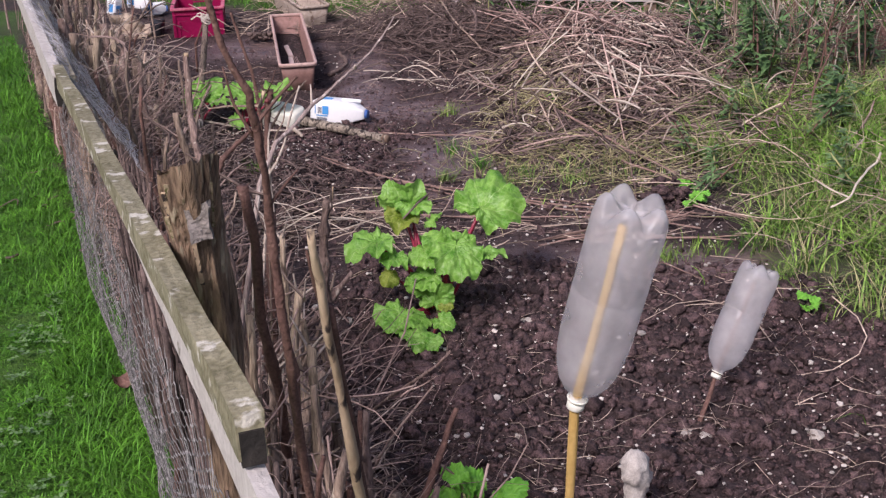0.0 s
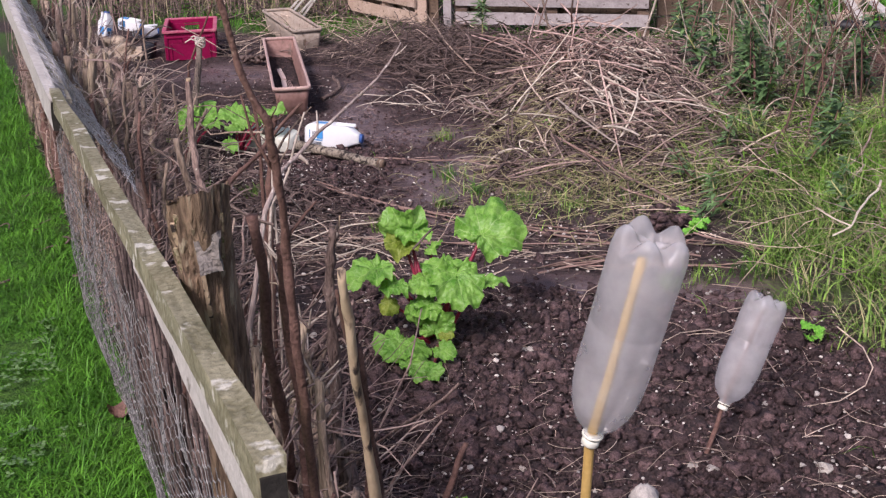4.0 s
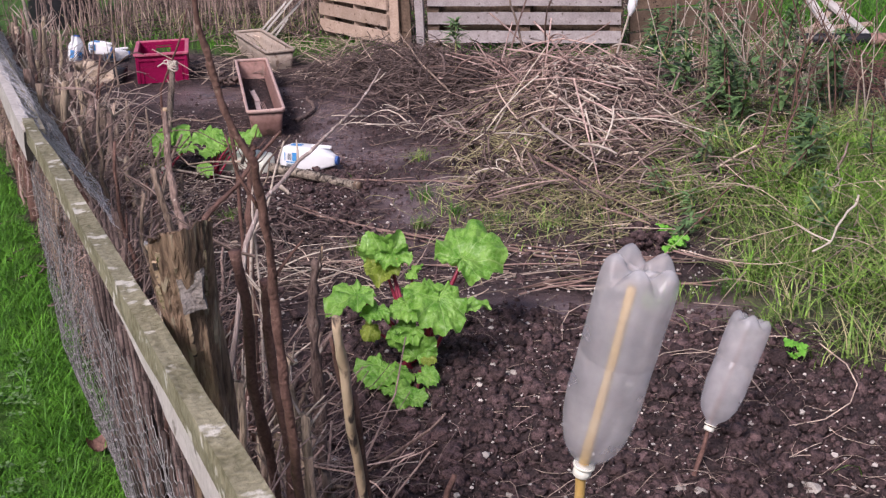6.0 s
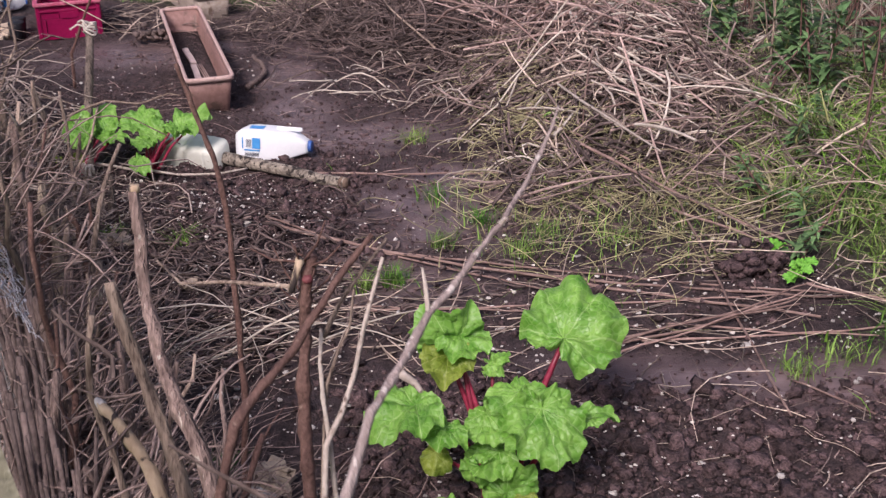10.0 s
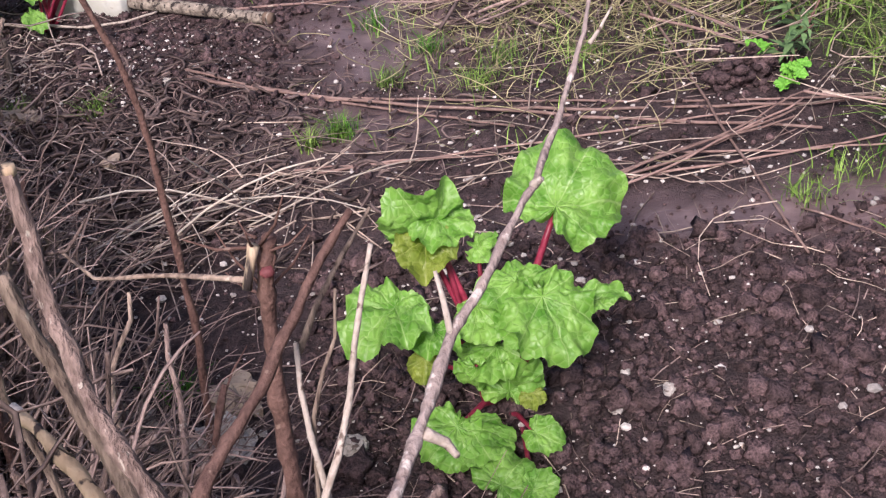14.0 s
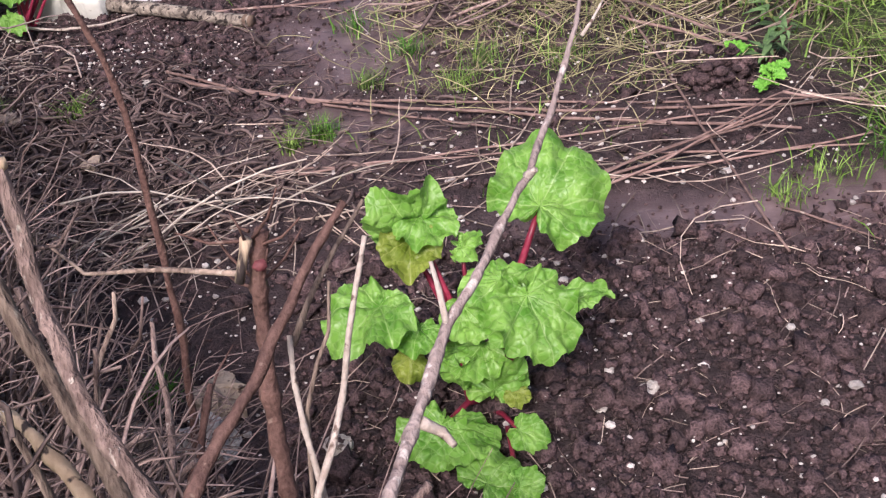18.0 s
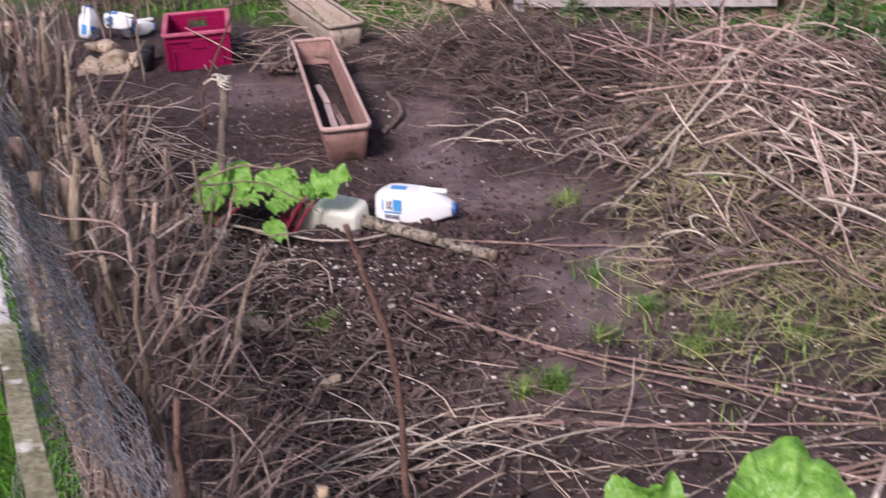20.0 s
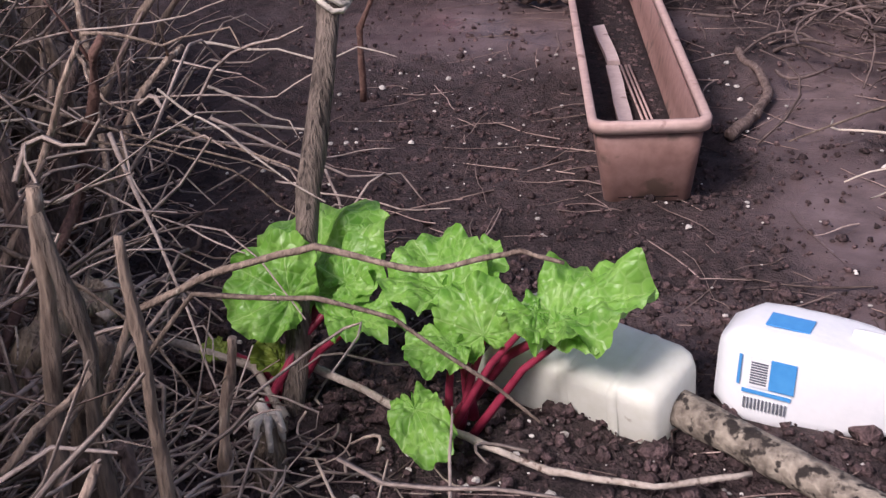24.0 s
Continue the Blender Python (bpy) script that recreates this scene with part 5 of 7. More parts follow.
tagged(s.ob("planter_crumbs", CLOD), "crumbs of dark soil in the planter", "soil", kind="stuff")
m, l = along((-1.425, 6.87, 0.0), (-1.81, 7.55, 0.0))
trough(m, l, 0.172, 0.128, POT_GREY, POT_GREY, "dirty beige plastic trough planter on the soil")


def crate_thing():
    """A stacking crate: four walls with hand slots, ribs and a thick rim."""
    c = empty("crate", pose(-2.09, 6.815, 0.0, 0, 0, 18), "crimson plastic stacking crate standing empty on the soil", "crate")
    lx, ly, h, t = 0.258, 0.40, 0.158, 0.008
    part("base", box_bm((lx - 0.02, ly - 0.02, 0.008), Matrix.Translation((0, 0, 0.008)), 0.002), CRATE, c)
    for sy in (-1, 1):
        y = sy * (ly / 2)
        bm = box_bm((lx, t, h * 0.58), Matrix.Translation((0, y, h * 0.29)), 0.002)
        box_bm((lx, t, h * 0.14), Matrix.Translation((0, y, h * 0.93)), 0.002, bm)
        for sx in (-1, 1):
            box_bm((lx * 0.34, t, h * 0.28), Matrix.Translation((sx * lx * 0.33, y, h * 0.72)), 0.002, bm)
        part("end_wall", bm, CRATE, c)
        part("rim", box_bm((lx + 0.03, 0.022, 0.014), Matrix.Translation((0, y + sy * 0.008, h)), 0.004), CRATE_RIM, c, "worn paler rim")
        part("band", box_bm((lx + 0.006, 0.012, 0.010), Matrix.Translation((0, y + sy * 0.005, h * 0.80)), 0.003), CRATE, c)
        for i in (0, 4):
            part("rib", box_bm((0.006, 0.008, h * 0.55), Matrix.Translation((lx * (-0.4 + 0.2 * i), y + sy * 0.006, h * 0.29)), 0.002), CRATE, c)
    for sx in (-1, 1):
        x = sx * (lx / 2)
        part("side_wall", box_bm((t, ly - 0.01, h), Matrix.Translation((x, 0, h / 2)), 0.002), CRATE, c)
        part("rim", box_bm((0.022, ly + 0.006, 0.014), Matrix.Translation((x + sx * 0.008, 0, h + 0.001)), 0.004), CRATE_RIM, c, "worn paler rim")
        part("corner_post", box_bm((0.02, 0.02, h * 0.98), Matrix.Translation((x, -ly / 2, h * 0.49)), 0.006), CRATE, c)
        part("corner_post", box_bm((0.02, 0.02, h * 0.98), Matrix.Translation((x, ly / 2, h * 0.49)), 0.006), CRATE, c)
    part("label_plate", box_bm((0.075, 0.003, 0.026), Matrix.Translation((0, -ly / 2 - 0.007, h * 0.66)), 0.001), CRATE, c)


crate_thing()

# ---- milk bottles and log ----
def milk_bottle(m, l, w, mat, cap, label, cut=False):
    """A lying plastic milk bottle along x, its base at x = 0."""
    b = empty("milk_bottle", m, label, "bottle", "milk bottles")
    rings = []
    prof = ((0.0, 0.70), (0.05, 0.86), (0.11, 0.99), (0.24, 1.0), (0.30, 0.985), (0.36, 1.0), (0.50, 0.99), (0.58, 0.95), (0.66, 0.86), (0.76, 0.74), (0.86, 0.56), (0.92, 0.40), (0.955, 0.34))
    if cut:
        prof = ((0.0, 0.78), (0.03, 0.93), (0.08, 1.0), (0.40, 0.985), (0.46, 0.96), (0.52, 0.985), (0.80, 1.0), (0.96, 0.97), (1.0, 0.90))
    for f, k in prof:
        ring = []
        for y, z in rounded(w / 2 * k, w / 2 * k, w * 0.17 * k, 4):
            d = 0.020 * noise.noise((f * 4 + w * 90, y * 30, z * 30))
            ring.append((f * l - (max(0, f - 0.5) * 2 * (0.55 * (z + w / 2) - 0.018 * noise.noise((y * 40, z * 40, 3))) if cut else 0), y + d * 0.3, z + w / 2 + d * 0.4))
        rings.append(ring)
    loft(rings, True, True).ob("body", mat, b)
    if cut:
        for name, f in (("moulded_rib", 0.20), ("moulded_rib", 0.44)):
            ribs = [[(f * l + dx, y, z + w / 2) for y, z in rounded(w / 2 * k, w / 2 * k, w * 0.17, 4)] for dx, k in ((-0.006, 0.985), (-0.003, 1.012), (0.003, 1.012), (0.006, 0.985))]
            loft(ribs, False, False).ob(name, mat, b)
    if cap:
        s = Soup()
        s.tube([(0.945 * l, 0, w / 2), (0.95 * l, 0, w / 2), (1.0 * l, 0, w / 2), (1.005 * l, 0, w / 2)], [0.016, 0.0185, 0.0185, 0.016], 20)
        s.ob("cap", cap, b, label="blue screw cap")
        part("handle", box_bm((0.085, 0.012, 0.014), Matrix.Translation((0.70 * l, 0.0, w * 1.0)), 0.006), mat, b)
        y0 = -w / 2 - 0.0012
        for name, x, z, sx, sz, mt in (("label_blue", 0.30, 0.62, 0.026, 0.034, BLUE), ("label_line", 0.24, 0.40, 0.05, 0.004, BLUE), ("label_edge", 0.115, 0.62, 0.003, 0.034, BLUE), ("label_panel", 0.20, 0.62, 0.022, 0.034, MILK)):
            panel = part(name, box_bm((sx, 0.0012, sz), Matrix.Translation((x * l, y0, z * w)), 0), mt, b, label="printed patch" if mt is BLUE else "")
        for i in range(9):
            part("print_bar", box_bm((0.017, 0.0014, 0.0016), Matrix.Translation((0.20 * l, y0 - 0.0006, (0.50 + 0.028 * i) * w)), 0), INK, panel)
        for i in range(12):
            part("print_bar", box_bm((0.0016, 0.0014, 0.012), Matrix.Translation(((0.15 + 0.016 * i) * l, y0 - 0.0004, 0.27 * w)), 0), INK, b)
        part("label_top", box_bm((0.045, 0.030, 0.0012), Matrix.Translation((0.27 * l, -0.008, w + 0.0012)), 0), BLUE, b, label="blue printed patch")
    return b


milk_bottle(pose(-0.932, 4.947, 0.0, -3, 3, -6), 0.238, 0.104, MILK, CAP_BLUE, "white plastic milk bottle with blue label lying on mud")
milk_bottle(pose(-0.962, 4.876, -0.022, -14, -5, 164), 0.250, 0.098, MILK_OLD, None, "cut-off cream plastic milk bottle half sunk in soil", True)

log = empty("birch_log", Matrix.Translation((-0.76, 4.74, 0)), "thin birch log with flaking bark lying on mud", "log")
s = Soup()
line = [Vector((-0.985, 4.880, 0.026)).lerp(Vector((-0.55, 4.625, 0.024)), i / 16) for i in range(17)]
line = [p + noise.noise_vector(p * 9) * 0.006 for p in line]
s.tube(line, [0.0205 * (1 - 0.2 * i / 16) * (1 + 0.12 * noise.noise((i * 0.9, 2, 0))) for i in range(17)], 14)
child(s.ob("trunk", BIRCH), log)
s = Soup()
s.tube([line[16] - (line[16] - line[15]) * 0.5, line[16] + (line[16] - line[15]) * 0.25], [0.0176, 0.0155], 14)
child(s.ob("bare_end", WOOD_BROWN, label="dark bare broken end"), log)

# ---- pallets and boards at the back ----
def pallet(name, a, b, z0, pitch, h, count, mat, label, posts, back):
    p = empty(name, Matrix.Translation(a), label, "pallet", "pallets at the back")
    a, b = Vector(a), Vector(b)
    d = (b - a).normalized()
    nrm = Vector((-d.y, d.x, 0))
    for i in range(count):
        z = z0 + pitch * i + h / 2
        board("slat", a + Vector((0, 0, z)), b + Vector((0, 0, z + 0.004)), 0.015, h, i + len(name), mat, p, wear=0.003)
        # Dark slat added behind each gap, its colour standing in for shade.
        if i < count - 1:
            board("back_slat", a + nrm * 0.12 + Vector((0, 0, z + 0.045)), b + nrm * 0.12 + Vector((0, 0, z + 0.05)), 0.015, 0.085, i + 50, WOOD_BROWN, p, wear=0.003)
    for f in posts:
        q = a.lerp(b, f) + nrm * 0.06
        board("stringer", q + Vector((0, 0, -0.02)), q + Vector((0.001, 0, z0 + pitch * count)), 0.09, 0.07, f * 7 + 1, back, p)
    return p


pallet("pallet", (-0.655, 7.30, 0), (0.45, 7.20, 0), 0.087, 0.105, 0.068, 6, WOOD_PALLET, "grey weathered wooden pallet standing on edge", (0.02, 0.5, 0.97), WOOD_BROWN)
gp = empty("gate_post", Matrix.Translation((-0.69, 7.27, 0)), "square weathered post beside the pallet", "post")
board("shaft", (-0.695, 7.275, -0.05), (-0.705, 7.275, 0.68), 0.05, 0.045, 3, WOOD_PALLET, gp)
s = Soup()
s.tube([Vector((-0.692 + 0.009 * math.cos(w), 7.244, 0.105 + 0.009 * math.sin(w))) for w in np.linspace(0, 2 * math.pi, 15)], 0.0028, 6)
child(s.ob("ring", WIRE, label="small metal ring"), gp)
pallet("pallet", (-1.43, 7.90, 0), (-0.90, 7.35, 0), 0.065, 0.10, 0.072, 6, WOOD_WARM, "pinkish new wooden pallet standing at an angle", (0.04, 0.5, 0.97), WOOD_WARM)
tagged(board("upright_board", (-0.80, 7.42, -0.03), (-0.81, 7.42, 0.62), 0.03, 0.06, 5, WOOD_BROWN), "brown upright board between two pallets", "board", "boards at the back")
for i in range(4):
    tagged(board("fence_board", (0.50, 7.42, 0.05 + 0.125 * i), (1.25, 7.72, 0.06 + 0.125 * i), 0.02, 0.115, i + 11, WOOD_BROWN), "dark brown horizontal board at the back", "board", "boards at the back")
tagged(board("upright_board", (0.49, 7.40, -0.03), (0.49, 7.40, 0.6), 0.05, 0.05, 8, WOOD_BROWN), "brown upright post at the pallet's end", "board", "boards at the back")
tagged(board("upright_board", (1.1, 7.70, -0.03), (1.1, 7.70, 0.6), 0.05, 0.05, 9, WOOD_BROWN), "brown upright post behind the boards", "board", "boards at the back")
for i, (a, b) in enumerate((((-1.84, 7.82, 0.03), (-1.50, 7.95, 0.40)), ((-1.80, 7.78, 0.03), (-1.56, 7.85, 0.30)), ((-1.76, 7.76, 0.02), (-1.44, 7.98, 0.36)), ((-1.72, 7.78, 0.02), (-1.62, 7.82, 0.15)))):
    tagged(board("old_lath", a, b, 0.022, 0.009, i, WOOD_PALE), "pale split lath leaning on the hedge", "lath", "laths at the back")

# pipe and scrap timber beyond the right bank
s = Soup()
s.tube([(1.45, 7.50, 0.05), (1.6, 7.50, 0.05), (1.74, 7.49, 0.05), (1.95, 7.48, 0.05)], [0.035, 0.036, 0.035, 0.034], 14)
pipe = empty("old_pipe", Matrix.Translation((1.6, 7.5, 0)), "old dark pipe with a reddish end lying on grass", "pipe")
child(s.ob("tube", BLACK_PLASTIC), pipe)
s = Soup()
s.tube([(1.86, 7.484, 0.05), (1.98, 7.478, 0.05)], 0.038, 14)
child(s.ob("socket", POT, label="reddish socket"), pipe)
for i, (a, b) in enumerate((((1.55, 7.75, 0.03), (1.85, 8.5, 0.10)), ((1.70, 7.70, 0.02), (1.60, 8.3, 0.20)), ((1.5, 7.9, 0.03), (1.95, 7.95, 0.06)), ((1.9, 7.7, 0.02), (1.72, 8.4, 0.16)))):
    tagged(board("scrap_timber", a, b, 0.05, 0.022, i + 3, (WOOD_WARM, WOOD_PALE)[i % 2]), "pale scrap board lying on a pile", "timber", "scrap timber")

# white bottle on a cane behind the heap
drinks = empty("small_bottle", Matrix.Translation((0.49, 6.4, 0.385)), "small white plastic bottle upended on a cane", "bottle", "bottles on canes")
s = Soup()
ax = Vector((0.02, 0, 0.1)).normalized()
q = Vector((0.487, 6.4, 0.372))
s.tube([q, q + ax * 0.012, q + ax * 0.025, q + ax * 0.04, q + ax * 0.115, q + ax * 0.125], [0.009, 0.010, 0.016, 0.022, 0.023, 0.018], 18)
child(s.ob("body", MILK), drinks)
stick("thin_cane", [(0.375, 6.4, 0.0), (0.43, 6.4, 0.2), (0.49, 6.4, 0.40)], 0.006, 0.005, STALK_PALE, "pale cane standing in the heap", "cane", "canes under bottles", seed=61, bend=0.003)

# stones, jugs and tins by the fence's far end
for i, (x, y, r) in enumerate(((-2.43, 6.66, 0.058), (-2.52, 6.62, 0.045), (-2.37, 6.70, 0.042), (-2.48, 6.72, 0.045), (-2.41, 6.58, 0.028), (-2.33, 6.63, 0.026), (-2.54, 6.73, 0.042))):
    bm = bmesh.new()
    bmesh.ops.create_icosphere(bm, subdivisions=3, radius=r)
    for v in bm.verts:
        v.co += noise.noise_vector(v.co * 18 + Vector((i * 5, 0, 0))) * r * 0.6 + noise.noise_vector(v.co * 60) * r * 0.2
        v.co.z *= 0.75
    o = part("stone", bm, STONE_BUFF, smooth=True)
    o.matrix_basis = pose(x, y, r * 0.55 + (0.06 if i in (3, 6) else 0), 0, 0, i * 50)
    tagged(o, "rounded buff stone in a small pile", "stone", "stones by the fence")
for x, y, z, ry, rz in ((-2.71, 7.10, 0.02, -74, 70), (-2.64, 7.12, 0.075, 6, -14), (-2.60, 7.2, 0.0, 0, 30)):
    milk_bottle(pose(x, y, z, 0, ry, rz), 0.155, 0.072, MILK, CAP_BLUE, "crumpled white milk bottle with blue label in a heap")
board("slab", (-2.56, 6.58, 0.012), (-2.33, 6.62, 0.012), 0.12, 0.024, 2, STONE_BUFF)["label"] = "flat pale paving fragment under stones"
tagged(bpy.data.objects["slab"], "", "slab")
for i, (x, y) in enumerate(((-2.275, 6.62), (-2.30, 6.71))):
    s = Soup()
    s.tube([(x, y, 0.0), (x, y, 0.004), (x + 0.004, y, 0.075), (x + 0.004, y, 0.078)], [0.026, 0.03, 0.036, 0.034], 16)
    tagged(s.ob("plant_pot", BLACK_PLASTIC), "small black plastic plant pot on the soil", "pot", "black pots")
clump = Soup()
for i in range(60):
    rg = random.Random(i)
    clump.lump(Vector((-1.63 + rg.gauss(0, 0.035), 6.5 + rg.gauss(0, 0.03), 0.02 + abs(rg.gauss(0, 0.02)))), rg.uniform(0.008, 0.02), i)
tagged(clump.ob("root_clump", MULCH), "dark uprooted clump of roots and soil", "clump", kind="stuff")
clump = Soup()
for i in range(160):
    rg = random.Random(i)
    clump.lump(Vector((0.52 + rg.gauss(0, 0.035), 3.96 + rg.gauss(0, 0.025), 0.02 + abs(rg.gauss(0, 0.025)))), rg.uniform(0.008, 0.02), i + 9)
tagged(clump.ob("turf_clod", CLOD), "dark clod of dug turf at the grass edge", "clod", kind="stuff")

# bin and green bottle in the far corner
bn = empty("compost_bin", Matrix.Translation((-3.45, 8.6, 0)), "black plastic compost bin in the far corner", "bin")
s = Soup()
s.tube([(-3.45, 8.6, 0), (-3.45, 8.6, 0.02), (-3.45, 8.6, 0.55), (-3.45, 8.6, 0.6)], [0.24, 0.25, 0.19, 0.17], 28)
child(s.ob("drum", BLACK_PLASTIC), bn)
s = Soup()
s.tube([(-3.45, 8.6, 0.60), (-3.45, 8.6, 0.64), (-3.45, 8.6, 0.66)], [0.19, 0.19, 0.12], 28)
child(s.ob("lid", BLACK_PLASTIC), bn)
gb = empty("green_bottle", Matrix.Translation((-3.18, 8.8, 0.2)), "bright green plastic bottle upended on a stick", "bottle", "bottles on canes")
s = Soup()
s.tube([(-3.18, 8.8, 0.19), (-3.18, 8.8, 0.21), (-3.182, 8.8, 0.26), (-3.186, 8.8, 0.45), (-3.186, 8.8, 0.47)], [0.016, 0.03, 0.05, 0.05, 0.035], 18)
child(s.ob("body", GREEN_PLASTIC), gb)
s = Soup()
s.tube([(-3.178, 8.8, -0.02), (-3.18, 8.8, 0.19)], 0.008, 8)
child(s.ob("stick", STALK), gb)

# ---- heap of dead stems ----
def lies_on_heap(rg):
    x, y = rg.gauss(0.36, 0.40), rg.gauss(5.55, 0.62)
    return (x, y) if x > -0.14 - 0.42 * step(5.0, 6.0, y) + 0.1 * noise.noise((y * 3, 1, 0)) and 4.4 < y < 6.9 and x < 1.2 else None


def in_drifts(rg):
    """Places on the heap where pale stems have gathered."""
    p = lies_on_heap(rg)
    return p if p and noise.noise((p[0] * 4.5, p[1] * 4.5, 21)) > 0.02 + rg.gauss(0, 0.10) else None


def straw_soup(n, place, seed, r, length, lift, wob, dirs=None):
    rg = random.Random(seed)
    s = Soup()
    for _ in range(n):
        p = place(rg)
        if p is None:
            continue
        a = rg.gauss(dirs, 0.7) if dirs is not None else rg.uniform(0, 6.28)
        l = rg.uniform(*length)
        c, sn = math.cos(a), math.sin(a)
        up = abs(rg.gauss(0, lift))
        tilt = rg.gauss(0, 0.42)
        w = rg.gauss(0, wob)
        bow = rg.uniform(0, 0.14) * l
        pts = []
        for i in range(6):
            f = i / 5 - 0.5
            x = p[0] + c * f * l - sn * w * l * (0.25 - f * f) * 3
            y = p[1] + sn * f * l + c * w * l * (0.25 - f * f) * 3
            pts.append(Vector((x, y, height(x, y, False) + 0.006 + up + max(-up, tilt * f * l) + bow * (0.25 - f * f) * 4)))
        r0 = rg.uniform(*r)
        s.tube(pts, [r0, r0, r0, r0 * 0.9, r0 * 0.8, r0 * 0.6], 4, False)
    return s


# Dark base layer: the shade in the heap's gaps is put into its colour.
tagged(straw_soup(5200, lies_on_heap, 18, (0.0015, 0.006), (0.04, 0.20), 0.022, 0.35).ob("rotten_stems", MULCH), "dark stems under the heap that stand in for its shaded gaps", "heap", kind="stuff")
tagged(straw_soup(760, lies_on_heap, 12, (0.0012, 0.0046), (0.08, 0.40), 0.035, 0.16).ob("dark_stems", TWIG), "dark brown dead stems tangled in the heap", "heap", kind="stuff")
tagged(straw_soup(720, in_drifts, 11, (0.0014, 0.0042), (0.06, 0.34), 0.05, 0.22).ob("stem_heap", STRAW), "drifts of dry pale dead stems and straw on the heap", "heap", kind="stuff")
# long pinkish canes laid one way over the top of the heap
for i in range(74):
    rg = random.Random(1300 + i)
    f = rg.random()
    x, y = -0.10 + 0.30 * f + rg.gauss(0, 0.10), 6.20 - 0.62 * f + rg.gauss(0, 0.13)
    s = straw_soup(1, lambda g: (x, y), 1300 + i, (0.0030, 0.0058), (0.35, 0.95), 0.075, 0.03, -1.10)
    tagged(s.ob("dry_stem", CANE_PINK if i % 4 else CANE_OLD), "thick dry pinkish hollow stem lying over the heap", "stem", "thick stems on the heap")
# shorter broken stems fallen down the front of the heap
for i in range(130):
    rg = random.Random(1700 + i)
    x, y = rg.gauss(0.34, 0.22), rg.gauss(5.28, 0.28)
    s = straw_soup(1, lambda g: (x, y), 1700 + i, (0.0028, 0.0056), (0.14, 0.46), 0.06, 0.10, rg.choice((-1.2, -0.9, -1.9, -0.5)))
    tagged(s.ob("fallen_stem", (CANE_PINK, STRAW_WHITE, STALK_PALE, CANE_OLD, STRAW_WHITE)[i % 5]), "broken dry hollow stem lying on the heap", "stem", "broken stems on the heap")
# bleached roots and stems that loop out of the heap's edge
for i in range(64):
    rg = random.Random(1500 + i)
    x, y, a = rg.choice(((-0.60, 5.82, 3.0), (-0.42, 5.66, 3.6), (-0.36, 5.48, 4.0), (-0.20, 5.40, 4.2), (-0.05, 4.78, 4.3), (0.04, 4.62, 4.7), (0.20, 5.50, 4.5), (0.24, 5.15, 4.8), (-0.20, 5.08, 3.7), (0.42, 4.78, 5.0), (0.5, 5.3, 4.8)))
    w = a + rg.gauss(0, 0.9)
    d = Vector((math.cos(w), math.sin(w), 0))
    side = Vector((-d.y, d.x, 0)) * rg.gauss(0, 0.05)
    p = Vector((x + rg.gauss(0, 0.10), y + rg.gauss(0, 0.12), 0))
    l, rise, bow = rg.uniform(0.08, 0.24), rg.uniform(0.02, 0.09), rg.uniform(-0.6, 1.4)
    pts = []
    for k in range(7):
        f = k / 6
        v = p + d * l * f + side * (4 * f * (1 - f)) + side * bow * f * f
        pts.append(Vector((v.x, v.y, height(v.x, v.y, False) + 0.012 + rise * (4 * f * (1 - f)) * (1 - 0.5 * f))))
    stick("bleached_stem", pts, rg.uniform(0.0018, 0.0038), 0.0012, (STRAW_WHITE, STALK_PALE, STALK)[i % 3], "bleached stem looping out of the heap", "stem", "bleached stems on the heap", 6, 0.1, 1500 + i, 0.010, 3)
tagged(straw_soup(1300, lambda rg: (rg.gauss(-0.7, 0.3), rg.gauss(6.75, 0.2)), 15, (0.001, 0.003), (0.05, 0.2), 0.04, 0.4).ob("mulch", MULCH), "dark heap of half-rotted dead leaves and stems", "mulch", kind="stuff")
tagged(straw_soup(1700, lambda rg: (rg.gauss(-0.35, 0.26), rg.gauss(6.35, 0.20)), 14, (0.0015, 0.0045), (0.05, 0.18), 0.06, 0.5).ob("mulch", MULCH), "dark shrivelled foliage heaped behind the mud", "mulch", kind="stuff")
tagged(straw_soup(700, lambda rg: (rg.uniform(-2.0, 1.6), rg.uniform(6.6, 8.0)), 16, (0.001, 0.003), (0.1, 0.4), 0.02, 0.3).ob("straw_litter", STRAW), "dry straw strewn on the rough ground", "straw", kind="stuff")
tagged(straw_soup(300, lambda rg: (rg.gauss(1.0, 0.35), rg.gauss(4.6, 0.7)), 17, (0.0009, 0.002), (0.12, 0.4), 0.03, 0.5).ob("dry_stems", STRAW), "dry stems tangled in the long grass", "straw", kind="stuff")
tagged(straw_soup(750, lambda rg: (rg.gauss(0.36, 0.28), rg.gauss(4.62, 0.30)), 19, (0.0006, 0.0013), (0.05, 0.20), 0.016, 0.7).ob("hay", GRASS_DRY), "matted curly hay at the heap's foot", "hay", kind="stuff")
for seed, n, cx, cy, sx, sy in ((36, 150, 0.24, 5.35, 0.12, 0.10), (37, 220, 0.02, 4.98, 0.10, 0.14), (38, 130, 0.62, 5.05, 0.14, 0.2), (39, 110, -0.12, 5.55, 0.10, 0.16), (40, 90, 0.10, 6.0, 0.2, 0.15)):
    tagged(straw_soup(n, lambda rg: (rg.gauss(cx, sx), rg.gauss(cy, sy)), seed, (0.0007, 0.0016), (0.04, 0.17), 0.045, 0.8).ob("hay", GRASS_DRY if seed % 2 else STRAW), "matted curly tussock of hay on the heap", "hay", kind="stuff")
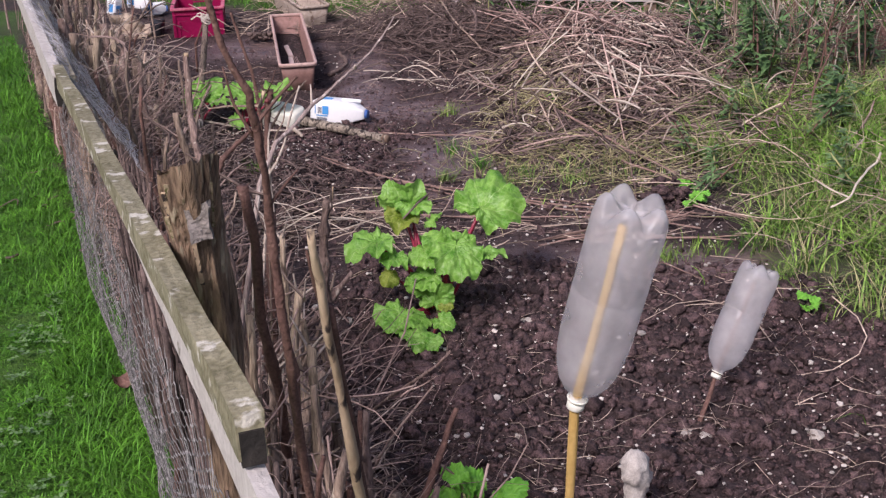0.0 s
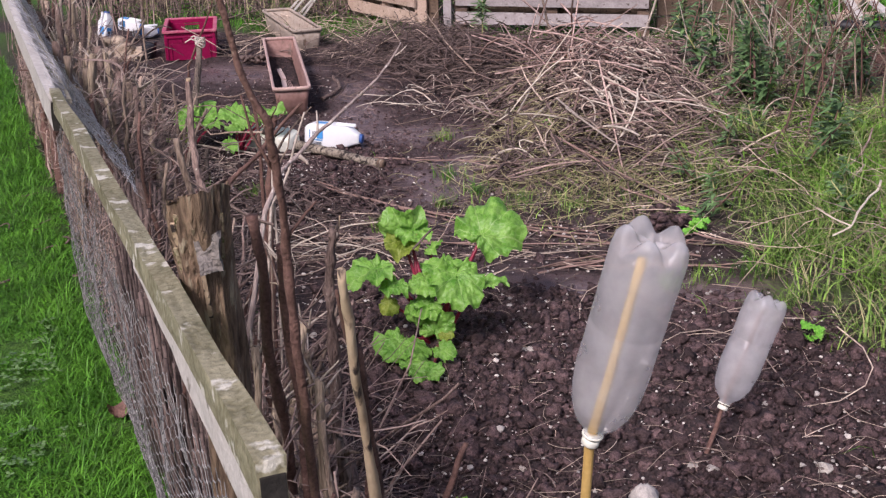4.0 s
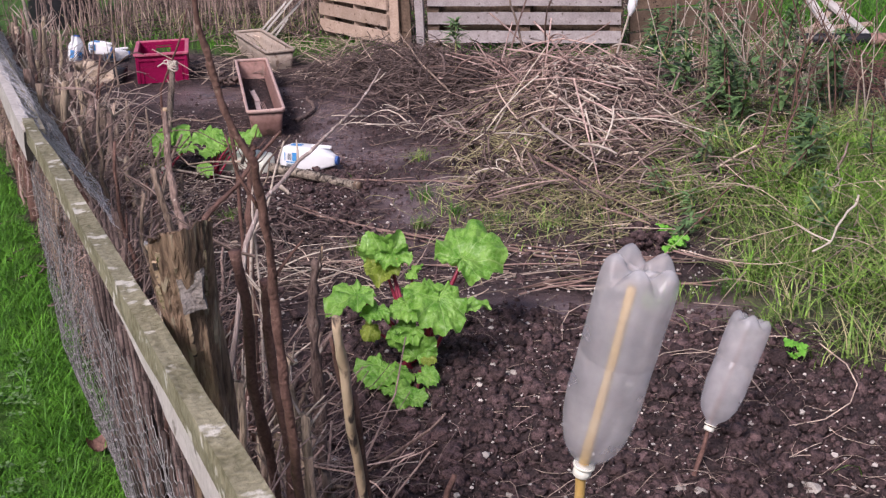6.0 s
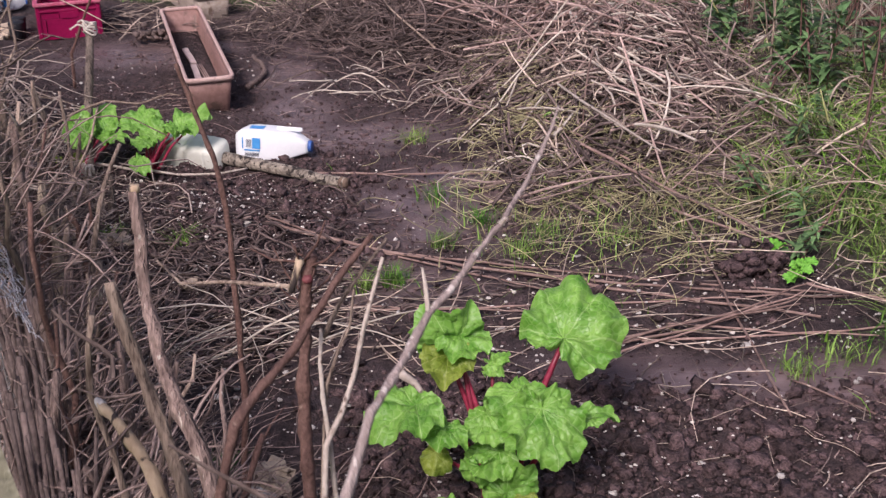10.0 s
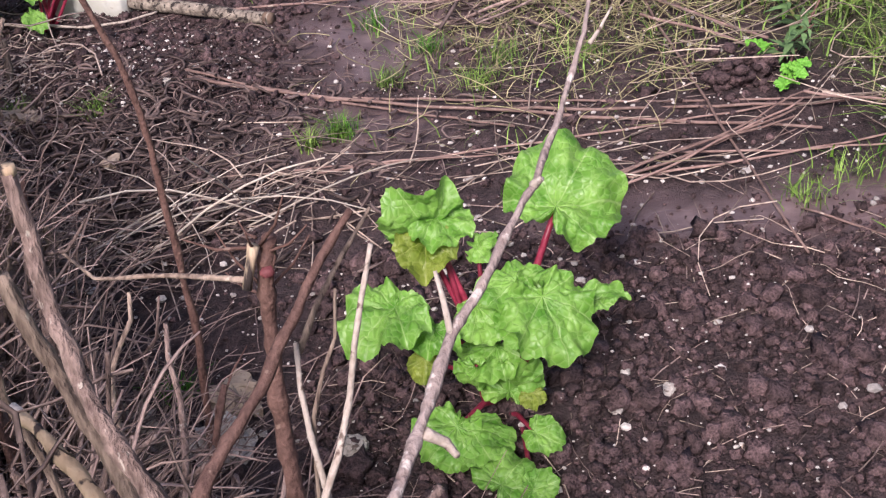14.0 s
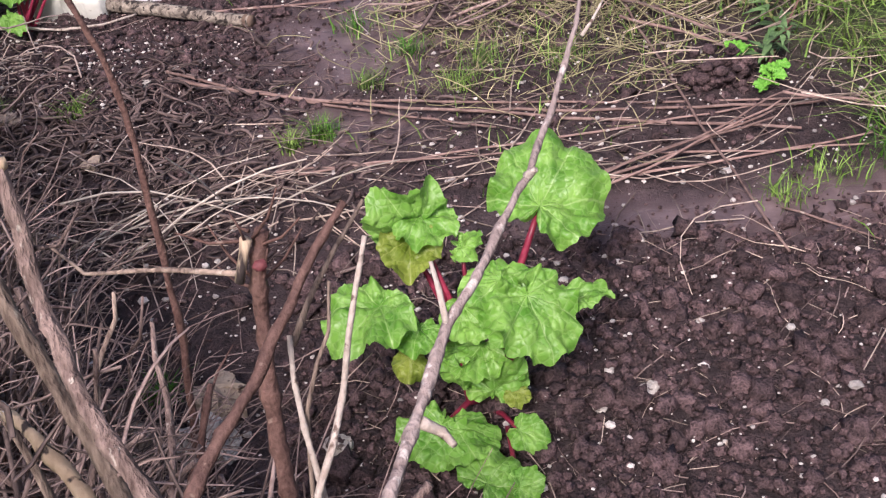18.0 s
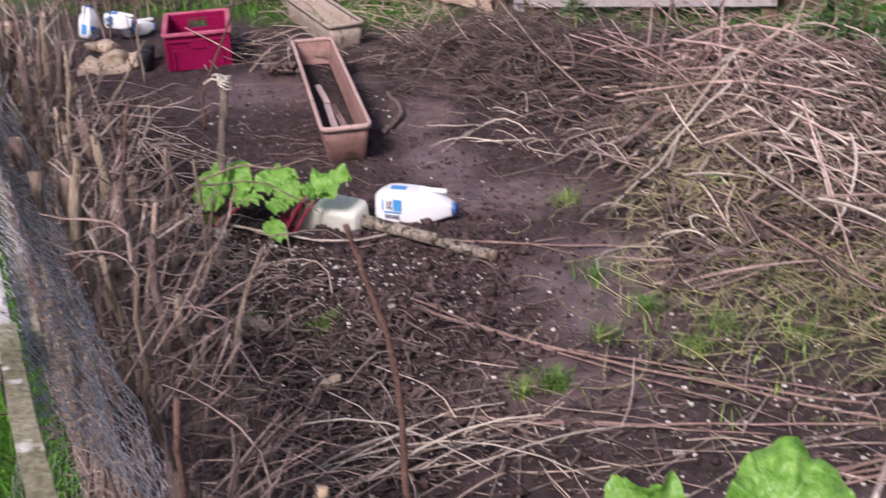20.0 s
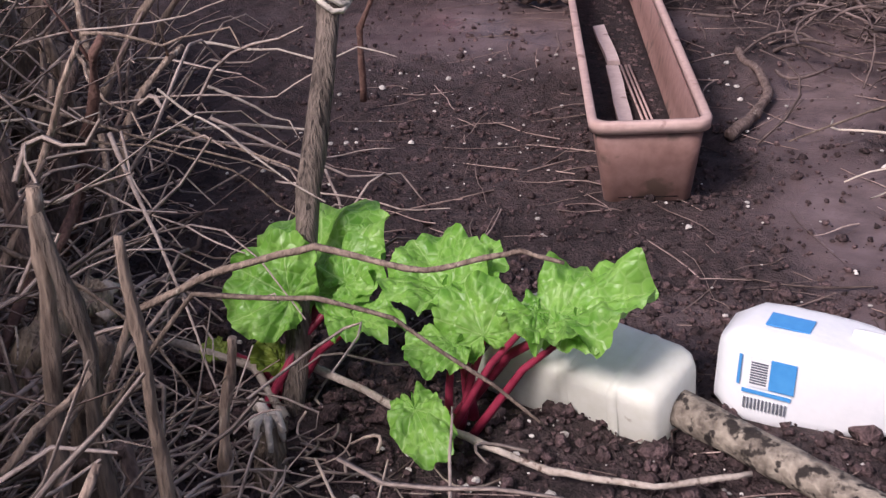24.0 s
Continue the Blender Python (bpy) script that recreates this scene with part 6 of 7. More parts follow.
tagged(straw_soup(900, lambda rg: (rg.gauss(0.9, 0.3), rg.gauss(5.35, 0.35)), 20, (0.001, 0.003), (0.05, 0.22), 0.03, 0.4).ob("rotten_stems", MULCH), "dark dead stems under the weeds", "heap", kind="stuff")


tagged(straw_soup(900, lambda rg: (rg.uniform(0.9, 2.2), rg.gauss(6.5, 0.35)), 41, (0.0015, 0.004), (0.04, 0.2), 0.012, 0.4).ob("leaf_litter", STALK_RED), "reddish brown dead stems on bare ground", "litter", kind="stuff")
tagged(twig_soup(420, lambda rg: Vector((rg.uniform(-0.3, 1.15), rg.uniform(2.0, 3.4), 0.02)), (0.0005, 0.0013), (0.03, 0.16), 0.12, 42, 0.4).ob("rootlets", STRAW), "fine pale rootlets in the dug soil", "roots", kind="stuff")


tagged(straw_soup(1100, lambda rg: (rg.gauss(-0.85, 0.28), rg.gauss(3.95, 0.22)), 43, (0.0012, 0.005), (0.015, 0.08), 0.006, 0.5).ob("leaf_litter", MULCH), "dark shrivelled leaf litter on the soil", "litter", kind="stuff")


tagged(straw_soup(14, lambda rg: (rg.gauss(-0.60, 0.13), rg.gauss(3.60, 0.08)), 44, (0.0012, 0.003), (0.20, 0.50), 0.02, 0.12, 0.25).ob("pale_stems", STRAW_WHITE), "bundle of bleached stems lying across the bed", "stems", kind="stuff")


# ---- grass ----
def grass_soup(n, place, length, width, bend, seed, segs=3):
    rg = random.Random(seed)
    s = Soup()
    for _ in range(n):
        p = place(rg)
        if p is None:
            continue
        a = rg.uniform(0, 6.28)
        k = rg.uniform(*length) * (p[2] if len(p) > 2 else 1)
        s.blade(Vector((p[0], p[1], height(p[0], p[1], False) - 0.004)), Vector((math.cos(a), math.sin(a), 0)), k, rg.uniform(*width), rg.uniform(*bend), segs)
    return s


def lawn(rg):
    s_ = rg.uniform(-0.5, 6.5) if rg.random() < 0.75 else rg.uniform(-0.3, 3.5)
    p = fence(s_, -abs(rg.gauss(0, 0.55)) + 0.09)
    tuft = 0.55 + 0.9 * max(0, 0.5 + noise.noise((p.x * 6, p.y * 6, 2)))
    return (p.x, p.y, tuft)


tagged(grass_soup(120000, lawn, (0.012, 0.032), (0.002, 0.0048), (0.5, 1.8), 21).ob("lawn_grass", GRASS), "bright green short lawn grass beside the fence", "grass", kind="stuff")
tagged(grass_soup(5000, lambda rg: (lambda p: (p.x, p.y))(fence(rg.uniform(-0.3, 6), rg.gauss(0.0, 0.05))), (0.03, 0.085), (0.002, 0.0045), (0.4, 1.5), 22).ob("edge_grass", GRASS), "longer grass along the foot of the fence", "grass", kind="stuff")


s = Soup()
rg = random.Random(77)
for i in range(1500):
    p = fence(rg.uniform(-0.4, 2.6), -0.04 - abs(rg.gauss(0, 0.35)))
    if noise.noise((p.x * 5, p.y * 5, 31)) < 0.12:
        continue
    c = Vector((p.x, p.y, height(p.x, p.y, False) + rg.uniform(0.012, 0.028)))
    for k in range(3):
        a = k * 2.1 + i
        d = Vector((math.cos(a), math.sin(a), rg.uniform(-0.1, 0.4)))
        e = Vector((-d.y, d.x, 0)) * 0.0045
        n = len(s.v)
        s.v += [c, c + d * 0.005 + e, c + d * 0.010 + e * 0.7, c + d * 0.010 - e * 0.7, c + d * 0.005 - e]
        s.f.append((n, n + 4, n + 3, n + 2, n + 1))
tagged(s.ob("clover", WEED_LEAF), "dark green clover growing in the lawn", "clover", kind="stuff")
bm = bmesh.new()
bmesh.ops.create_grid(bm, x_segments=8, y_segments=6, size=0.5)
for v in bm.verts:
    x, y = v.co.x, v.co.y
    v.co = Vector((x * 0.075, y * 0.05 * (1 - 1.6 * x * x), 0.012 * math.sin(x * 7) + 0.03 * y * y + 0.004 * noise.noise((x * 9, y * 9, 0))))
o = part("dead_leaf", bm, STALK_RED, smooth=True)
o.matrix_basis = pose(-0.740, 2.543, 0.035, 15, 8, 40)
tagged(o, "curled red-brown dead leaf lying in the grass", "leaf")


def bank(rg):
    x, y = rg.uniform(0.55, 1.95), rg.uniform(3.0, 6.9)
    clump = noise.noise((x * 5.5, y * 5.5, 6)) + 0.5 * noise.noise((x * 13, y * 13, 8))
    return (x, y, 0.55 + 0.6 * greenness(x, y) + 0.6 * max(0, clump)) if rg.random() < greenness(x, y) * max(0.06, 0.45 + 1.5 * clump) else None


def bank_edge(rg):
    x, y = rg.gauss(0.30, 0.30), rg.gauss(4.45, 0.28)
    return (x, y) if noise.noise((x * 4, y * 4, 3)) > -0.1 else None


tagged(grass_soup(34000, bank, (0.05, 0.17), (0.003, 0.007), (0.5, 1.7), 23).ob("rough_grass", GRASS_LONG), "long rough green grass on the bank", "grass", kind="stuff")
tagged(grass_soup(9000, bank, (0.06, 0.20), (0.0018, 0.004), (0.6, 1.8), 24).ob("dry_grass", GRASS_DRY), "dry yellow grass among the green", "grass", kind="stuff")
tagged(grass_soup(700, bank_edge, (0.03, 0.10), (0.0018, 0.004), (0.5, 1.5), 25).ob("dry_grass", GRASS_DRY), "matted yellowish grass at the heap's foot", "grass", kind="stuff")
tagged(grass_soup(1000, bank_edge, (0.03, 0.08), (0.0018, 0.004), (0.4, 1.3), 26).ob("rough_grass", GRASS_LONG), "green grass tufts at the heap's foot", "grass", kind="stuff")


def lush(rg):
    x, y = rg.gauss(1.35, 0.25), rg.gauss(4.5, 0.5)
    return (x, y, 1.2) if noise.noise((x * 4, y * 4, 12)) > 0.0 else None


tagged(grass_soup(9000, lush, (0.04, 0.12), (0.003, 0.008), (0.4, 1.5), 28).ob("lush_grass", GRASS_VIVID), "vivid green lush grass in patches on the bank", "grass", kind="stuff")


tagged(grass_soup(9000, lambda rg: (rg.uniform(0.7, 4.5), rg.uniform(7.6, 11)), (0.04, 0.12), (0.006, 0.012), (0.5, 1.5), 30).ob("far_grass", GRASS), "green grass behind the boards", "grass", kind="stuff")


def back_grass(rg):
    x, y = rg.uniform(-3.2, 2.3), rg.uniform(6.7, 8.8)
    return (x, y) if rg.random() < greenness(x, y) else None


tagged(grass_soup(20000, lambda rg: (lambda p: (p.x, p.y))(fence(rg.uniform(5.6, 12), -abs(rg.gauss(0, 0.9)))), (0.03, 0.08), (0.005, 0.010), (0.5, 1.5), 29).ob("far_lawn_grass", GRASS), "green lawn grass beyond the fence", "grass", kind="stuff")
tagged(grass_soup(15000, back_grass, (0.03, 0.12), (0.003, 0.006), (0.3, 1.2), 27).ob("back_grass", GRASS), "green grass behind the plot", "grass", kind="stuff")
TUFTS = ((-0.35, 3.97, 0.03), (-0.42, 3.93, 0.02), (-0.92, 4.15, 0.03), (-0.60, 3.12, 0.03), (-1.12, 4.19, 0.03), (0.05, 5.02, 0.05), (-0.1, 5.25, 0.05), (-0.05, 5.75, 0.05), (0.62, 3.55, 0.06), (0.75, 3.6, 0.07), (0.52, 3.5, 0.05), (-0.95, 6.95, 0.06), (-1.1, 7.05, 0.06), (0.2, 4.2, 0.05), (0.02, 4.25, 0.04), (-0.15, 4.35, 0.04), (0.85, 3.35, 0.05), (-0.45, 7.05, 0.07), (-0.20, 5.67, 0.05), (-0.11, 5.14, 0.06), (-0.38, 5.03, 0.04), (-0.28, 4.53, 0.05), (-0.03, 4.14, 0.05), (-0.25, 4.19, 0.03), (0.12, 5.6, 0.05), (-0.36, 3.97, 0.025), (-0.55, 6.95, 0.08), (-0.15, 7.0, 0.08), (0.2, 6.98, 0.08))
for i, (x, y, r) in enumerate(TUFTS):
    s = grass_soup(70, lambda rg: (x + rg.gauss(0, r * 0.5), y + rg.gauss(0, r * 0.5)), (0.03, 0.075), (0.0018, 0.0035), (0.3, 1.2), 100 + i)
    tagged(s.ob("grass_tuft", GRASS_LONG if i % 3 else GRASS), "small green tuft of grass in the soil", "grass tuft", "grass tufts")


# ---- weeds ----
def weed(x, y, h, seed, mat, label, lean=(0, 0), whorl=15, leaf=0.06, start=0.3):
    """An upright weed with narrow leaves round its stem."""
    w = empty("weed", Matrix.Translation(on_ground(x, y)), label, "weed", "weeds on the bank")
    rg = random.Random(seed)
    top = on_ground(x + lean[0], y + lean[1], h)
    base = on_ground(x, y, -0.01)
    mid = base.lerp(top, 0.5) + Vector((rg.gauss(0, 0.015), rg.gauss(0, 0.015), 0))
    s = Soup()
    s.tube([base, mid, top], [0.0045, 0.0035, 0.002], 6)
    child(s.ob("stem", STEM_GREEN if rg.random() < 0.6 else STALK_RED), w)
    s = Soup()
    for i in range(whorl):
        f = start + (1 - start) * (i / whorl) ** 0.8
        c = base.lerp(mid, f * 2) if f < 0.5 else mid.lerp(top, f * 2 - 1)
        for _ in range(6):
            a = rg.uniform(0, 6.28)
            d = Vector((math.cos(a), math.sin(a), rg.uniform(-0.1, 0.9))).normalized()
            l = leaf * rg.uniform(0.6, 1.15) * (1.1 - 0.5 * f)
            side = d.cross(Vector((0, 0, 1))).normalized() * l * 0.12
            b = len(s.v)
            drop = Vector((0, 0, -0.25 * l))
            s.v += [c, c + d * l * 0.4 - side, c + d * l * 0.4 + side + Vector((0, 0, 0.002)), c + d * l + drop]
            s.f += [(b, b + 1, b + 2), (b + 1, b + 3, b + 2)]
    child(s.ob("foliage", mat), w)
    return w


WEEDS = ((0.92, 5.35, 0.55), (0.98, 5.5, 0.62), (0.85, 5.6, 0.45), (1.05, 5.25, 0.50), (0.80, 5.2, 0.40), (1.10, 5.7, 0.60), (0.72, 5.5, 0.35), (0.90, 4.95, 0.36), (1.0, 4.7, 0.30), (0.78, 4.6, 0.25), (0.75, 4.15, 0.14), (0.68, 4.05, 0.10), (1.15, 4.5, 0.32), (0.95, 4.35, 0.24), (0.58, 6.6, 0.42), (0.63, 6.7, 0.36), (0.55, 6.75, 0.3), (1.25, 5.0, 0.3), (1.3, 4.3, 0.24), (1.2, 4.0, 0.2), (0.85, 5.8, 0.5), (1.2, 5.5, 0.5), (1.35, 5.6, 0.45), (1.45, 5.3, 0.3), (1.0, 5.9, 0.6), (0.75, 4.9, 0.3), (0.88, 4.7, 0.28), (0.7, 4.35, 0.16), (1.05, 4.15, 0.2), (1.4, 4.7, 0.26), (1.25, 4.75, 0.3), (0.7, 5.75, 0.4), (1.15, 6.1, 0.5), (0.95, 5.15, 0.42))
for i, (x, y, h) in enumerate(WEEDS):
    rg = random.Random(i)
    weed(x + rg.gauss(0, 0.04), y, h * rg.uniform(0.6, 1.0), i, WEED_LEAF, "tall dark green weed with narrow leaves", (rg.gauss(0, 0.10), rg.gauss(0, 0.07)), 17 if h > 0.3 else 8, 0.125 if h > 0.3 else 0.075, 0.1)
weed(-0.42, 6.62, 0.30, 77, WEED_LEAF, "spurge-like weed with a top whorl of blue-green leaves", (0.01, 0), 13, 0.12, 0.60)
for i, (x, y) in enumerate(((0.58, 4.05), (0.62, 3.92), (0.60, 3.88), (0.05, 4.98), (0.88, 3.15))):
    hb = empty("seedling", Matrix.Translation(on_ground(x, y)), "small bright green seedling with rounded leaves", "plant", "seedlings")
    for k in range(5):
        a = k * 1.3 + i
        j = on_ground(x + 0.012 * math.cos(a), y + 0.012 * math.sin(a), 0.018 + 0.006 * k)
        t = j + Vector((math.cos(a) * 0.03, math.sin(a) * 0.03, 0.008))
        yv = (t - j).normalized()
        zv = (Vector((0, -0.3, 0.9)) - yv * Vector((0, -0.3, 0.9)).dot(yv)).normalized()
        mm = Matrix((yv.cross(zv), yv, zv)).transposed().to_4x4() @ Matrix.Diagonal((0.024, 0.024, 0.024, 1))
        mm.translation = j
        s = leaf_soup(k + i, 0.95, 0.2)
        s.v = [mm @ v for v in s.v]
        child(s.ob("leaf", HERB_LEAF), hb)

# bare upright twiggy shrub on the bank
for i in range(130):
    rg = random.Random(200 + i)
    x, y = rg.gauss(1.12, 0.22), rg.gauss(5.7, 0.32)
    h = rg.uniform(0.3, 0.75)
    stick("bare_twig", [on_ground(x, y, -0.01), on_ground(x + rg.gauss(0, 0.05), y, h * 0.5), on_ground(x + rg.gauss(0, 0.12), y + rg.gauss(0, 0.06), h)], rg.uniform(0.0025, 0.0055), 0.0014, (STALK_RED, STALK, STALK_PALE)[i % 3], "thin bare stem of a shrub on the bank", "stem", "bare stems on the bank", 5, 0.1, i, 0.01, 2)
for i, (a, b, c) in enumerate((((0.95, 4.35, 0.0), (1.05, 4.75, 0.22), (1.22, 5.2, 0.42)), ((0.88, 4.5, 0.0), (1.0, 4.8, 0.28), (1.05, 5.0, 0.45)), ((1.3, 3.9, 0.0), (1.36, 4.1, 0.2), (1.42, 4.35, 0.33)), ((0.98, 4.05, 0.02), (1.06, 4.1, 0.10), (1.18, 4.3, 0.16)), ((0.85, 4.9, 0.0), (0.86, 5.1, 0.35), (0.83, 5.3, 0.62)))):
    stick("bare_twig", [a, b, c], 0.0055, 0.002, (STALK_RED, STALK_PALE)[i == 3], "dark bare stem leaning in the long grass", "stem", "bare stems on the bank", 6, 0.1, 300 + i, 0.012, 3)


G_THIN = "thin sticks at the back"
stick("thin_stick", [(-2.20, 6.40, 0), (-2.19, 6.39, 0.28), (-2.165, 6.38, 0.60)], 0.006, 0.004, STALK, "thin upright dead stick before the crate", "stick", G_THIN, 7, 0.15, 401)
stick("thin_stick", [(-1.72, 5.72, 0.02), (-1.70, 5.70, 0.16), (-1.57, 5.66, 0.40), (-1.50, 5.6, 0.56)], 0.0065, 0.003, STALK_RED, "dark curved stem standing before the crate", "stick", G_THIN, 7, 0.2, 402)
stick("thin_stick", [(-2.45, 5.95, 0), (-2.43, 5.95, 0.35), (-2.46, 5.95, 0.75)], 0.009, 0.006, STALK_PALE, "pale stick standing by the fence", "stick", G_THIN, 7, 0.2, 403)

# ---- reeds behind the crate ----
def reed_soup(n, x0, x1, y0, y1, h, seed):
    rg = random.Random(seed)
    s = Soup()
    for _ in range(n):
        x, y = rg.uniform(x0, x1), rg.uniform(y0, y1)
        l = rg.uniform(*h)
        dx, dy = rg.gauss(0, 0.20) * l, rg.gauss(0, 0.15) * l
        r0 = rg.uniform(0.0015, 0.004)
        s.tube([(x, y, 0), (x + dx * 0.3, y + dy * 0.3, l * 0.5), (x + dx, y + dy, l)], [r0, r0 * 0.8, r0 * 0.4], 4, False)
    return s


tagged(reed_soup(70, -3.1, -0.95, 7.95, 8.9, (0.35, 0.95), 31).ob("dead_stem_thicket", STRAW), "thicket of dead upright stems behind the plot", "stems", kind="stuff")
tagged(reed_soup(620, -3.2, -0.9, 7.85, 9.4, (0.3, 0.9), 32).ob("dark_stem_thicket", TWIG), "dark bare stems in the thicket", "stems", kind="stuff")
tagged(straw_soup(1600, lambda rg: (rg.uniform(-3.2, 0.5), rg.uniform(7.75, 9.6)), 35, (0.002, 0.006), (0.06, 0.3), 0.03, 0.4).ob("leaf_litter", MULCH), "dead stems and leaves on the ground of the thicket", "litter", kind="stuff")
tagged(reed_soup(70, -3.3, -2.45, 6.6, 7.9, (0.3, 0.85), 33).ob("dead_stem_thicket", TWIG), "dead stems beside the fence's far end", "stems", kind="stuff")
tagged(grass_soup(500, lambda rg: (rg.uniform(-3.1, -0.9), rg.uniform(7.7, 8.9)), (0.12, 0.3), (0.003, 0.006), (0.4, 1.3), 34).ob("dry_grass", GRASS_DRY), "dry grass in the thicket", "grass", kind="stuff")

# ---- twigs before the second rhubarb ----
G_FORE = "twigs before the rhubarb"
stick("curved_twig", [(-1.44, 4.55, 0.10), (-1.418, 4.60, 0.208), (-1.34, 4.62, 0.249), (-1.229, 4.62, 0.286), (-1.126, 4.62, 0.28), (-1.046, 4.62, 0.308), (-1.008, 4.62, 0.302)], 0.0044, 0.0018, STALK, "curved grey twig reaching over the rhubarb", "twig", G_FORE, 7, 0.1, 81, 0.004)
stick("curved_twig", [(-1.43, 4.55, 0.12), (-1.346, 4.60, 0.236), (-1.224, 4.60, 0.25), (-1.149, 4.60, 0.24), (-1.063, 4.60, 0.192), (-1.02, 4.60, 0.16)], 0.0028, 0.0014, STALK, "thin curved twig before the rhubarb", "twig", G_FORE, 6, 0.1, 82, 0.004)
stick("curved_twig", [(-1.40, 4.84, 0.03), (-1.299, 4.811, 0.022), (-1.172, 4.757, 0.025), (-1.056, 4.725, 0.02), (-0.957, 4.728, 0.024), (-0.872, 4.781, 0.02)], 0.005, 0.003, STALK_PALE, "pale twig lying along the soil", "twig", G_FORE, 7, 0.1, 83, 0.004)
for i, (a, b, c, r) in enumerate((((-1.40, 4.43, 0.0), (-1.375, 4.45, 0.31), (-1.368, 4.45, 0.40), 0.009), ((-1.36, 4.46, 0.0), (-1.344, 4.45, 0.258), (-1.364, 4.45, 0.377), 0.008), ((-1.30, 4.45, 0.0), (-1.29, 4.45, 0.263), (-1.295, 4.45, 0.367), 0.006), ((-1.43, 4.5, 0.0), (-1.41, 4.5, 0.15), (-1.37, 4.5, 0.24), 0.013), ((-1.20, 4.44, 0.0), (-1.19, 4.45, 0.10), (-1.186, 4.45, 0.12), 0.010), ((-1.34, 4.6, 0.0), (-1.33, 4.6, 0.12), (-1.31, 4.6, 0.2), 0.007))):
    dead = stick("dead_branch", [a, b, c], r, r * 0.65, (STALK, GREY_POST, STALK)[i % 3], "knotty dead stalk beside the rhubarb", "stalk", "dead stalks along the fence", 8, 0.25, 90 + i, 0.008)
stick("gnarled_root", [(-1.44, 4.42, 0.05), (-1.38, 4.42, 0.10), (-1.32, 4.43, 0.115), (-1.27, 4.44, 0.10), (-1.26, 4.45, 0.06)], 0.010, 0.006, STALK, "gnarled brown root lying over stalks", "root", G_FORE, 7, 0.3, 97, 0.006)

gnarl = stick("gnarled_stump", [(-1.60, 4.58, -0.02), (-1.585, 4.60, 0.07), (-1.556, 4.615, 0.145), (-1.543, 4.653, 0.168), (-1.530, 4.70, 0.155)], 0.024, 0.015, STUMP, "gnarled pale stump bent over beside the rhubarb", "stump", G_FORE, 12, 0.3, 101, 0.006)
for k in range(7):
    rg = random.Random(1010 + k)
    c = Vector((-1.532, 4.695, 0.155)) + Vector((rg.gauss(0, 0.010), rg.gauss(0, 0.014), rg.gauss(0, 0.010)))
    burr = Soup()
    burr.clod(c, rg.uniform(0.008, 0.014), 1010 + k)
    child(burr.ob("burr", (STUMP, STALK_PALE)[k % 2]), gnarl)
splay = stick("cut_stump", [(-1.330, 4.650, -0.03), (-1.328, 4.660, 0.02), (-1.326, 4.664, 0.062)], 0.017, 0.014, STUMP, "short hedge stump with splayed white fibres on top", "stump", G_FORE, 10, 0.2, 102, 0.003)
for k in range(7):
    rg = random.Random(1030 + k)
    w = rg.uniform(0, 6.28)
    d = Vector((math.cos(w), math.sin(w), 0)) * rg.uniform(0.010, 0.026)
    c = Vector((-1.326, 4.664, 0.058)) + d * 0.35
    child(stick("fibre", [c, c + d * 0.2 + Vector((0, 0, 0.018)), c + d * 0.7 + Vector((0, 0, 0.022)), c + d + Vector((0, 0, rg.uniform(-0.012, 0.012)))], 0.0055, 0.003, TWINE, "", "", seed=k, steps=3, sides=6, bend=0.004), splay)
stick("gnarled_root", [(-1.53, 4.46, 0.02), (-1.494, 4.478, 0.10), (-1.429, 4.492, 0.11), (-1.385, 4.518, 0.118), (-1.374, 4.509, 0.08), (-1.368, 4.50, 0.02)], 0.010, 0.007, BARK_MAUVE, "bent brown root arching over the soil", "root", G_FORE, 9, 0.3, 103, 0.005)
stick("pale_twig", [(-1.62, 4.72, 0.05), (-1.59, 4.744, 0.06), (-1.52, 4.784, 0.06), (-1.414, 4.787, 0.045), (-1.36, 4.75, 0.01)], 0.0055, 0.0045, STALK_PALE, "thick pale twig lying behind the stalks", "twig", G_FORE, 8, 0.15, 104, 0.004)
stick("pale_twig", [(-1.952, 5.381, 0.06), (-1.80, 5.43, 0.07), (-1.684, 5.483, 0.05)], 0.0034, 0.0026, STALK_PALE, "straight pale twig lying on the soil", "twig", G_FORE, 7, 0.1, 105, 0.003)
stick("dead_branch", [(-1.66, 4.90, 0.0), (-1.677, 4.918, 0.08), (-1.755, 5.025, 0.20), (-1.843, 5.137, 0.30), (-1.90, 5.20, 0.40)], 0.0065, 0.004, STALK, "leaning pale-brown stalk beside the rhubarb", "stalk", G_FORE, 8, 0.2, 106, 0.006)
stick("dead_branch", [(-1.55, 4.65, -0.02), (-1.555, 4.656, 0.06), (-1.577, 4.661, 0.20), (-1.591, 4.663, 0.32), (-1.60, 4.66, 0.42)], 0.011, 0.008, BARK_MAUVE, "thick mauve-brown stalk beside the gnarled stump", "stalk", G_FORE, 9, 0.2, 107, 0.005)
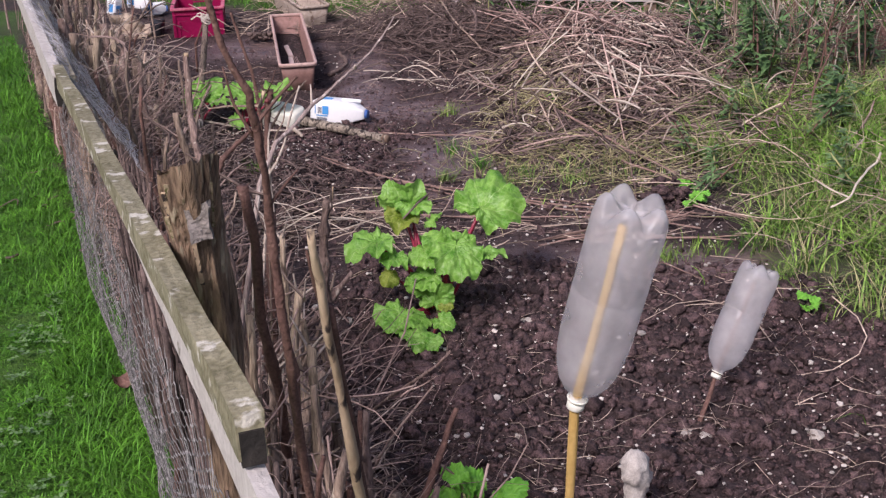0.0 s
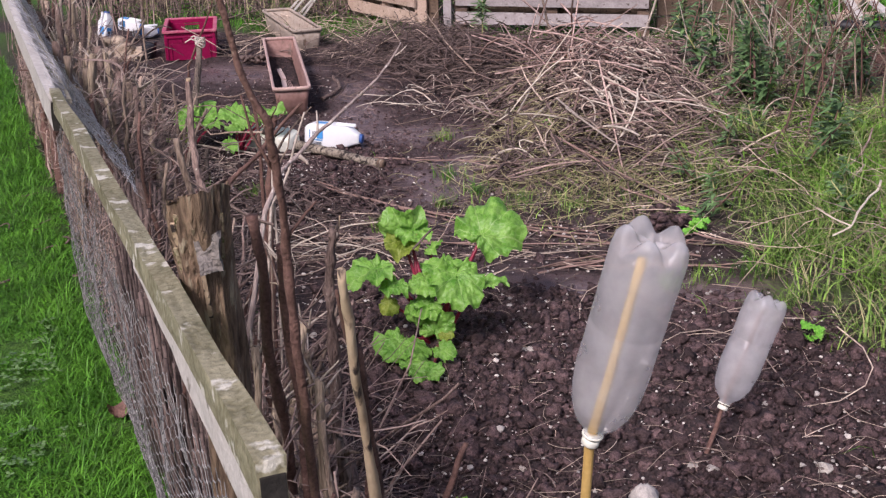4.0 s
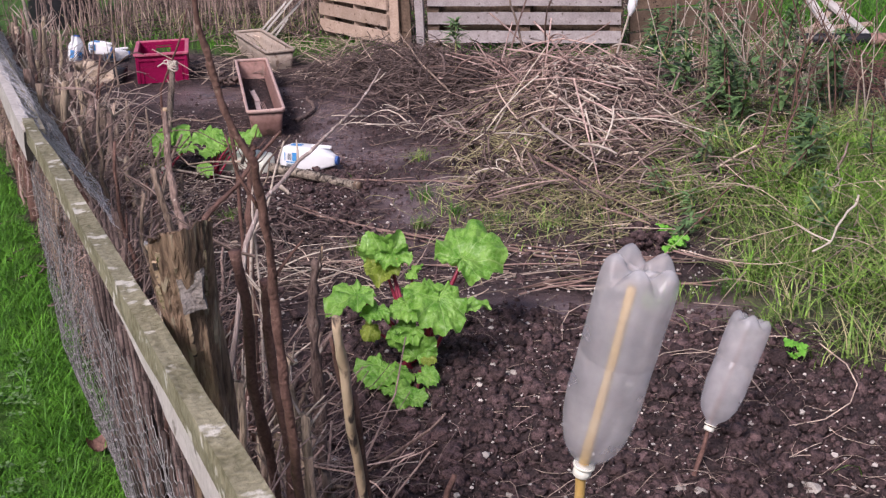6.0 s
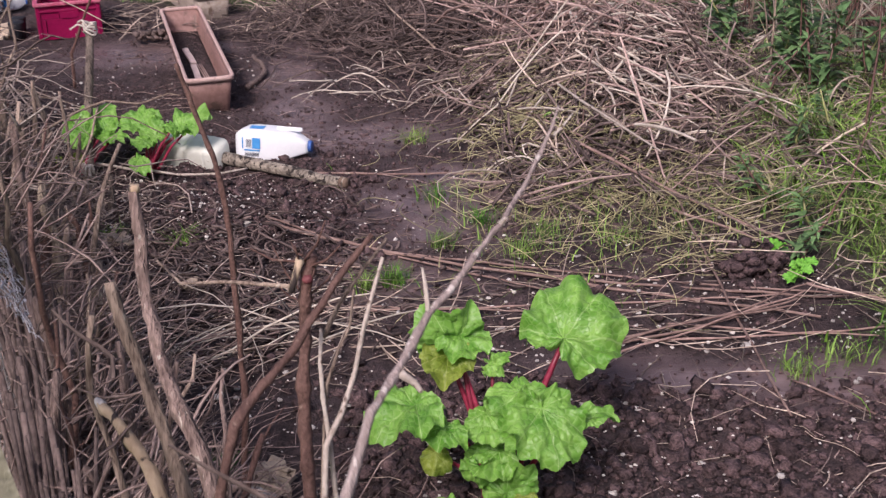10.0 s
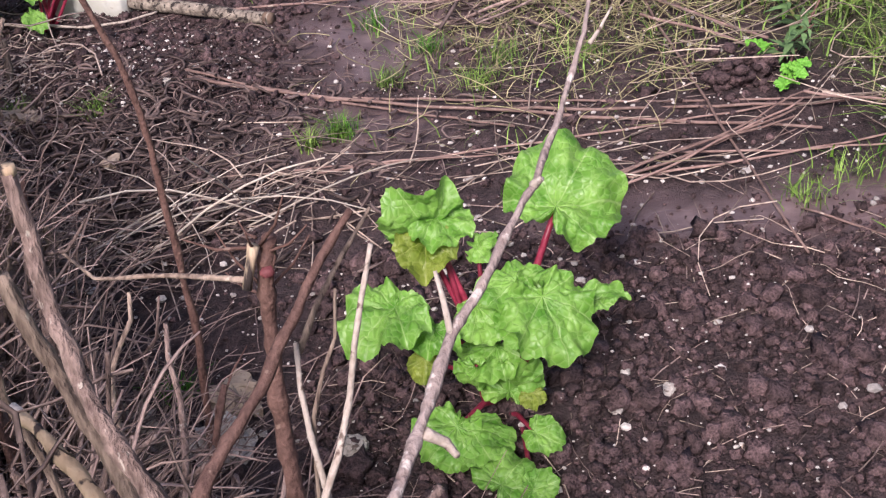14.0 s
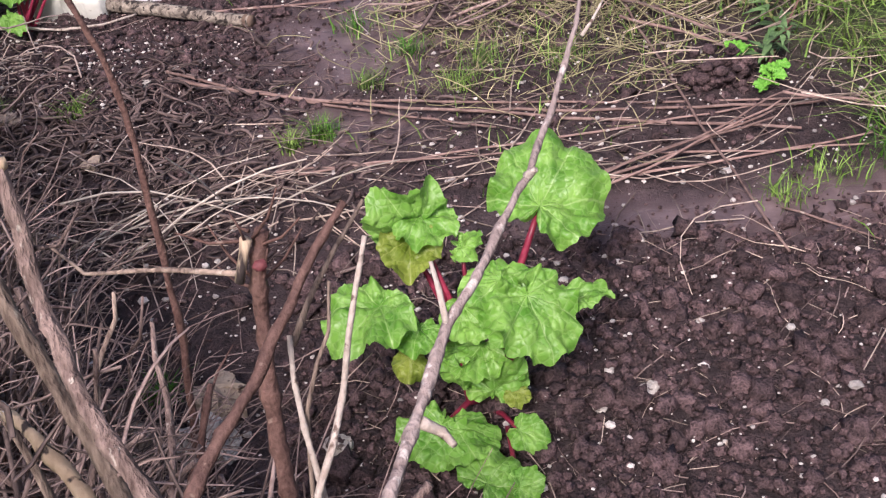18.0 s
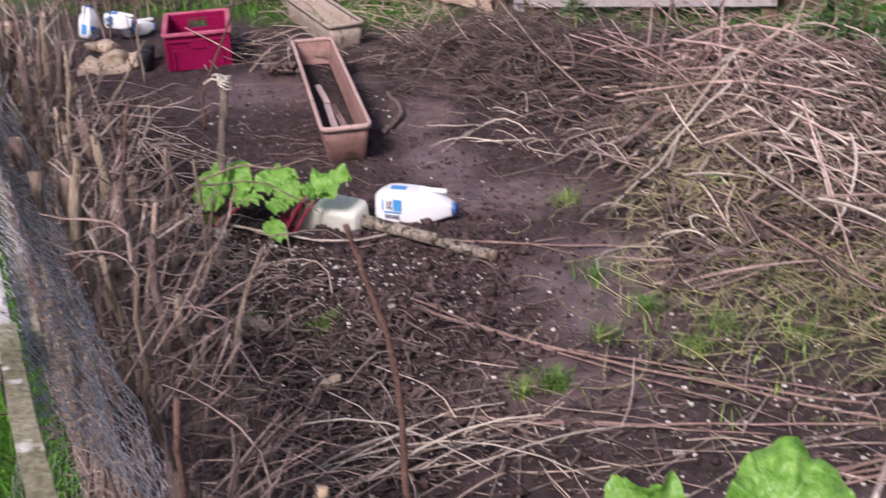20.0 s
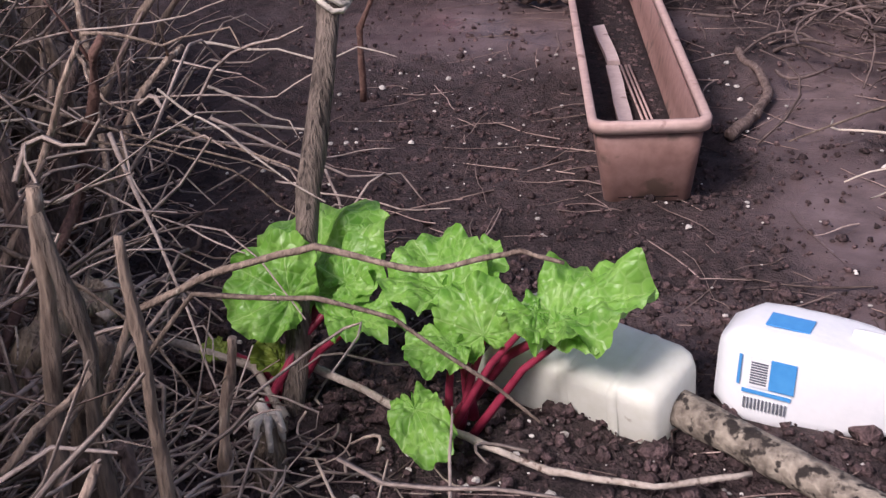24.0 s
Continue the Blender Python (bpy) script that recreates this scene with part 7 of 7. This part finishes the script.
for k in range(34):
    rg = random.Random(1100 + k)
    a = Vector((rg.uniform(-1.95, -1.55), rg.uniform(4.55, 5.35), rg.uniform(0.06, 0.34)))
    if side_of_fence(a.x, a.y) < 0.12:
        a += FENCE_IN * 0.2
    l = rg.uniform(0.16, 0.42)
    d = Vector((rg.uniform(0.4, 1.0), rg.uniform(-0.5, 0.5), rg.uniform(-0.5, 0.15))).normalized()
    pts = [a + d * l * f + noise.noise_vector(Vector((k * 3.1, f * 4, 0))) * 0.05 * f for f in (0, 0.2, 0.4, 0.6, 0.8, 1.0)]
    for q in pts:
        q.z = max(q.z, 0.012)
    stick("meandering_twig", pts, rg.uniform(0.0016, 0.0032), 0.0009, (TWIG_GREY, STALK_PALE, STALK, TWIG_GREY)[k % 4], "thin bent grey twig hanging among the stalks", "twig", "thin twigs beside the rhubarb", 6, 0.15, 1100 + k, 0.010, 3)


def tangle(rg):
    p = fence(rg.uniform(3.2, 5.0), 0.16 + abs(rg.gauss(0, 0.17)))
    return Vector((p.x, p.y, abs(rg.gauss(0, 0.13))))


tagged(twig_soup(560, tangle, (0.0012, 0.0034), (0.08, 0.30), 0.8, 91, 0.9).ob("twig_tangle", TWIG_GREY), "tangle of bent grey-brown twigs before the rhubarb", "twigs", kind="stuff")

def pale_tangle(rg):
    p = fence(rg.uniform(3.3, 4.7), 0.15 + abs(rg.gauss(0, 0.13)))
    return Vector((p.x, p.y, 0.02 + abs(rg.gauss(0, 0.15))))


tagged(twig_soup(420, pale_tangle, (0.0016, 0.0042), (0.06, 0.22), 0.9, 92, 1.0).ob("pale_twig_tangle", TWIG_GREY), "tangle of thick bent pale twigs beside the hedge stumps", "twigs", kind="stuff")
tagged(twig_soup(500, lambda rg: (lambda p: Vector((p.x, p.y, 0.10 + abs(rg.gauss(0, 0.22)))))(fence(rg.uniform(0.6, 3.3), 0.14 + abs(rg.gauss(0, 0.10)))), (0.0012, 0.0030), (0.08, 0.24), 0.8, 93, 0.6).ob("dead_twigs", TWIG), "dead twigs caught between the hedge stalks", "twigs", kind="stuff")

def matted(rg):
    x, y = rg.gauss(-1.46, 0.16), rg.gauss(4.44, 0.18)
    return (x, y) if side_of_fence(x, y) > 0.12 and y < 4.72 else None


tagged(straw_soup(750, matted, 96, (0.0008, 0.0022), (0.02, 0.07), 0.014, 0.7).ob("matted_litter", STRAW), "matted pale-brown bark and stem litter by the hedge", "litter", kind="stuff")
tagged(straw_soup(230, matted, 97, (0.0008, 0.0022), (0.04, 0.14), 0.05, 0.9).ob("matted_twigs", TWIG_GREY), "matted bent twigs and roots by the hedge", "twigs", kind="stuff")


def low_tangle(rg):
    p = fence(rg.uniform(2.7, 4.4), 0.20 + abs(rg.gauss(0, 0.20)))
    return Vector((p.x, p.y, height(p.x, p.y, False) + 0.006 + abs(rg.gauss(0, 0.03))))


tagged(twig_soup(800, low_tangle, (0.0010, 0.0030), (0.05, 0.20), 0.35, 94, 0.9).ob("twig_litter", TWIG_GREY), "bent grey twigs and roots littering the soil by the hedge", "twigs", kind="stuff")
for k in range(26):
    rg = random.Random(1200 + k)
    b = fence(rg.uniform(2.5, 4.0), rg.uniform(0.20, 0.52))
    b = on_ground(b.x, b.y, -0.02)
    h = rg.uniform(0.10, 0.30)
    o = dead_stalk(b, b + Vector((rg.gauss(0, 0.04), rg.gauss(0, 0.04), h)), rg.uniform(0.006, 0.015), (STUMP, STALK, STUMP)[k % 3], 700 + k)
    tagged(o, "short pale-brown cut stump among litter", "stump", "short stumps by the hedge")

tagged(twig_soup(240, lambda rg: Vector((rg.uniform(-0.12, 0.06), rg.uniform(1.64, 1.92), 0.03 + abs(rg.gauss(0, 0.15)))), (0.0008, 0.0018), (0.06, 0.16), 0.6, 95, 1.0).ob("curly_twigs", TWIG_GREY), "curly dry grey twigs hanging by the rotten post", "twigs", kind="stuff")

# ---- stones and clods on the bed ----
def scatter(rg, x0, x1, y0, y1):
    x, y = rg.uniform(x0, x1), rg.uniform(y0, y1)
    if side_of_fence(x, y) < 0.12 or greenness(x, y) > 0.35 or rg.random() < 0.75 * wetness(x, y):
        return None
    return x, y


rg = random.Random(51)
s = Soup()
for i in range(60000):
    p = (scatter(rg, -0.4, 1.25, 2.0, 3.5), scatter(rg, -1.6, 0.6, 2.2, 4.7), scatter(rg, -0.4, 1.25, 2.0, 3.5), scatter(rg, -1.7, 0.0, 4.1, 5.8), scatter(rg, -1.6, -0.5, 4.1, 5.2), scatter(rg, -2.2, 0.2, 5.0, 6.8))[i % 6]
    if p:
        tilled = p[1] < 3.45 and p[0] > -0.4
        far = p[1] > 5.0
        r = min(0.010 if far else 0.024, (0.0042 if tilled else 0.0022 if far else 0.0028) * math.exp(rg.gauss(0, 0.62)))
        if r > 0.0065:
            s.clod(on_ground(p[0], p[1], r * (rg.uniform(-0.1, 0.3) if far else rg.uniform(0.25, 0.7))), r, i)
        else:
            s.lump(on_ground(p[0], p[1], r * 0.6), r, i, 0.9, 0.45)
tagged(s.ob("soil_clods", CLOD), "crumbly dark clods of dug soil", "soil", kind="stuff")
s = Soup()
for i in range(8600):
    p = scatter(rg, -1.6, 1.3, 1.9, 4.6) if i % 8 else scatter(rg, -1.8, 0.0, 4.1, 6.2)
    if i % 11 == 0:
        p = (rg.gauss(-1.0, 0.24), rg.gauss(4.42, 0.20))
    if p:
        r = min(0.012 if p[1] < 3.6 else 0.0065, 0.0020 * math.exp(rg.gauss(0, 0.66)))
        s.lump(on_ground(p[0], p[1], rg.uniform(0.003, 0.013) if p[1] < 3.4 and p[0] > -0.4 else rg.uniform(0.003, 0.007)), r, i + 7)
tagged(s.ob("pebbles", PEBBLE, smooth=False), "small pale pebbles and flint chips in the soil", "pebbles", kind="stuff")
for i, (x, y, r) in enumerate(((-0.67, 3.04, 0.030), (-0.62, 3.00, 0.026), (-0.51, 2.98, 0.034), (-0.50, 3.09, 0.03), (0.08, 2.95, 0.014), (-0.31, 2.94, 0.014), (-0.09, 3.72, 0.011), (-1.10, 4.17, 0.028), (-0.85, 3.94, 0.016), (-1.07, 4.16, 0.016), (-0.78, 4.28, 0.013), (0.56, 2.50, 0.014), (0.60, 2.49, 0.012), (0.83, 2.5, 0.016), (0.47, 2.28, 0.013), (0.2, 2.42, 0.011), (-0.72, 2.98, 0.022), (0.16, 2.98, 0.012), (0.35, 2.7, 0.010), (-0.38, 2.75, 0.015), (-0.58, 2.85, 0.02))):
    bm = bmesh.new()
    r *= 1.0 if i in (4, 6, 11, 12, 13, 14, 15, 17, 18) else 1.3
    bmesh.ops.create_icosphere(bm, subdivisions=3, radius=r)
    for v in bm.verts:
        v.co += noise.noise_vector(v.co * 40 + Vector((i * 3, 0, 0))) * r * 0.75 + noise.noise_vector(v.co * 110 + Vector((i * 3, 0, 0))) * r * 0.35
        v.co.z *= 0.65
    o = part("flint", bm, STONE_BUFF if i in (0, 1, 3, 7, 8, 9, 16) else STONE)
    o.matrix_basis = Matrix.Translation(on_ground(x, y, r * 0.35)) @ pose(0, 0, 0, 0, 0, i * 40)
    tagged(o, "pale uneven flint lying on the soil", "stone", "flints on the bed")
